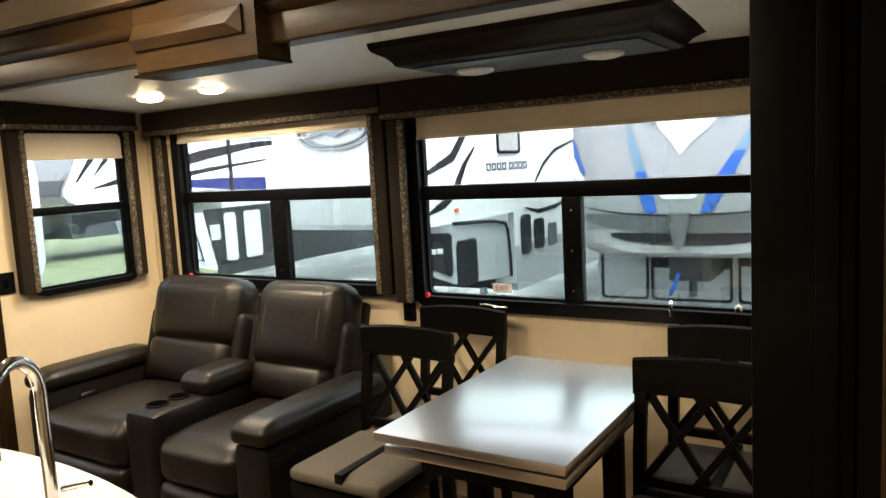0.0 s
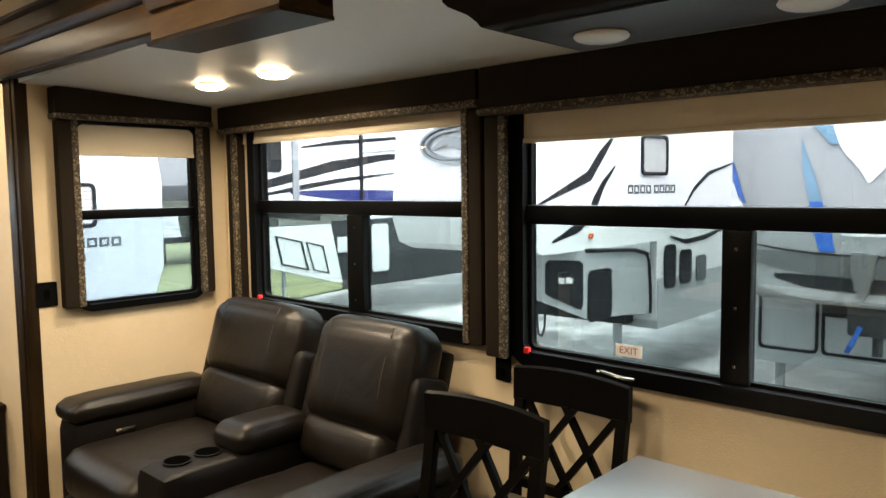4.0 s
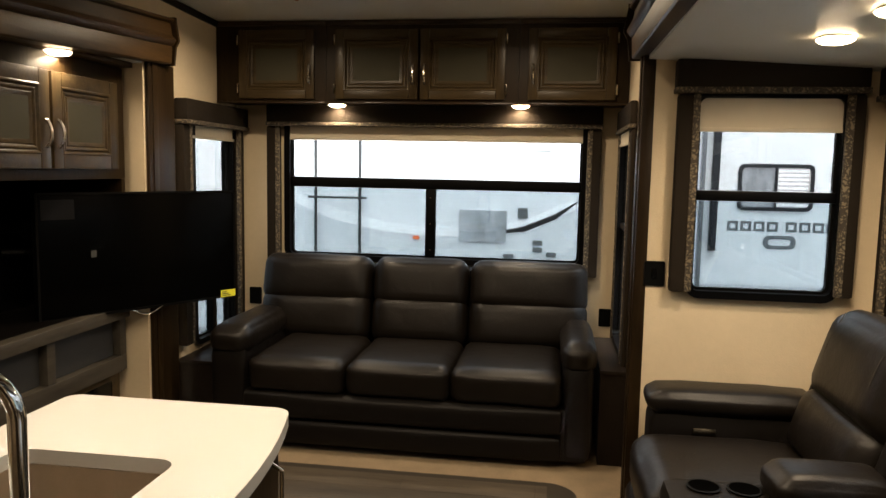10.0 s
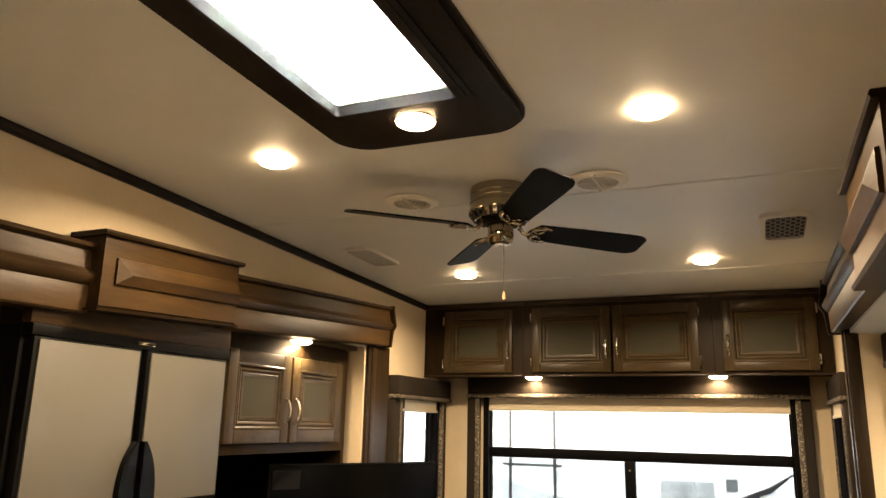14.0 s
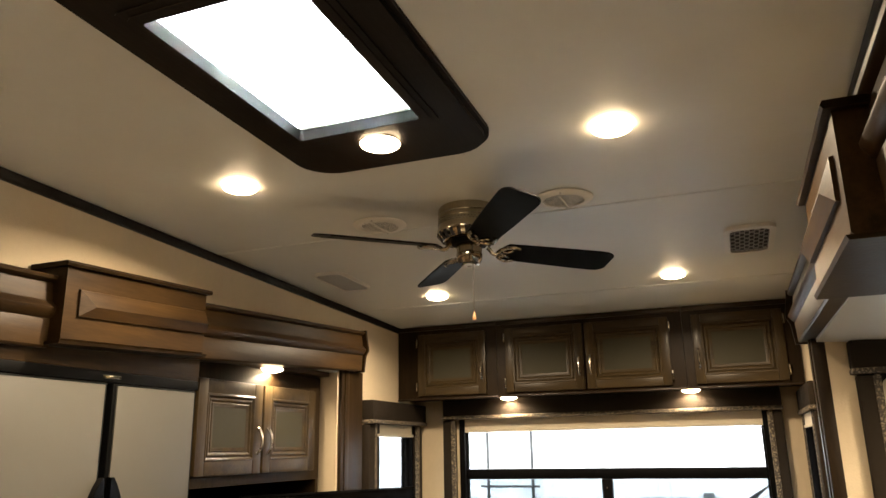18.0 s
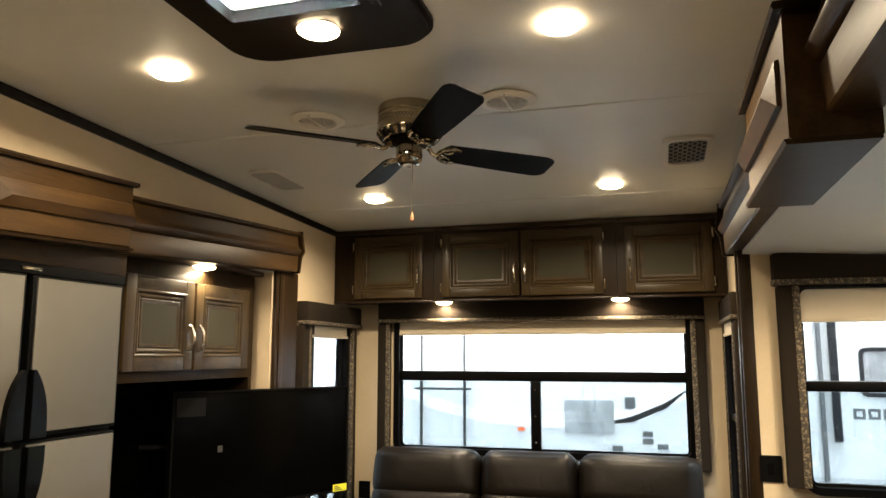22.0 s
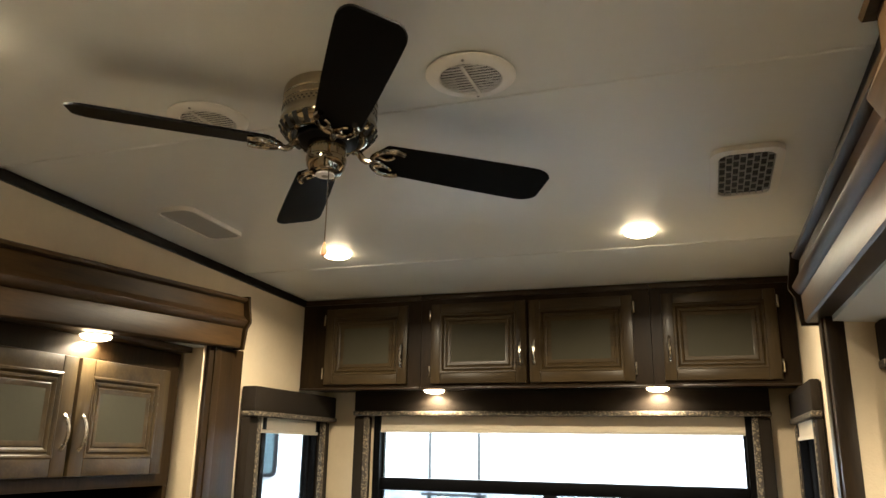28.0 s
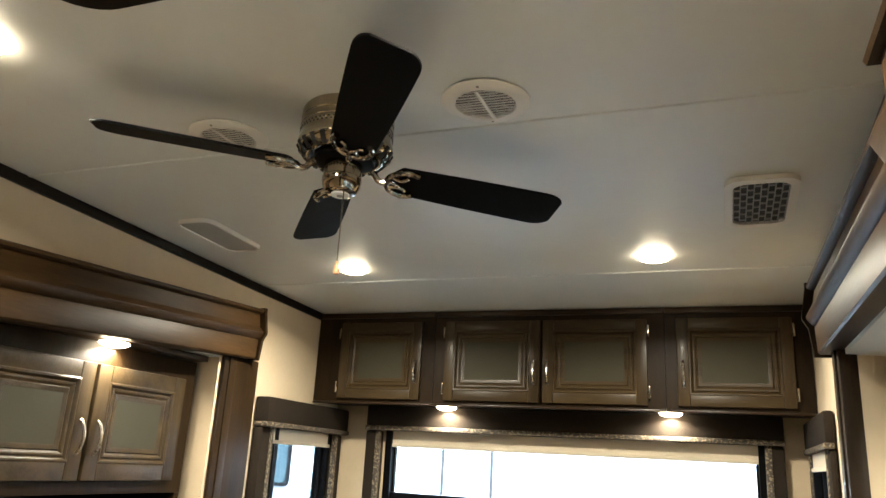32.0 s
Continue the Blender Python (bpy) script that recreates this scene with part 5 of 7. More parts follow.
part("lever", tube([(2.2430, -4.192, 0.922), (2.2310, -4.192, 0.915), (2.2270, -4.194, 0.895), (2.2350, -4.194, 0.872)], 0.007, 8), "chrome", k)
e = thing("exit_sign", "small white sticker reading EXIT on the dinette window", "sign", (2.2850, -3.494, 0.94))
part("sticker", boxed((2.2905, -3.451, 0.915), (2.2922, -3.537, 0.951), 0), "white", e)
txt = bpy.data.curves.new("word", "FONT")
txt.body, txt.size, txt.align_x, txt.align_y, txt.extrude = "EXIT", 0.030, "CENTER", "CENTER", 0.0004
tmp = bpy.data.objects.new("word", txt)
scene.collection.objects.link(tmp)
tmp.matrix_world = Matrix.Translation((2.2896, -3.494, 0.933)) @ pose(0, 0, 0, 90, 0, -90)
bpy.context.view_layer.update()
me = bpy.data.meshes.new_from_object(tmp.evaluated_get(bpy.context.evaluated_depsgraph_get()))
bm = bmesh.new()
bm.from_mesh(me)
bm.transform(tmp.matrix_world)
bpy.data.objects.remove(tmp)
part("lettering", bm, material("red_print", (0.35, 0.12, 0.11), 0.5), e, "red lettering", smooth=0)


# ---------------------------------------------------------------- kitchen slide: television wall
side = Matrix.Translation((-0.97, 0, 0)) @ LEFT
c = thing("television_cabinet", "dark stained wood cabinet with two framed doors above a television niche", "cabinet", (-1.25, -1.7, 0))
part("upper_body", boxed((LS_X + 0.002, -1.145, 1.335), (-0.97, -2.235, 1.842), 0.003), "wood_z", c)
part("soffit_board", boxed((-1.02, -1.145, 1.845), (XL - 0.004, -2.235, 1.8685), 0.002), "wood_y", c)
cabinet_door(c, side, -2.128, -1.683, 1.380, 1.766, 1, 0, 0.060)
cabinet_door(c, side, -1.668, -1.218, 1.380, 1.766, -1, 0, 0.060)
part("niche_side", boxed((LS_X + 0.002, -1.145, 0.735), (-0.972, -1.170, 1.3345), 0.002), "wood_z", c)
part("niche_back", boxed((-1.40, -1.192, 0.735), (-1.385, -2.234, 1.3345), 0), "gloss_black", c, "glossy black back panel")
part("lower_body", boxed((LS_X + 0.002, -1.165, 0.0), (-1.02, -2.235, 0.7345), 0.003), "black_wood", c)
part("counter_edge", boxed((-1.02, -1.155, 0.680), (-0.955, -2.236, 0.7345), 0.006), "greige_wood", c, "greige ledge")
part("mid_rail", boxed((-1.0195, -1.165, 0.425), (-0.972, -2.235, 0.50), 0.004), "greige_wood", c)
for y in (-1.190, -1.70, -2.210):
    part("upright", boxed((-1.0195, y - 0.025, 0.5005), (-0.973, y + 0.025, 0.6795), 0.003), "greige_wood", c)
# no openings here: dark sheets on the solid body give the cubbies' shade
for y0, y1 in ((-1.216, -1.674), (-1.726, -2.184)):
    part("cubby", boxed((-1.0194, y0, 0.502), (-1.012, y1, 0.678), 0), "slot", c, "dark sheet painted for the shade of an open cubby")
part("fireplace_glass", boxed((-1.0194, -1.24, 0.10), (-1.000, -2.16, 0.40), 0.006), "gloss_black", c, "black glass front of an electric fireplace")
part("fireplace_frame", ring_solid(round_rect(1.02, 0.38, 0.01, 2, -1.70, 0.25), round_rect(0.90, 0.28, 0.008, 2, -1.70, 0.25), 0.0, 0.024, Matrix.Translation((-0.998, 0, 0)) @ LEFT), "door_x", c)

tvm = Matrix.Translation((-0.856, -1.17, 1.002)) @ Matrix.Rotation(math.atan2(0.86, 0.50), 4, "Z")
tv = thing("television", "flat black television on a swing-out wall arm", "television", (-0.856, -1.17, 0.73))
part("cabinet", boxed((-0.490, 0.004, -0.274), (0.490, 0.045, 0.274), 0.008, tvm), "rubber", tv)
part("screen", boxed((-0.484, -0.001, -0.264), (0.484, 0.0035, 0.270), 0.001, tvm), "screen", tv, "dark glossy screen")
part("bezel", ring_solid(round_rect(0.984, 0.552, 0.004, 2), round_rect(0.964, 0.532, 0.003, 2), -0.004, 0.004, tvm), "rubber", tv)
part("arm", tube([tvm @ Vector(q) for q in ((0.0, 0.046, 0), (-0.05, 0.16, 0), (-0.12, 0.20, 0))] + [Vector((-1.384, -1.45, 1.0))], 0.018, 8), "rubber", tv, "folding wall arm")
part("lower_trim", tube([tvm @ Vector((-0.075 + 0.15 * k / 12, 0.0, -0.272 - 0.030 * math.sin(math.pi * k / 12))) for k in range(13)], 0.005, 8), "chrome", tv, "chrome rim below the screen")
lab = part("energy_label", boxed((0.400, -0.0065, -0.272), (0.488, -0.0045, -0.236), 0, tvm), "yellow", tv, "yellow energy label")
for k in range(3):
    part("print", boxed((0.408, -0.0075, -0.266 + 0.009 * k), (0.408 + 0.05 - 0.012 * k, -0.0066, -0.262 + 0.009 * k), 0, tvm), "ink", lab)
# the larger grey patch paints a reflection on the screen
part("corner_sticker", boxed((-0.47, -0.0030, 0.16), (-0.33, -0.0012, 0.245), 0, tvm), material("grey_reflection_patch", (0.008, 0.008, 0.009), 0.4, spec=0.08), tv, "dim grey patch painted for a reflection")
part("corner_sticker", boxed((-0.262, -0.0030, -0.012), (-0.238, -0.0012, 0.018), 0, tvm), material("small_grey_sticker", (0.05, 0.05, 0.05), 0.3), tv, "small grey sticker")

# refrigerator
r = thing("refrigerator", "four-door refrigerator with grey panels and black trim", "refrigerator", (-1.2, -2.69, 0))
FXF = -0.85
part("case", boxed((LS_X + 0.002, -2.245, 0.02), (FXF - 0.045, -3.125, 1.735), 0.004), "rubber", r)
part("top_grille", boxed((FXF - 0.044, -2.25, 1.700), (FXF - 0.006, -3.12, 1.735), 0.004), "rubber", r, "black top grille")
part("badge", boxed((FXF - 0.0055, -2.645, 1.711), (FXF - 0.003, -2.725, 1.722), 0.001), "nickel", r, "small silver badge")
for (y0, y1) in ((-2.262, -2.672), (-2.698, -3.108)):
    for z0, z1 in ((1.205, 1.690), (0.10, 1.170)):
        d = part("door", boxed((FXF - 0.044, y0, z0 - 0.012), (FXF - 0.008, y1, z1 + 0.008), 0.004), "rubber", r, "black-edged door with a grey panel")
        part("door_panel", boxed((FXF - 0.0078, y0 - 0.014, z0), (FXF - 0.001, y1 + 0.014, z1), 0.002), "fridge", d, "flat grey panel")
        s = 1 if y0 > -2.5 else -1
        yc = y1 if s > 0 else y0
        zb, zt = (1.19, 1.40) if z0 > 1 else (0.95, 1.165)
        n = 10
        bm = bmesh.new()
        lo, hi = [], []
        for k in range(n + 1):
            u = k / n
            zz = zb + (zt - zb) * u
            reach = 0.055 * (1 - u ** 3) if z0 > 1 else 0.055 * (1 - (1 - u) ** 3)
            lo.append((yc, zz))
            hi.append((yc + s * (0.010 + reach), zz))
        pts = lo + hi[::-1]
        a = [bm.verts.new((FXF, y, z)) for y, z in pts]
        b = [bm.verts.new((FXF + 0.022, y, z)) for y, z in pts]
        bm.faces.new(a)
        bm.faces.new(b)
        for k in range(len(pts)):
            bm.faces.new((a[k], a[(k + 1) % len(pts)], b[(k + 1) % len(pts)], b[k]))
        part("handle", bm, "gloss_black", d, "curved black pull")
part("filler_board", boxed((FXF - 0.05, -2.245, 1.7355), (FXF - 0.012, -3.125, 1.866), 0.003), "wood_y", r, "wood filler above the doors")

# island: its top bows out towards the aisle
i = thing("kitchen_island", "dark wood kitchen island with a white solid-surface top and sink", "kitchen island", (0.15, -3.27, 0))
cx, cy, w, l, IZ = 0.145, -3.27, 0.56, 1.02, 0.84
up = Matrix.Translation((cx, cy, IZ)) @ Matrix.Rotation(radians(-90), 4, "X")


def bow(pts):
    return [(x + (0.075 * (1 - (z / (l / 2)) ** 2) if x > 0.1 else 0), z) for x, z in pts]


def dense(pts, n=12):
    out = []
    for k, (x, z) in enumerate(pts):
        x2, z2 = pts[(k + 1) % len(pts)]
        steps = n if math.hypot(x2 - x, z2 - z) > 0.2 else 1
        out += [(x + (x2 - x) * q / steps, z + (z2 - z) * q / steps) for q in range(steps)]
    return out


rim = bow(dense(round_rect(w, l, 0.035, 6)))
bowl = dense(round_rect(0.34, 0.42, 0.04, 6, 0.012, -0.04))
part("countertop", ring_solid(rim, bowl, 0.0, 0.030, up), "counter", i, "white solid-surface top")
part("sink_bowl", ring_solid(round_rect(0.352, 0.432, 0.04, 6, 0.012, -0.04), round_rect(0.336, 0.416, 0.04, 6, 0.012, -0.04), 0.0305, 0.17, up), "sink", i, "bronze undermount sink")
part("sink_floor", slab(round_rect(0.35, 0.43, 0.04, 6, 0.012, -0.04), 0.1702, 0.176, up), "sink", i)
part("carcass", boxed((cx - w / 2 + 0.04, cy - l / 2 + 0.03, 0.0), (cx + w / 2 - 0.03, cy + l / 2 - 0.03, IZ - 0.178), 0.004), "wood_z", i)
part("apron", ring_solid(round_rect(w - 0.07, l - 0.06, 0.004, 2, 0.005), round_rect(w - 0.11, l - 0.10, 0.004, 2, 0.005), 0.031, 0.1775, up), "wood_x", i)
for y0, y1 in ((cy + 0.47, cy + 0.01), (cy - 0.01, cy - 0.47)):
    d = part("door", boxed((cx + w / 2 - 0.0298, y0, 0.08), (cx + w / 2 - 0.012, y1, IZ - 0.05), 0.004), "wood_z", i)
    hx = cx + w / 2 - 0.012
    part("handle", tube([(hx, y0 - 0.05, 0.64), (hx + 0.026, y0 - 0.05, 0.655), (hx + 0.026, y0 - 0.05, 0.725), (hx, y0 - 0.05, 0.74)], 0.005, 8), "nickel", d, "nickel handle")
f = thing("kitchen_faucet", "chrome gooseneck faucet beside the island sink", "faucet", (0.345, -3.55, IZ))
part("base", lathe([(0.028, 0.0), (0.028, 0.006), (0.022, 0.012), (0.016, 0.016)], (0.345, -3.55, IZ), 24), "chrome", f)
pts = [Vector((0.345, -3.55, IZ + 0.015 + 0.02 * k)) for k in range(11)]
dirn = Vector((-0.86, -0.50, 0)).normalized()
for a in range(0, 181, 12):
    pts.append(Vector((0.345, -3.55, IZ + 0.235)) + dirn * (0.075 * (1 - math.cos(radians(a)))) + Vector((0, 0, 0.075 * math.sin(radians(a)))))
pts.append(pts[-1] - Vector((0, 0, 0.07)))
part("spout", tube(pts, 0.012, 12), "chrome", f)
part("lever", rod((0.355, -3.57, IZ + 0.05), (0.375, -3.63, IZ + 0.065), 0.006, 10), "chrome", f)

# floor register in the plank inlay
FRV = thing("floor_register", "dark metal floor register set in the planks", "floor vent", (0.515, -1.45, 0.008))
part("frame", ring_solid(round_rect(0.27, 0.075, 0.006, 2), round_rect(0.245, 0.052, 0.004, 2), -0.0105, -0.005, Matrix.Translation((0.515, -1.45, 0)) @ Matrix.Rotation(radians(-90), 4, "X") @ Matrix.Diagonal((1, 1, 1, 1))), "bronze", FRV)
part("backing", boxed((0.392, -1.476, 0.005), (0.638, -1.424, 0.0075)), "slot", FRV)
for k in range(13):
    part("slat", boxed((0.400 + 0.0185 * k, -1.475, 0.0076), (0.410 + 0.0185 * k, -1.425, 0.0100)), "bronze", FRV)

# plank inlay: one thin ground sheet with rounded corners and separate planks on it
inlay = tagged(new("floor_inlay"), "grey brown plank floor inlay with rounded corners", "floor", "", "structure")
flatm = Matrix.Translation((0.20, -2.05, 0)) @ Matrix.Rotation(radians(-90), 4, "X")
part("border", slab(round_rect(1.94, 1.86, 0.14, 8), -0.0035, -0.0005, flatm), material("dark_plank_border", (0.022, 0.017, 0.012), 0.6, vary=0.4, scale=9), inlay)
rng = random.Random(4)
y = -1.165
while y > -2.93:
    x0 = -0.74
    x = x0 - rng.uniform(0, 0.5)
    y1 = y - 0.148
    while x < 1.14:
        x1 = x + rng.uniform(0.55, 0.85)
        a, b = max(x, x0) + 0.001, min(x1, 1.14) - 0.001
        cut = 0.10 if y > -1.2 or y1 < -2.85 else 0.0
        a, b = max(a, x0 + cut), min(b, 1.14 - cut)
        if b - a > 0.03:
            part("plank", boxed((a, y1 + 0.001, 0.0036), (b, y - 0.001, 0.0050)), "plank", inlay, smooth=0)
        x = x1
    y = y1


# ---------------------------------------------------------------- outside: the sales lot
GZ = -1.0
MAT["gel"] = material("white_gelcoat", (0.82, 0.83, 0.84), 0.3, vary=0.03, scale=1.5)
MAT["gel_pale"] = material("pale_grey_gelcoat", (0.67, 0.70, 0.715), 0.3, vary=0.03, scale=1.5)
MAT["gel_grey"] = material("grey_gelcoat", (0.40, 0.42, 0.44), 0.35, vary=0.05, scale=1.5)
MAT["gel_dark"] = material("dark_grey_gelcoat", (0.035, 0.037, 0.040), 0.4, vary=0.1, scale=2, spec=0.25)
MAT["gel_mid"] = material("mid_grey_gelcoat", (0.32, 0.33, 0.34), 0.26, vary=0.03, scale=0.8)
MAT["cap_dark"] = material("charcoal_gelcoat", (0.13, 0.135, 0.14), 0.3, vary=0.05, scale=1.5)
MAT["cap_grey"] = material("smoke_grey_gelcoat", (0.20, 0.205, 0.21), 0.28, vary=0.2, scale=1.0)
MAT["sky_blue"] = material("light_blue_decal", (0.15, 0.27, 0.38), 0.35, vary=0.06, scale=3)
MAT["letter"] = material("grey_lettering", (0.09, 0.10, 0.11), 0.35, vary=0.05, scale=3)
# the mottling puts the glass's reflections into the colour
MAT["hatch"] = material("reflection_mottled_hatch", (0.34, 0.36, 0.38), 0.35, vary=0.4, scale=6, second=(0.10, 0.11, 0.12), stretch=(1, 1, 0.4))
MAT["decal"] = material("charcoal_decal", (0.018, 0.019, 0.022), 0.5, vary=0.08, scale=3, spec=0.2)
MAT["decal_grey"] = material("silver_decal", (0.30, 0.32, 0.34), 0.35, vary=0.05, scale=3)
MAT["blue"] = material("blue_decal", (0.02, 0.11, 0.46), 0.45, vary=0.06, scale=3)
MAT["navy"] = material("navy_decal", (0.012, 0.02, 0.14), 0.45, vary=0.06, scale=3)
MAT["dark_glass"] = material("dark_trailer_glass", (0.02, 0.022, 0.024), 0.15, vary=0.1, scale=2, spec=0.3)
MAT["blind"] = material("pale_blind", (0.45, 0.45, 0.44), 0.6, vary=0.05, scale=4)
MAT["orange"] = material("orange_marker_lamp", (0.8, 0.16, 0.05), 0.3)
MAT["steel"] = material("painted_steel", (0.03, 0.03, 0.032), 0.45, vary=0.2, scale=9)


def lot_ground():
    m = material("wet_gravel_lot", (0.078, 0.079, 0.081), 0.35, vary=0.35, scale=1.2, bump=0.5, bump_scale=30)
    t = m.node_tree
    b = t.nodes["Principled BSDF"]
    old = b.inputs["Base Color"].links[0].from_socket
    co, n = t.nodes.new("ShaderNodeTexCoord"), t.nodes.new("ShaderNodeTexNoise")
    n.inputs["Scale"].default_value, n.inputs["Detail"].default_value, n.inputs["Roughness"].default_value = 0.45, 8, 0.65
    r = t.nodes.new("ShaderNodeValToRGB")
    r.color_ramp.elements[0].position, r.color_ramp.elements[1].position = 0.49, 0.62
    mix = t.nodes.new("ShaderNodeMix")
    mix.data_type = "RGBA"
    t.links.new(co.outputs["Object"], n.inputs["Vector"])
    t.links.new(n.outputs["Fac"], r.inputs[0])
    t.links.new(r.outputs[0], mix.inputs["Factor"])
    t.links.new(old, mix.inputs["A"])
    mix.inputs["B"].default_value = (0.50, 0.51, 0.52, 1)
    t.links.new(mix.outputs["Result"], b.inputs["Base Color"])
    return m


structure("ground", boxed((-400, -400, GZ - 0.2), (400, 400, GZ)), lot_ground(), "grey gravel lot with patches of snow", "ground")
bm = bmesh.new()
n = 40
ring = [bm.verts.new((9.5 + 17 * math.cos(2 * math.pi * k / n) * (1 + 0.04 * math.sin(5 * k)), 21.5 + 12.5 * math.sin(2 * math.pi * k / n) * (1 + 0.02 * math.sin(3 * k)), GZ + 0.03)) for k in range(n)]
bm.faces.new(ring)
for f in bmesh.ops.extrude_face_region(bm, geom=bm.faces[:])["geom"]:
    if isinstance(f, bmesh.types.BMVert):
        f.co.z -= 0.06
structure("lawn", bm, material("wet_lawn", (0.115, 0.13, 0.06), 0.9, vary=0.35, scale=0.8, bump=0.6, bump_scale=60), "green lawn beyond the parked trailers", "lawn")


def stroke(line, widths, d0, d1, m):
    """A tapering painted band along a line in local x and z."""
    up, dn = [], []
    for k, (x, z) in enumerate(line):
        a, b = line[max(k - 1, 0)], line[min(k + 1, len(line) - 1)]
        dx, dz = b[0] - a[0], b[1] - a[1]
        l = math.hypot(dx, dz)
        w = widths[k] / 2
        up.append((x - dz / l * w, z + dx / l * w))
        dn.append((x + dz / l * w, z - dx / l * w))
    return slab(up + dn[::-1], d0, d1, m)


def lettering_bars(parent, x0, x1, z0, z1, d, m, words):
    """Unreadable or brand lettering as plain bars."""
    span = (x1 - x0) / sum(words)
    x = x0
    for w in words:
        if w > 0.5:
            b, t_ = w * span * 0.82, (z1 - z0) * 0.25
            part("lettering_bar", ring_solid([(x, z0), (x + b, z0), (x + b, z1), (x, z1)], [(x + t_, z0 + t_), (x + b - t_, z0 + t_), (x + b - t_, z1 - t_), (x + t_, z1 - t_)], d - 0.004, d - 0.001, m), "letter", parent)
        x += w * span


# trailer parked behind, side on
m1 = Matrix.Translation((0, 3.0, 0))
t1 = thing("travel_trailer", "long white travel trailer with grey swooshes parked behind", "trailer", (0, 4.2, GZ))
pts = [(-7.0, -0.35), (3.75, -0.35), (3.93, 0.10), (4.10, 0.6), (4.12, 1.5), (4.05, 2.0), (3.85, 2.3), (3.5, 2.45), (-7.0, 2.45)]
part("body", slab(pts, 0.0, 2.4, m1), "gel_pale", t1)
part("lower_band", slab([(-7.0, -0.36), (3.74, -0.36), (3.93, 0.10), (4.0, 0.33), (-7.0, 0.33)], -0.006, 2.406, m1), "gel_grey", t1, "grey lower band")
for x in (-1.375, -0.912):
    part("ladder_rail", tube([(x, 2.93, z) for z in (0.2, 0.9, 1.6, 2.3, 2.5)], 0.016, 8), "steel", t1, "black ladder rail")
for z in (0.30, 1.07, 1.95):
    part("ladder_rung", rod((-1.45, 2.925, z), (-0.84, 2.925, z), 0.012, 8), "steel", t1, "ladder rung")
part("lower_side", slab([(-7.0, 0.335), (4.0, 0.335), (4.105, 0.60), (4.115, 1.22), (1.24, 1.08), (0.8, 0.86), (0.4, 0.78), (-0.1, 0.76), (-0.66, 0.80), (-1.2, 0.92), (-1.62, 1.08), (-7.0, 1.5)], -0.0045, -0.0005, m1), material("light_grey_gelcoat", (0.56, 0.59, 0.605), 0.3, vary=0.03, scale=1.5), t1, "pale grey lower side")
part("swoosh", stroke([(-1.62, 1.06), (-1.2, 0.90), (-0.66, 0.78), (-0.1, 0.74), (0.4, 0.76), (0.8, 0.84), (1.24, 1.06)], [0.10, 0.12, 0.10, 0.08, 0.09, 0.13, 0.10], -0.008, -0.005, m1), "gel", t1, "white swoosh")
part("swoosh", stroke([(0.44, 0.745), (0.75, 0.80), (1.05, 0.93), (1.26, 1.08)], [0.02, 0.055, 0.05, 0.01], -0.010, -0.006, m1), "decal", t1, "charcoal swoosh")
part("swoosh", stroke([(-0.92, 0.56), (-0.5, 0.50), (0.0, 0.44), (0.5, 0.42)], [0.09, 0.06, 0.05, 0.01], -0.010, -0.006, m1), "decal", t1, "charcoal swoosh")
part("hatch_window", slab(round_rect(0.48, 0.32, 0.02, 4, 0.335, 0.815), -0.016, -0.001, m1), "hatch", t1, "grey tinted hatch with reflections painted in")
part("round_port", lathe([(0.055, 0.0), (0.055, 0.014), (0.04, 0.02), (0.01, 0.02)], (0, 0, 0), 20), "letter", t1)
t1.children[-1].matrix_basis = base_of(t1).inverted() @ Matrix.Translation((-0.06, 3.0, 0.975)) @ Matrix.Rotation(radians(90), 4, "X")
part("vent_plate", slab(round_rect(0.10, 0.11, 0.01, 3, 0.73, 0.955), -0.014, -0.001, m1), "letter", t1)
for x, z in ((0.885, 0.665), (0.885, 0.595), (0.60, 0.52), (1.02, 0.55)):
    part("service_plate", slab(round_rect(0.10, 0.05, 0.006, 2, x, z), -0.012, -0.001, m1), "letter", t1)
part("marker_lamp", slab(round_rect(0.07, 0.035, 0.01, 2, -0.34, 0.68), -0.016, -0.001, m1), "orange", t1, "orange marker lamp")
part("roof_vent", slab(round_rect(0.26, 0.10, 0.02, 3, 0.88, 1.62), -0.012, -0.001, m1), "gel_grey", t1)
wnd = part("side_window", ring_solid(round_rect(0.68, 0.44, 0.06, 4, 3.085, 1.262), round_rect(0.61, 0.37, 0.04, 4, 3.085, 1.262), -0.020, -0.001, m1), "decal", t1, "black framed side window")
part("pane", slab(round_rect(0.30, 0.37, 0.02, 3, 2.93, 1.262), -0.010, -0.002, m1), "hatch", wnd)
for k in range(9):
    part("blind_slat", slab(round_rect(0.27, 0.026, 0.004, 2, 3.24, 1.10 + 0.040 * k), -0.018, -0.0125, m1), "gel", wnd)
part("pane", slab(round_rect(0.30, 0.37, 0.02, 3, 3.24, 1.262), -0.012, -0.003, m1), "blind", wnd)
part("divider", slab(round_rect(0.025, 0.38, 0.004, 2, 3.085, 1.262), -0.022, -0.003, m1), "decal", wnd)
lettering_bars(t1, 2.67, 3.68, 0.845, 0.94, -0.0045, m1, (1, 1, 1, 1, 0.4, 1, 1, 1, 1))
part("emblem", ring_solid(round_rect(0.30, 0.13, 0.06, 4, 3.15, 0.745), round_rect(0.20, 0.06, 0.025, 4, 3.15, 0.745), -0.0095, -0.005, m1), "letter", t1, "oval grey emblem")
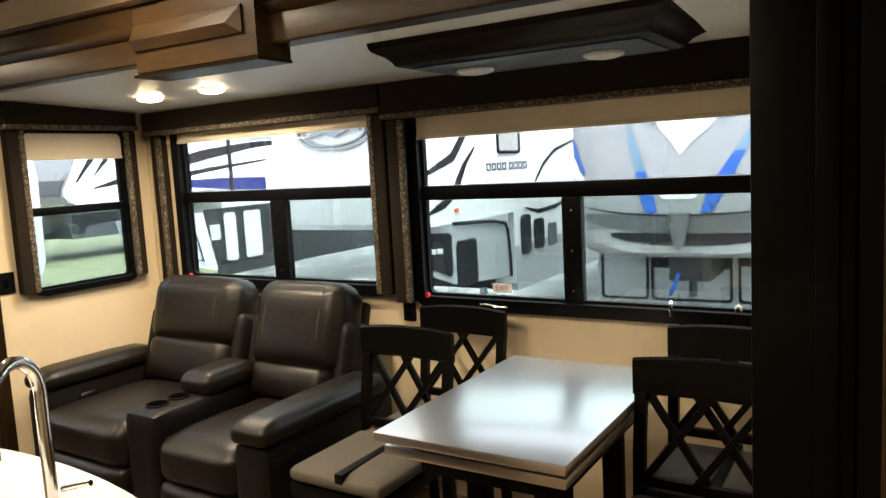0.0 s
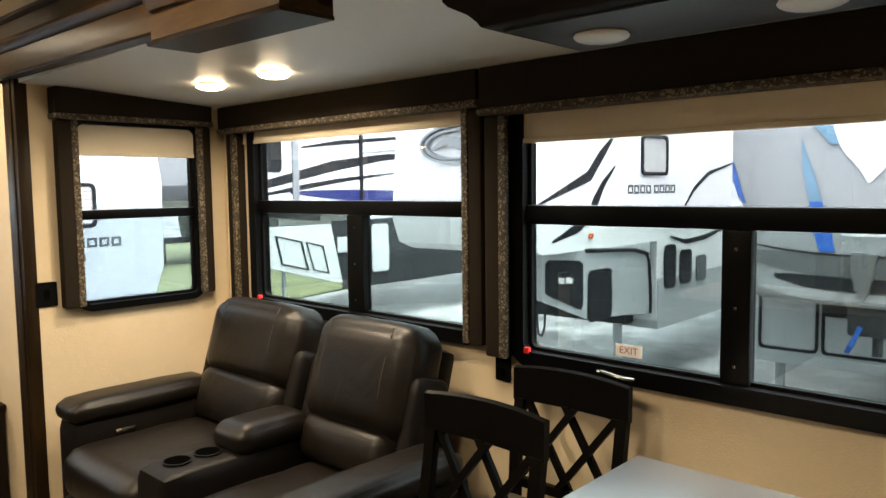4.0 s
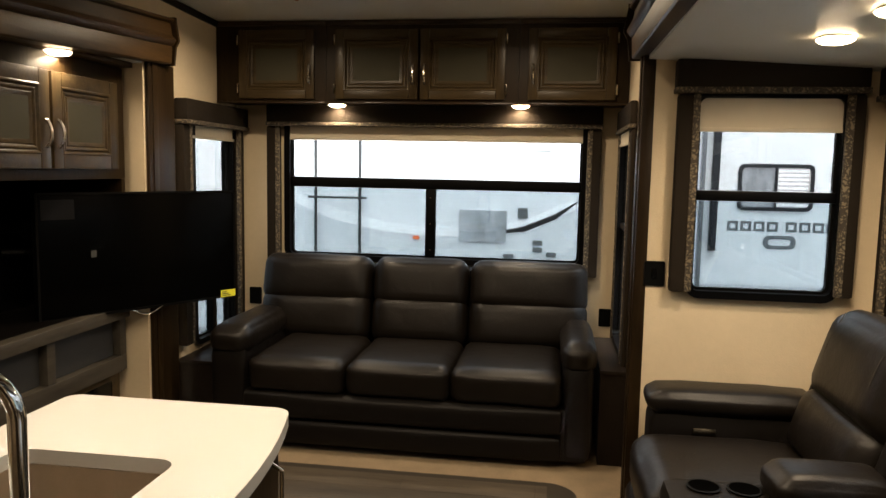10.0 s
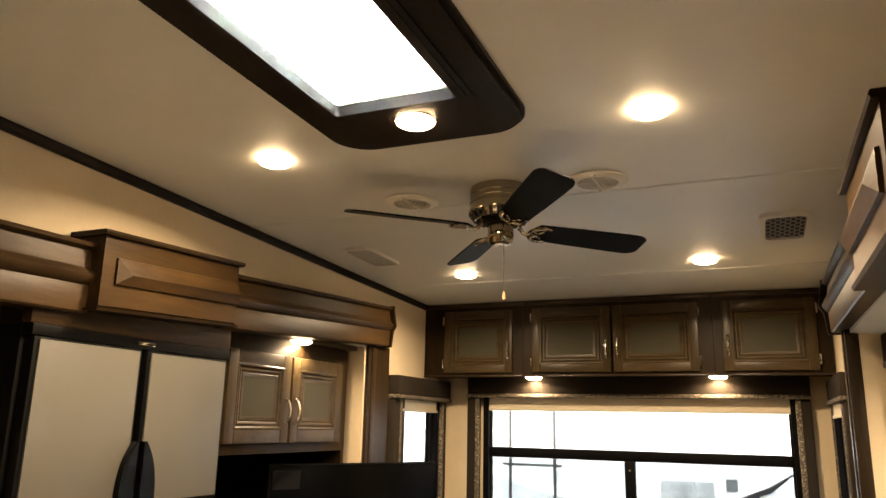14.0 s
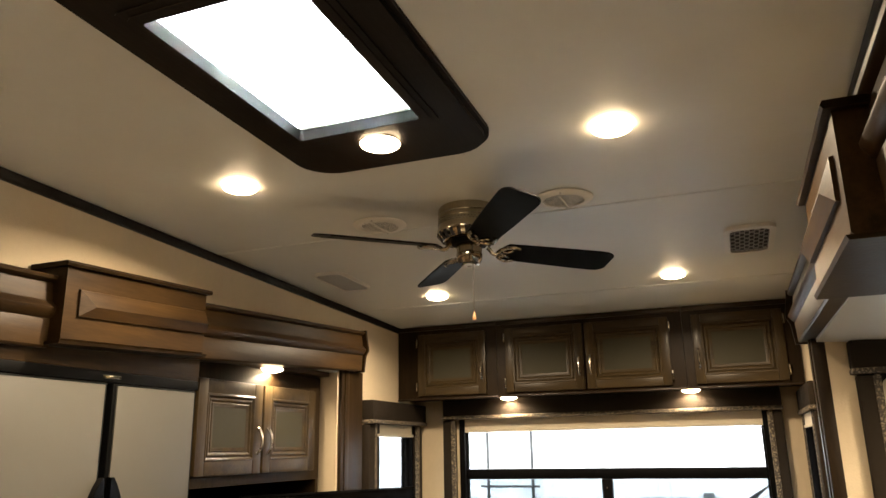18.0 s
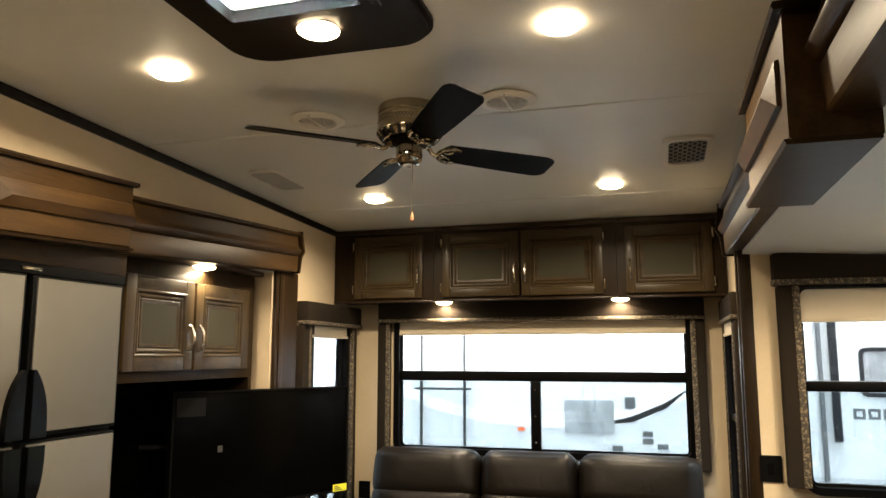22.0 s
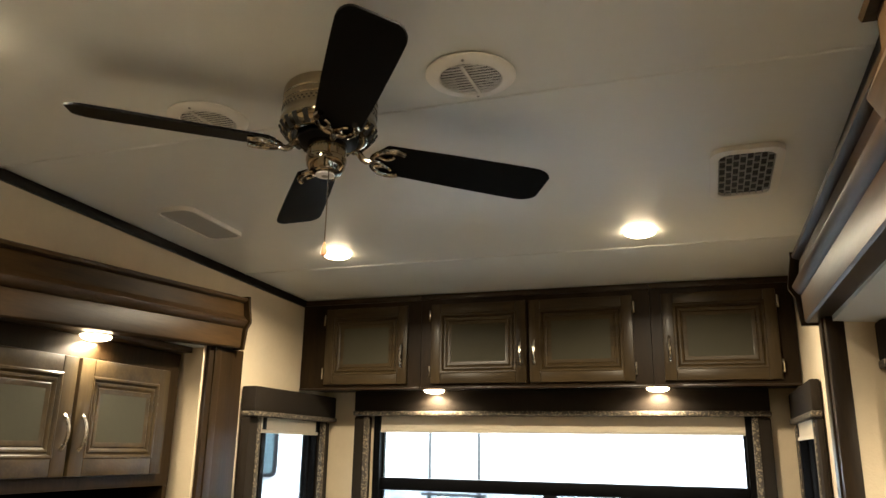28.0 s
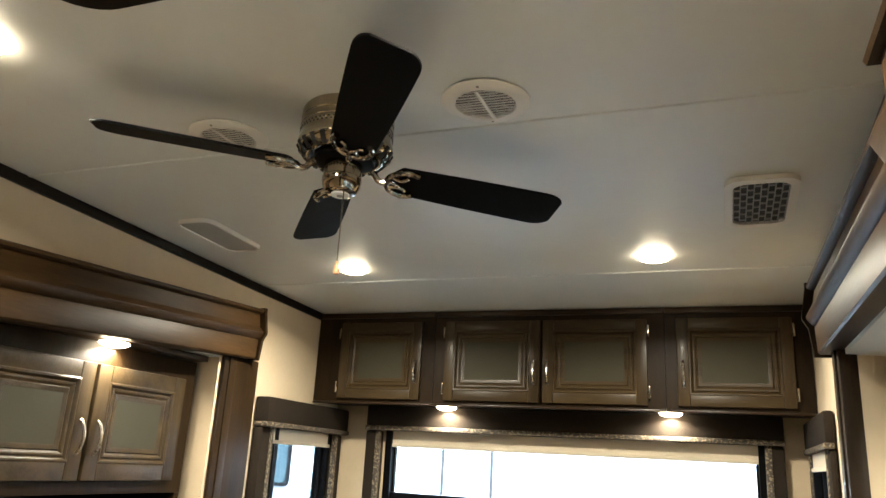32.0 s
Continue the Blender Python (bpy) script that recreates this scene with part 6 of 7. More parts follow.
wnd = part("side_window", ring_solid(round_rect(1.10, 0.62, 0.06, 4, -3.55, 1.48), round_rect(1.03, 0.55, 0.04, 4, -3.55, 1.48), -0.020, -0.001, m1), "decal", t1, "black framed side window")
part("pane", slab(round_rect(1.03, 0.55, 0.04, 4, -3.55, 1.48), -0.010, -0.002, m1), material("blue_grey_glass", (0.09, 0.14, 0.16), 0.2, vary=0.2, scale=5), wnd)
part("awning_arm", boxed((2.50, 2.93, 0.65), (2.565, 2.99, 2.35), 0.01), "decal", t1, "dark awning arm")
part("awning_arm", boxed((2.40, 2.95, 0.30), (2.44, 2.995, 2.35), 0.01), "letter", t1, "grey awning arm")
part("wheel_arch", slab(round_rect(0.72, 0.42, 0.10, 5, 3.58, 0.50), -0.012, -0.002, m1), "decal", t1, "dark compartment cover")
part("drawbar", boxed((3.7, 4.05, -0.42), (5.25, 4.17, -0.30), 0.01), "steel", t1, "black drawbar")
part("jack", boxed((4.95, 4.07, GZ), (5.03, 4.15, 0.12), 0.01), "steel", t1, "black tongue jack")
part("gas_bottle", lathe([(0.10, 0.0), (0.15, 0.03), (0.15, 0.34), (0.10, 0.42), (0.04, 0.45)], (4.45, 4.11, -0.30), 20), "decal_grey", t1, "grey gas bottle")
part("marker_lamp", boxed((4.08, 4.3, 0.05), (4.11, 4.42, 0.10), 0.005), "orange", t1, "orange marker lamp")
for x in (-2.6, -1.7):
    part("wheel", lathe([(0.34, -0.1), (0.36, -0.06), (0.36, 0.06), (0.34, 0.1)], (0, 0, 0), 24), "rubber", t1, "black tyre")
    t1.children[-1].matrix_basis = base_of(t1).inverted() @ Matrix.Translation((x, 3.16, GZ + 0.36)) @ Matrix.Rotation(radians(90), 4, "X")


def fifth_wheel(label, x0, y0, length, width, nose, white_low, decals, lower="gel_grey", top=2.75, front=()):
    """A fifth-wheel trailer whose front faces -x; its side at y0 faces -y. Raised nose over the pin box."""
    t = thing("fifth_wheel_trailer", label, "trailer", (x0, y0 + width / 2, GZ))
    m = Matrix.Translation((0, y0, 0))
    x1 = x0 + length
    prof = [(x0 + nose, white_low - 0.95), (x1, white_low - 0.95), (x1, top), *(front or ((x0 + 0.8, top), (x0 + 0.35, top - 0.25), (x0 + 0.08, top - 0.8), (x0, white_low + 0.35), (x0 + 0.10, white_low + 0.08), (x0 + 0.3, white_low))), (x0 + nose, white_low)]
    part("body", slab(prof, 0.0, width, m), "gel", t)
    part("lower_skirt", slab([(x0 + nose + 0.02, white_low - 1.05), (x1 + 0.01, white_low - 1.05), (x1 + 0.01, white_low - 0.45), (x0 + nose + 0.02, white_low - 0.45)], -0.01, width + 0.01, m), lower, t, "grey lower skirt")
    for pts, w, mat_name in decals:
        part("graphic_band", stroke(pts, w, -0.008, -0.002, m), mat_name, t, "painted graphic band")
    for x in (x1 - 3.4, x1 - 2.5):
        part("wheel", lathe([(0.36, -0.1), (0.38, -0.06), (0.38, 0.06), (0.36, 0.1)], (0, 0, 0), 24), "rubber", t, "black tyre")
        t.children[-1].matrix_basis = base_of(t).inverted() @ Matrix.Translation((x, y0 + 0.12, GZ + 0.38)) @ Matrix.Rotation(radians(90), 4, "X")
    return t, m


# the near one: side window, emblem lettering, grey pin box with dark doors
t2, m2 = fifth_wheel("white fifth-wheel trailer with charcoal swooshes and a grey pin box", 5.9, -0.30, 11.0, 1.75, 2.6, 0.72,
                     (([(6.05, 1.18), (6.72, 1.385), (7.0, 1.47), (7.25, 1.70), (7.47, 1.88)], [0.01, 0.08, 0.11, 0.10, 0.03], "decal"), ([(7.03, 1.05), (7.12, 1.20), (7.27, 1.38), (7.52, 1.58)], [0.12, 0.11, 0.07, 0.02], "decal"),
                      ([(6.353, 0.837), (6.781, 0.951), (7.136, 1.093)], [0.02, 0.10, 0.03], "decal"), ([(9.129, 1.036), (9.485, 1.321), (9.912, 1.520), (10.695, 1.662)], [0.02, 0.05, 0.05, 0.02], "decal"),
                      ([(8.845, 0.751), (9.272, 0.666), (9.841, 0.694), (10.553, 0.808)], [0.02, 0.06, 0.06, 0.02], "decal")))
(wa, wz1), (wb, wz0) = (8.093, 1.947), (8.738, 1.484)
wnd = part("side_window", ring_solid(round_rect(wb - wa, wz1 - wz0, 0.07, 4, (wa + wb) / 2, (wz0 + wz1) / 2), round_rect(wb - wa - 0.09, wz1 - wz0 - 0.08, 0.05, 4, (wa + wb) / 2, (wz0 + wz1) / 2), -0.02, -0.001, m2), "decal", t2, "black framed side window")
part("pane", slab(round_rect(wb - wa - 0.09, wz1 - wz0 - 0.08, 0.05, 4, (wa + wb) / 2, (wz0 + wz1) / 2), -0.010, -0.002, m2), "blind", wnd)
(xa, za), (xb, zb) = (7.805, 1.278), (8.973, 1.378)
lettering_bars(t2, xa, xb, za, zb, 0.0, m2, (1, 1, 1, 1, 0.4, 1, 1, 1, 1))
# grey pin box below the nose, with two dark compartment doors
bm = bmesh.new()
plan = ((8.28, -0.33, -0.10), (6.90, -0.33, 0.02), (6.50, -0.08, 0.22), (6.46, 0.06, 0.26), (6.50, 0.30, 0.26), (8.28, 0.30, -0.10))
lo, hi = [bm.verts.new(q) for q in plan], [bm.verts.new((x, y, 0.718)) for x, y, z in plan]
bm.faces.new(lo)
bm.faces.new(hi)
for k in range(6):
    bm.faces.new((lo[k], lo[(k + 1) % 6], hi[(k + 1) % 6], hi[k]))
part("pin_box", bm, "gel_grey", t2, "grey lower front")
corner = Matrix.Translation((6.50, -0.08, 0)) @ Matrix.Rotation(math.atan2(-0.25, 0.40), 4, "Z")
part("compartment_door", slab([(0.03, 0.30), (0.08, 0.27), (0.41, 0.12), (0.44, 0.16), (0.44, 0.58), (0.40, 0.62), (0.07, 0.64), (0.03, 0.60)], -0.016, -0.002, corner), "decal", t2, "dark compartment door")
for xa, xb in ((0.17, 0.23), (0.25, 0.32)):
    part("plate", slab([(xa, 0.40), (xb, 0.39), (xb, 0.45), (xa, 0.46)], -0.020, -0.017, corner), "white", t2, "small white plate")
part("cable", tube([(6.60, 0.05, 0.30), (6.56, 0.03, 0.10), (6.57, 0.02, -0.12), (6.63, 0.02, -0.16), (6.68, 0.02, -0.08), (6.70, 0.02, 0.28)], 0.012, 8), "steel", t2, "hanging black cable")
# dark gelcoat stands for the shadow that the nose throws on this wall
part("underbelly", boxed((8.30, 0.0, -0.28), (8.5, 1.40, 0.715), 0.01), "gel_dark", t2, "front wall below the nose with its shade painted dark")
part("outline", tube([(8.285, -0.335, -0.10), (8.285, -0.335, 0.12), (8.24, -0.335, 0.50), (8.18, -0.335, 0.60), (7.9, -0.335, 0.66), (6.9, -0.335, 0.72)], 0.022, 6), "decal", t2, "black rubber edge")
part("compartment_door", slab(round_rect(0.47, 0.54, 0.08, 4, 7.17, 0.24), -0.046, -0.031, m2), "decal", t2, "dark compartment door")
for xa, xb, z0, z1, mt in ((8.67, 8.97, 0.13, 0.66, "decal"), (9.08, 9.41, 0.15, 0.57, "decal"), (9.55, 9.85, 0.14, 0.47, "letter")):
    part("compartment_door", slab(round_rect(xb - xa, z1 - z0, 0.07, 4, (xa + xb) / 2, (z0 + z1) / 2), -0.024, -0.011, m2), mt, t2, "dark compartment door")
part("landing_leg", boxed((7.9, -0.15, GZ), (7.98, -0.07, -0.2), 0.01), "gel_grey", t2, "steel landing leg")
part("landing_leg", boxed((7.9, 1.25, GZ), (7.98, 1.33, -0.2), 0.01), "gel_grey", t2, "steel landing leg")
part("foot_plate", boxed((7.82, -0.22, GZ), (8.06, 0.0, GZ + 0.03), 0.005), "gel_grey", t2)
part("marker_lamp", slab(round_rect(0.08, 0.05, 0.01, 2, 7.04, 0.86), -0.014, -0.001, m2), "orange", t2, "orange marker lamp")
# oval emblem on its nose
nosef = Matrix.Translation((5.93, 0, 0)) @ SIDE
oval = [[(-0.52 + a * math.cos(2 * math.pi * k / 40), 1.80 + b * math.sin(2 * math.pi * k / 40)) for k in range(40)] for a, b in ((0.52, 0.20), (0.49, 0.175), (0.44, 0.15), (0.415, 0.13))]
part("emblem", ring_solid(oval[0], oval[1], -0.02, 0.10, nosef), "decal_grey", t2, "oval silver emblem")
part("emblem", ring_solid(oval[2], oval[3], -0.02, 0.10, nosef), "decal_grey", t2, "inner ring of the emblem")
part("emblem", stroke([(-0.86, 1.76), (-0.66, 1.84), (-0.50, 1.80), (-0.30, 1.86), (-0.16, 1.80)], [0.02, 0.09, 0.12, 0.08, 0.01], -0.02, 0.10, nosef), "decal_grey", t2, "silver mark within the emblem")

# the far one: a grey front cap, white sides
NOSE = ((7.25, 2.75), (6.80, 2.42), (6.47, 1.97), (6.28, 1.63), (6.10, 1.28), (6.08, 1.18), (6.14, 1.08), (6.30, 1.03))
t4, m4 = fifth_wheel("white fifth-wheel trailer with black and navy bands", 5.90, 5.5, 10.5, 2.10, 2.95, 1.02,
                     (([(6.24, 1.36), (6.42, 1.58), (6.72, 1.95), (7.04, 2.34), (7.3, 2.60)], [0.02, 0.06, 0.10, 0.10, 0.05], "decal"), ([(6.50, 1.26), (7.23, 1.41), (8.50, 1.70), (9.6, 1.86), (11.5, 2.0)], [0.02, 0.13, 0.17, 0.11, 0.02], "decal"),
                      ([(6.52, 1.44), (6.72, 1.66), (7.02, 1.98)], [0.01, 0.06, 0.01], "decal"), ([(7.85, 1.98), (8.6, 2.08), (10.5, 2.26)], [0.02, 0.07, 0.04], "decal"), ([(6.85, 1.20), (7.9, 1.36), (8.6, 1.46), (10.0, 1.60)], [0.02, 0.08, 0.07, 0.02], "decal"),
                      ([(7.62, 1.275), (8.2, 1.245), (8.9, 1.215), (9.9, 1.17)], [0.03, 0.12, 0.19, 0.23], "navy"), ([(8.3, 1.115), (8.9, 1.10), (9.8, 1.04)], [0.01, 0.035, 0.04], "decal_grey"), ([(8.9, 1.90), (9.8, 1.98), (11.0, 2.04)], [0.01, 0.05, 0.03], "decal_grey"), ([(6.9, 1.10), (7.8, 1.12), (8.6, 1.10)], [0.02, 0.05, 0.02], "decal_grey")), "gel_grey", 2.75, NOSE)
wnd = part("side_window", slab(round_rect(0.37, 0.54, 0.07, 4, 7.29, 1.855), -0.016, -0.001, m4), "dark_glass", t4, "black side window")
part("slide_post", boxed((7.67, 5.47, 1.05), (7.79, 5.5, 2.6), 0.01), "decal_grey", t4)
part("slide_post", boxed((9.05, 5.47, 1.0), (9.12, 5.5, 2.6), 0.01), "decal", t4)
part("pin_box", slab([(7.02, 0.74), (7.22, 0.12), (8.45, -0.21), (8.62, -0.24), (8.40, 0.75)], -0.02, 0.35, m4), "gel_pale", t4, "white lower front")
part("front_cap", slab([*NOSE, *[(x - 0.03, z - 0.005) for x, z in NOSE[::-1]]], 0.08, 2.06, m4), "cap_grey", t4, "grey front cap")
part("cap_band", slab([(6.17, 1.40), (6.09, 1.28), (6.06, 1.18), (6.03, 1.18), (6.04, 1.28), (6.12, 1.40)], 0.10, 2.04, m4), "gel_dark", t4, "dark band along the cap's lower edge")
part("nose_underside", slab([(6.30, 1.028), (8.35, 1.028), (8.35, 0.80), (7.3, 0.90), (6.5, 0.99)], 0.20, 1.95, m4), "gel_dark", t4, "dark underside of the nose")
part("hitch", slab([(6.70, 0.86), (7.5, 0.86), (7.5, 0.72), (6.98, 0.68), (6.88, 0.56), (6.80, 0.56), (6.80, 0.70), (6.70, 0.74)], 0.95, 1.15, m4), "steel", t4, "black hitch under the nose")
for q in (((7.30, 0.62), (7.80, 0.50), (7.93, 0.03), (7.41, 0.16)), ((7.88, 0.49), (8.22, 0.41), (8.34, -0.06), (8.02, 0.02))):
    mx, mz = sum(p_[0] for p_ in q) / 4, sum(p_[1] for p_ in q) / 4
    part("compartment_door", ring_solid(q, [(mx + (x - mx) * 0.88, mz + (z - mz) * 0.91) for x, z in q], -0.035, -0.021, m4), "decal", t4, "compartment door outlined in black")
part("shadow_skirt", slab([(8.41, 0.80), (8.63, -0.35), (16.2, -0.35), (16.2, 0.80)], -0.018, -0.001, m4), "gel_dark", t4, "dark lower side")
for xa, xb in ((8.82, 9.08), (9.27, 9.66)):
    part("compartment_door", slab(round_rect(xb - xa, 0.83, 0.06, 4, (xa + xb) / 2, 0.295), -0.045, -0.031, m4), "gel_pale", t4, "white compartment door")
part("lock_plate", slab(round_rect(0.20, 0.26, 0.02, 3, 8.62, 0.40), -0.040, -0.019, m4), "gel_pale", t4, "white plate with a lock")
part("landing_leg", boxed((7.52, 5.60, GZ), (7.57, 5.65, 0.06), 0.01), "decal_grey", t4, "steel landing leg")

# grey front cap with blue stripes, head on
t3 = thing("fifth_wheel_trailer", "grey fifth-wheel front cap with blue stripes facing the coach", "trailer", (8.0, -2.9, GZ))
CY3, HW = -2.93, 1.24
bm = bmesh.new()
rows = []
for z, bulge, hw in ((0.33, 0.16, 0.95), (0.37, 0.44, 1.08), (0.42, 0.50, 1.14), (0.46, 0.49, 1.18), (0.49, 0.480, 1.19), (0.58, 0.465, 1.20), (0.62, 0.465, 1.22), (0.78, 0.47, 1.24), (0.95, 0.44, 1.24), (1.3, 0.40, 1.24), (1.8, 0.28, 1.24), (2.3, 0.08, 1.23), (2.7, -0.25, 1.20), (2.85, -0.6, 1.15)):
    r_ = []
    for k in range(17):
        u = -1 + 2 * k / 16
        r_.append(bm.verts.new((7.40 - bulge * (1 - abs(u) ** 3) - 0.05, CY3 + hw * u, z)))
    rows.append(r_)
for a, b in zip(rows, rows[1:]):
    for k in range(16):
        bm.faces.new((a[k], a[k + 1], b[k + 1], b[k]))
back = [[bm.verts.new((17.5, v.co.y, v.co.z)) for v in r_] for r_ in rows]
for (a, b), (c_, d_) in zip(zip(rows, rows[1:]), zip(back, back[1:])):
    bm.faces.new((a[0], b[0], d_[0], c_[0]))
    bm.faces.new((a[-1], b[-1], d_[-1], c_[-1]))
for k in range(16):
    bm.faces.new((rows[-1][k], rows[-1][k + 1], back[-1][k + 1], back[-1][k]))
    bm.faces.new((rows[0][k], rows[0][k + 1], back[0][k + 1], back[0][k]))
part("front_cap", bm, "gel_mid", t3, smooth=50)


CAP_PROFILE = ((0.33, 0.16), (0.37, 0.44), (0.42, 0.50), (0.46, 0.49), (0.49, 0.480), (0.58, 0.465), (0.62, 0.465), (0.78, 0.47), (0.95, 0.44), (1.3, 0.40), (1.8, 0.28), (2.3, 0.08), (2.7, -0.25))


def cap_skin(y, z, lift):
    bl = float(np.interp(z, [p_[0] for p_ in CAP_PROFILE], [p_[1] for p_ in CAP_PROFILE]))
    u = min(1.0, abs((y - CY3) / HW))
    return Vector((7.35 - bl * (1 - u ** 3) - lift, y, z))


def cap_band(name, pts, widths, mat_name, lift=0.012):
    """A painted band that lies on the curved cap."""
    bm = bmesh.new()
    n = 12
    wide = 14 if max(widths) > 0.25 else 2
    grid = []
    for k in range(n + 1):
        f_ = k / n * (len(pts) - 1)
        i_ = min(int(f_), len(pts) - 2)
        g_ = f_ - i_
        y_, z_ = [pts[i_][q] + (pts[i_ + 1][q] - pts[i_][q]) * g_ for q in (0, 1)]
        w_ = widths[i_] + (widths[i_ + 1] - widths[i_]) * g_
        grid.append([bm.verts.new(cap_skin(y_ + w_ * (j / wide - 0.5), z_, lift)) for j in range(wide + 1)])
    for r0, r1 in zip(grid, grid[1:]):
        for j in range(wide):
            bm.faces.new((r0[j], r1[j], r1[j + 1], r0[j + 1]))
    for f_ in bmesh.ops.extrude_face_region(bm, geom=bm.faces[:])["geom"]:
        if isinstance(f_, bmesh.types.BMVert):
            f_.co.x += 0.004
    part(name, bm, mat_name, t3, name.replace("_", " "))


cap_band("light_blue_stripe", [(-2.51, 1.20), (-2.43, 1.45), (-2.36, 1.70)], [0.10, 0.08, 0.01], "sky_blue")
cap_band("blue_stripe", [(-2.62, 0.80), (-2.56, 1.00), (-2.51, 1.20)], [0.12, 0.14, 0.10], "blue")
cap_band("blue_stripe", [(-3.13, 0.80), (-3.22, 1.00), (-3.33, 1.20), (-3.42, 1.36)], [0.10, 0.16, 0.13, 0.10], "blue")
cap_band("light_blue_stripe", [(-3.42, 1.36), (-3.56, 1.66)], [0.10, 0.01], "sky_blue")
cap_band("blue_stripe", [(-1.86, 1.18), (-1.76, 1.34), (-1.70, 1.55)], [0.03, 0.08, 0.02], "blue")
cap_band("blue_stripe", [(-3.94, 1.18), (-4.06, 1.30), (-4.13, 1.45)], [0.03, 0.14, 0.03], "blue")
cap_band("white_flash", [(-1.80, 1.10), (-1.735, 1.22), (-1.71, 1.36)], [0.20, 0.10, 0.02], "gel")
cap_band("white_flash", [(-4.06, 1.10), (-4.11, 1.22), (-4.14, 1.32)], [0.24, 0.14, 0.02], "gel")
cap_band("white_chevron", [(-2.89, 1.35), (-2.90, 1.46), (-2.92, 1.58), (-2.94, 1.80), (-2.95, 2.2)], [0.02, 0.18, 0.44, 0.74, 1.1], "gel")
cap_band("light_blue_stripe", [(-2.62, 1.66), (-2.50, 1.86)], [0.06, 0.16], "sky_blue", 0.016)
cap_band("light_blue_stripe", [(-3.26, 1.66), (-3.42, 1.86)], [0.06, 0.16], "sky_blue", 0.016)
cap_band("silver_badge", [(-2.88, 0.93), (-2.88, 0.99)], [0.30, 0.40], "gel", 0.02)


def cap_curve(name, mid, half, low, high, rise, mat_name, lift=0.014, label=""):
    """A band across the cap that sags in the middle and tapers at both ends."""
    bm, n, rows = bmesh.new(), 28, []
    for k in range(n + 1):
        u = -1 + 2 * k / n
        taper = (1 - abs(u) ** 4) * (high - low) / 2
        zm = (low + high) / 2 + rise * u * u
        y = mid + half * u
        rows.append([bm.verts.new(cap_skin(y, zm + taper * j, lift)) for j in (-1, -0.4, 0.4, 1)])
    for r0, r1 in zip(rows[1:-1], rows[2:-1]):
        for j in range(3):
            bm.faces.new((r0[j], r1[j], r1[j + 1], r0[j + 1]))
    for f_ in bmesh.ops.extrude_face_region(bm, geom=bm.faces[:])["geom"]:
        if isinstance(f_, bmesh.types.BMVert):
            f_.co.x += 0.004
    part(name, bm, mat_name, t3, label)


cap_curve("lower_lip", -2.92, 1.16, 0.40, 0.62, 0.085, "gel_mid", 0.010, "pale grey lower lip")
cap_curve("upper_lip", -2.92, 1.16, 0.60, 0.77, 0.075, "cap_dark", 0.012, "darker grey band above the mouth")
cap_curve("dark_crease", -2.92, 1.16, 0.768, 0.784, 0.085, "decal", 0.016)
cap_curve("dark_grille", -2.94, 0.80, 0.485, 0.600, 0.045, "decal", 0.018, "dark curved air mouth")
part("centre_rib", slab([(2.800, 0.80), (2.822, 0.62), (2.850, 0.49), (2.880, 0.448), (2.905, 0.448), (2.935, 0.49), (2.960, 0.62), (2.985, 0.80)], -0.11, 0.2, Matrix.Translation((6.90, 0, 0)) @ SIDE), "cap_dark", t3, "grey pointed centre rib")
part("lower_body", boxed((7.75, CY3 - 1.15, -0.35), (17.4, CY3 + 1.15, 0.42), 0.02), "gel_grey", t3, "grey lower body")
m3 = Matrix.Translation((7.75, 0, 0)) @ SIDE
# dark plate paints the mouth's shadow across the door tops
part("recess", slab(round_rect(0.80, 0.14, 0.03, 3, 2.806, 0.205), -0.008, -0.001, m3), "decal", t3, "dark band painted for the shade under the mouth")
for ya, yb in ((-1.83, -2.36), (-2.388, -3.225), (-3.282, -3.703), (-3.74, -4.06)):
    part("compartment_door", ring_solid(round_rect(ya - yb, 0.56, 0.05, 4, -(ya + yb) / 2, 0.06), round_rect(ya - yb - 0.05, 0.51, 0.04, 4, -(ya + yb) / 2, 0.06), -0.02, -0.001, m3), "decal", t3, "compartment door outlined in black")
# the same painted shadow on the next door
part("recess", slab(round_rect(0.38, 0.09, 0.02, 3, 3.4925, 0.215), -0.008, -0.001, m3), "decal", t3, "dark band painted for the shade under the mouth")
part("pin_box", boxed((7.0, -3.15, 0.12), (7.8, -2.75, 0.42), 0.03), "steel", t3, "black pin box")
part("pin", rod((7.15, -2.95, -0.05), (7.15, -2.95, 0.13), 0.04), "steel", t3)
part("cable", tube([(7.0, -2.85, 0.2), (6.95, -2.80, 0.05), (7.05, -2.75, -0.02), (7.2, -2.78, 0.1)], 0.02, 8), "blue", t3, "blue cable coil")
for y in (-1.95, -3.9):
    part("landing_leg", boxed((8.0, y - 0.04, GZ), (8.08, y + 0.04, -0.3), 0.01), "gel_grey", t3, "steel landing leg")
for x in (13.5, 14.4):
    for y in (CY3 - 1.05, CY3 + 1.05):
        part("wheel", lathe([(0.36, -0.1), (0.38, -0.06), (0.38, 0.06), (0.36, 0.1)], (0, 0, 0), 24), "rubber", t3, "black tyre")
        t3.children[-1].matrix_basis = base_of(t3).inverted() @ Matrix.Translation((x, y, GZ + 0.38)) @ Matrix.Rotation(radians(90), 4, "X")

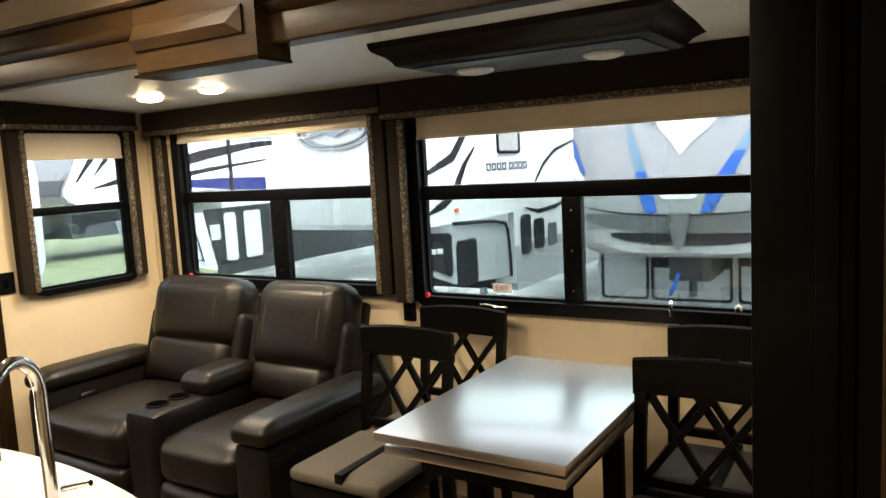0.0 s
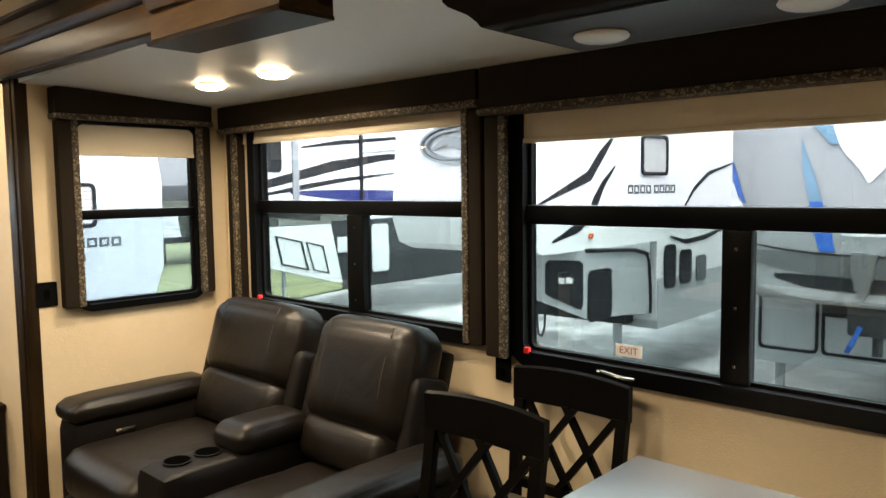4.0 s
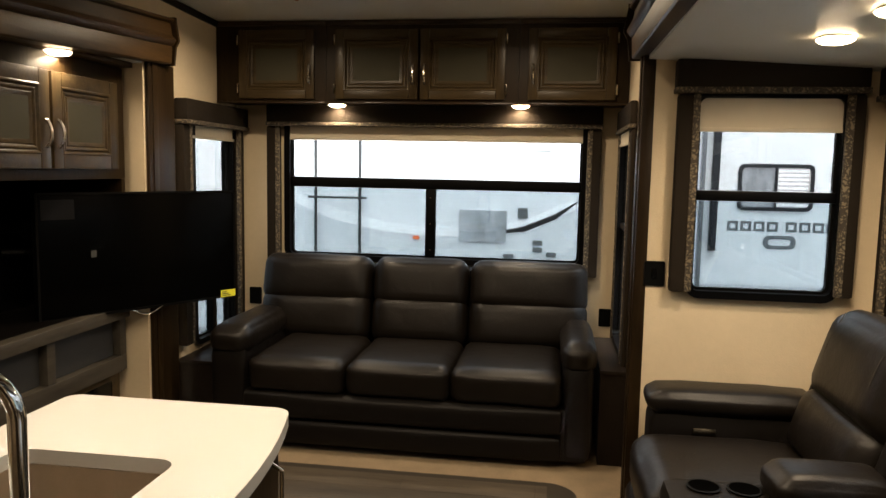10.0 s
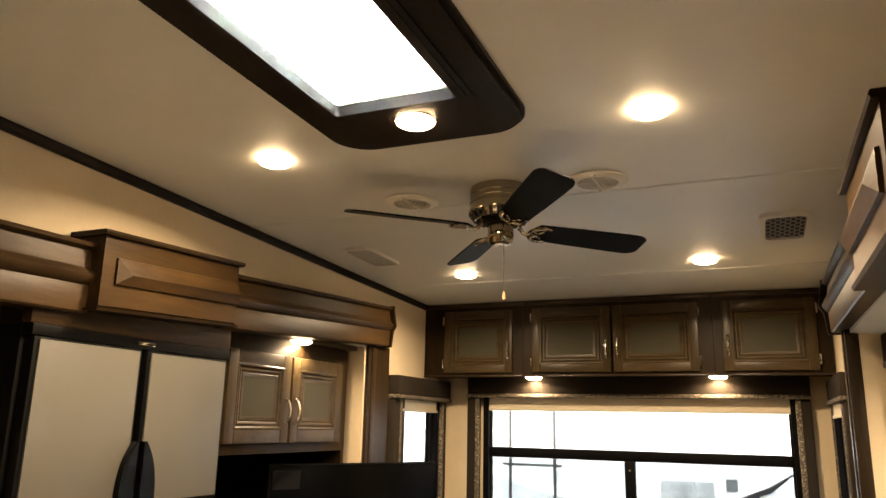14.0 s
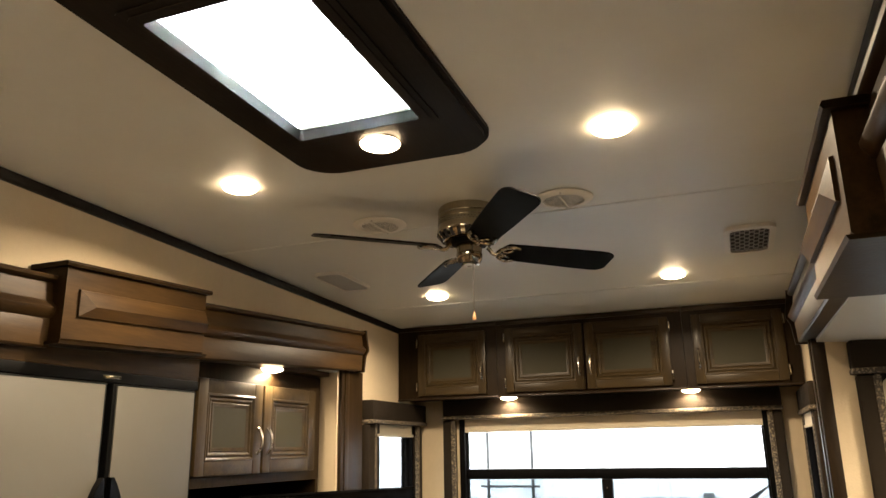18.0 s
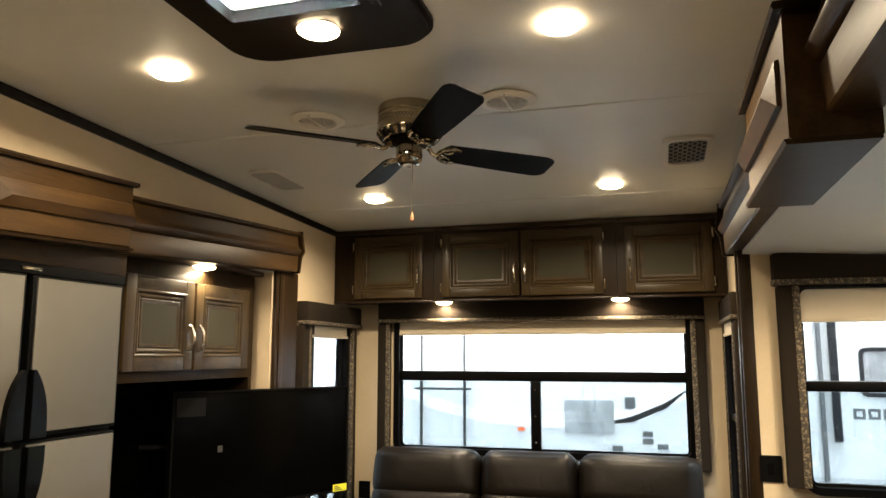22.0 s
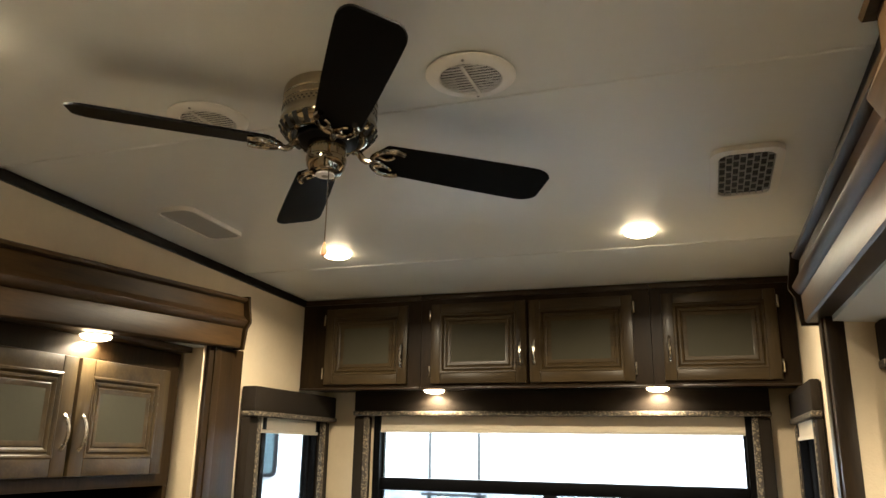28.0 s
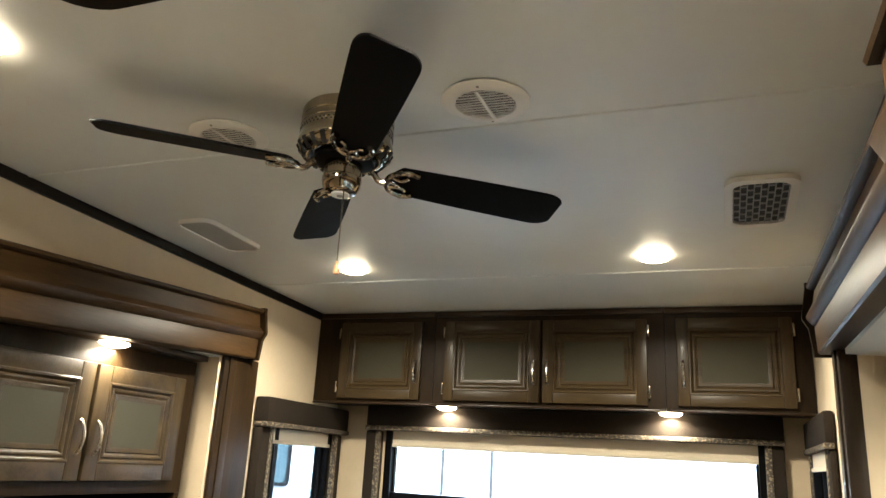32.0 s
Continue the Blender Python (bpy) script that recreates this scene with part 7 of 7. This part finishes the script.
# a trailer farther down the row, seen past the corner, with its drawbar over the grass
t5 = thing("travel_trailer", "distant grey trailer with a black drawbar at the lawn", "trailer", (15.0, 18.7, GZ))
m5 = Matrix.Translation((0, 17.5, 0))
part("body", slab([(11.0, 1.22), (10.98, 1.5), (11.08, 2.1), (11.36, 3.0), (12.0, 3.25), (22.0, 3.25), (22.0, -0.3), (13.3, -0.3), (13.1, 0.95), (11.3, 1.08)], 0.0, 2.5, m5), material("slate_grey_gelcoat", (0.055, 0.058, 0.062), 0.35, vary=0.1, scale=1.0), t5)
part("lower_band", slab([(10.97, 1.24), (10.96, 1.42), (22.0, 1.42), (22.0, 1.24)], -0.02, 2.52, m5), "gel_dark", t5, "dark lower band")
part("side_panel", slab([(12.4, 1.5), (12.9, 3.1), (21.9, 3.1), (21.9, 1.5)], -0.012, -0.002, m5), "gel", t5, "white side")
part("drawbar", boxed((11.5, 18.6, -0.30), (13.3, 18.9, -0.10), 0.02), "steel", t5, "black drawbar")
part("jack", boxed((11.9, 18.68, GZ), (12.02, 18.78, -0.1), 0.01), "steel", t5)
for x in (17.0, 18.0):
    part("wheel", lathe([(0.36, -0.1), (0.38, -0.06), (0.38, 0.06), (0.36, 0.1)], (0, 0, 0), 24), "rubber", t5, "black tyre")
    t5.children[-1].matrix_basis = base_of(t5).inverted() @ Matrix.Translation((x, 17.6, GZ + 0.38)) @ Matrix.Rotation(radians(90), 4, "X")


def settle(ob, pivot, scale, turn, shift):
    """Moves a whole parked trailer; it stays on the ground."""
    p = Vector((*pivot, GZ))
    ob.matrix_basis = Matrix.Translation(p + Vector(shift)) @ Matrix.Rotation(radians(turn), 4, "Z") @ Matrix.Scale(scale, 4) @ Matrix.Translation(-p) @ ob.matrix_basis


settle(t1, (1.0, 3.0), 1.0, 0.0, (0.0, 0.0, 0.03))
settle(t2, (7.5, -0.3), 1.021, 0.0, (0.064, -0.114, 0.0))
settle(t3, (7.5, -2.9), 1.031, 1.8, (0.102, -0.111, 0.0))
settle(t4, (8.0, 5.5), 1.045, 0.0, (-0.053, 0.0, 0.0))
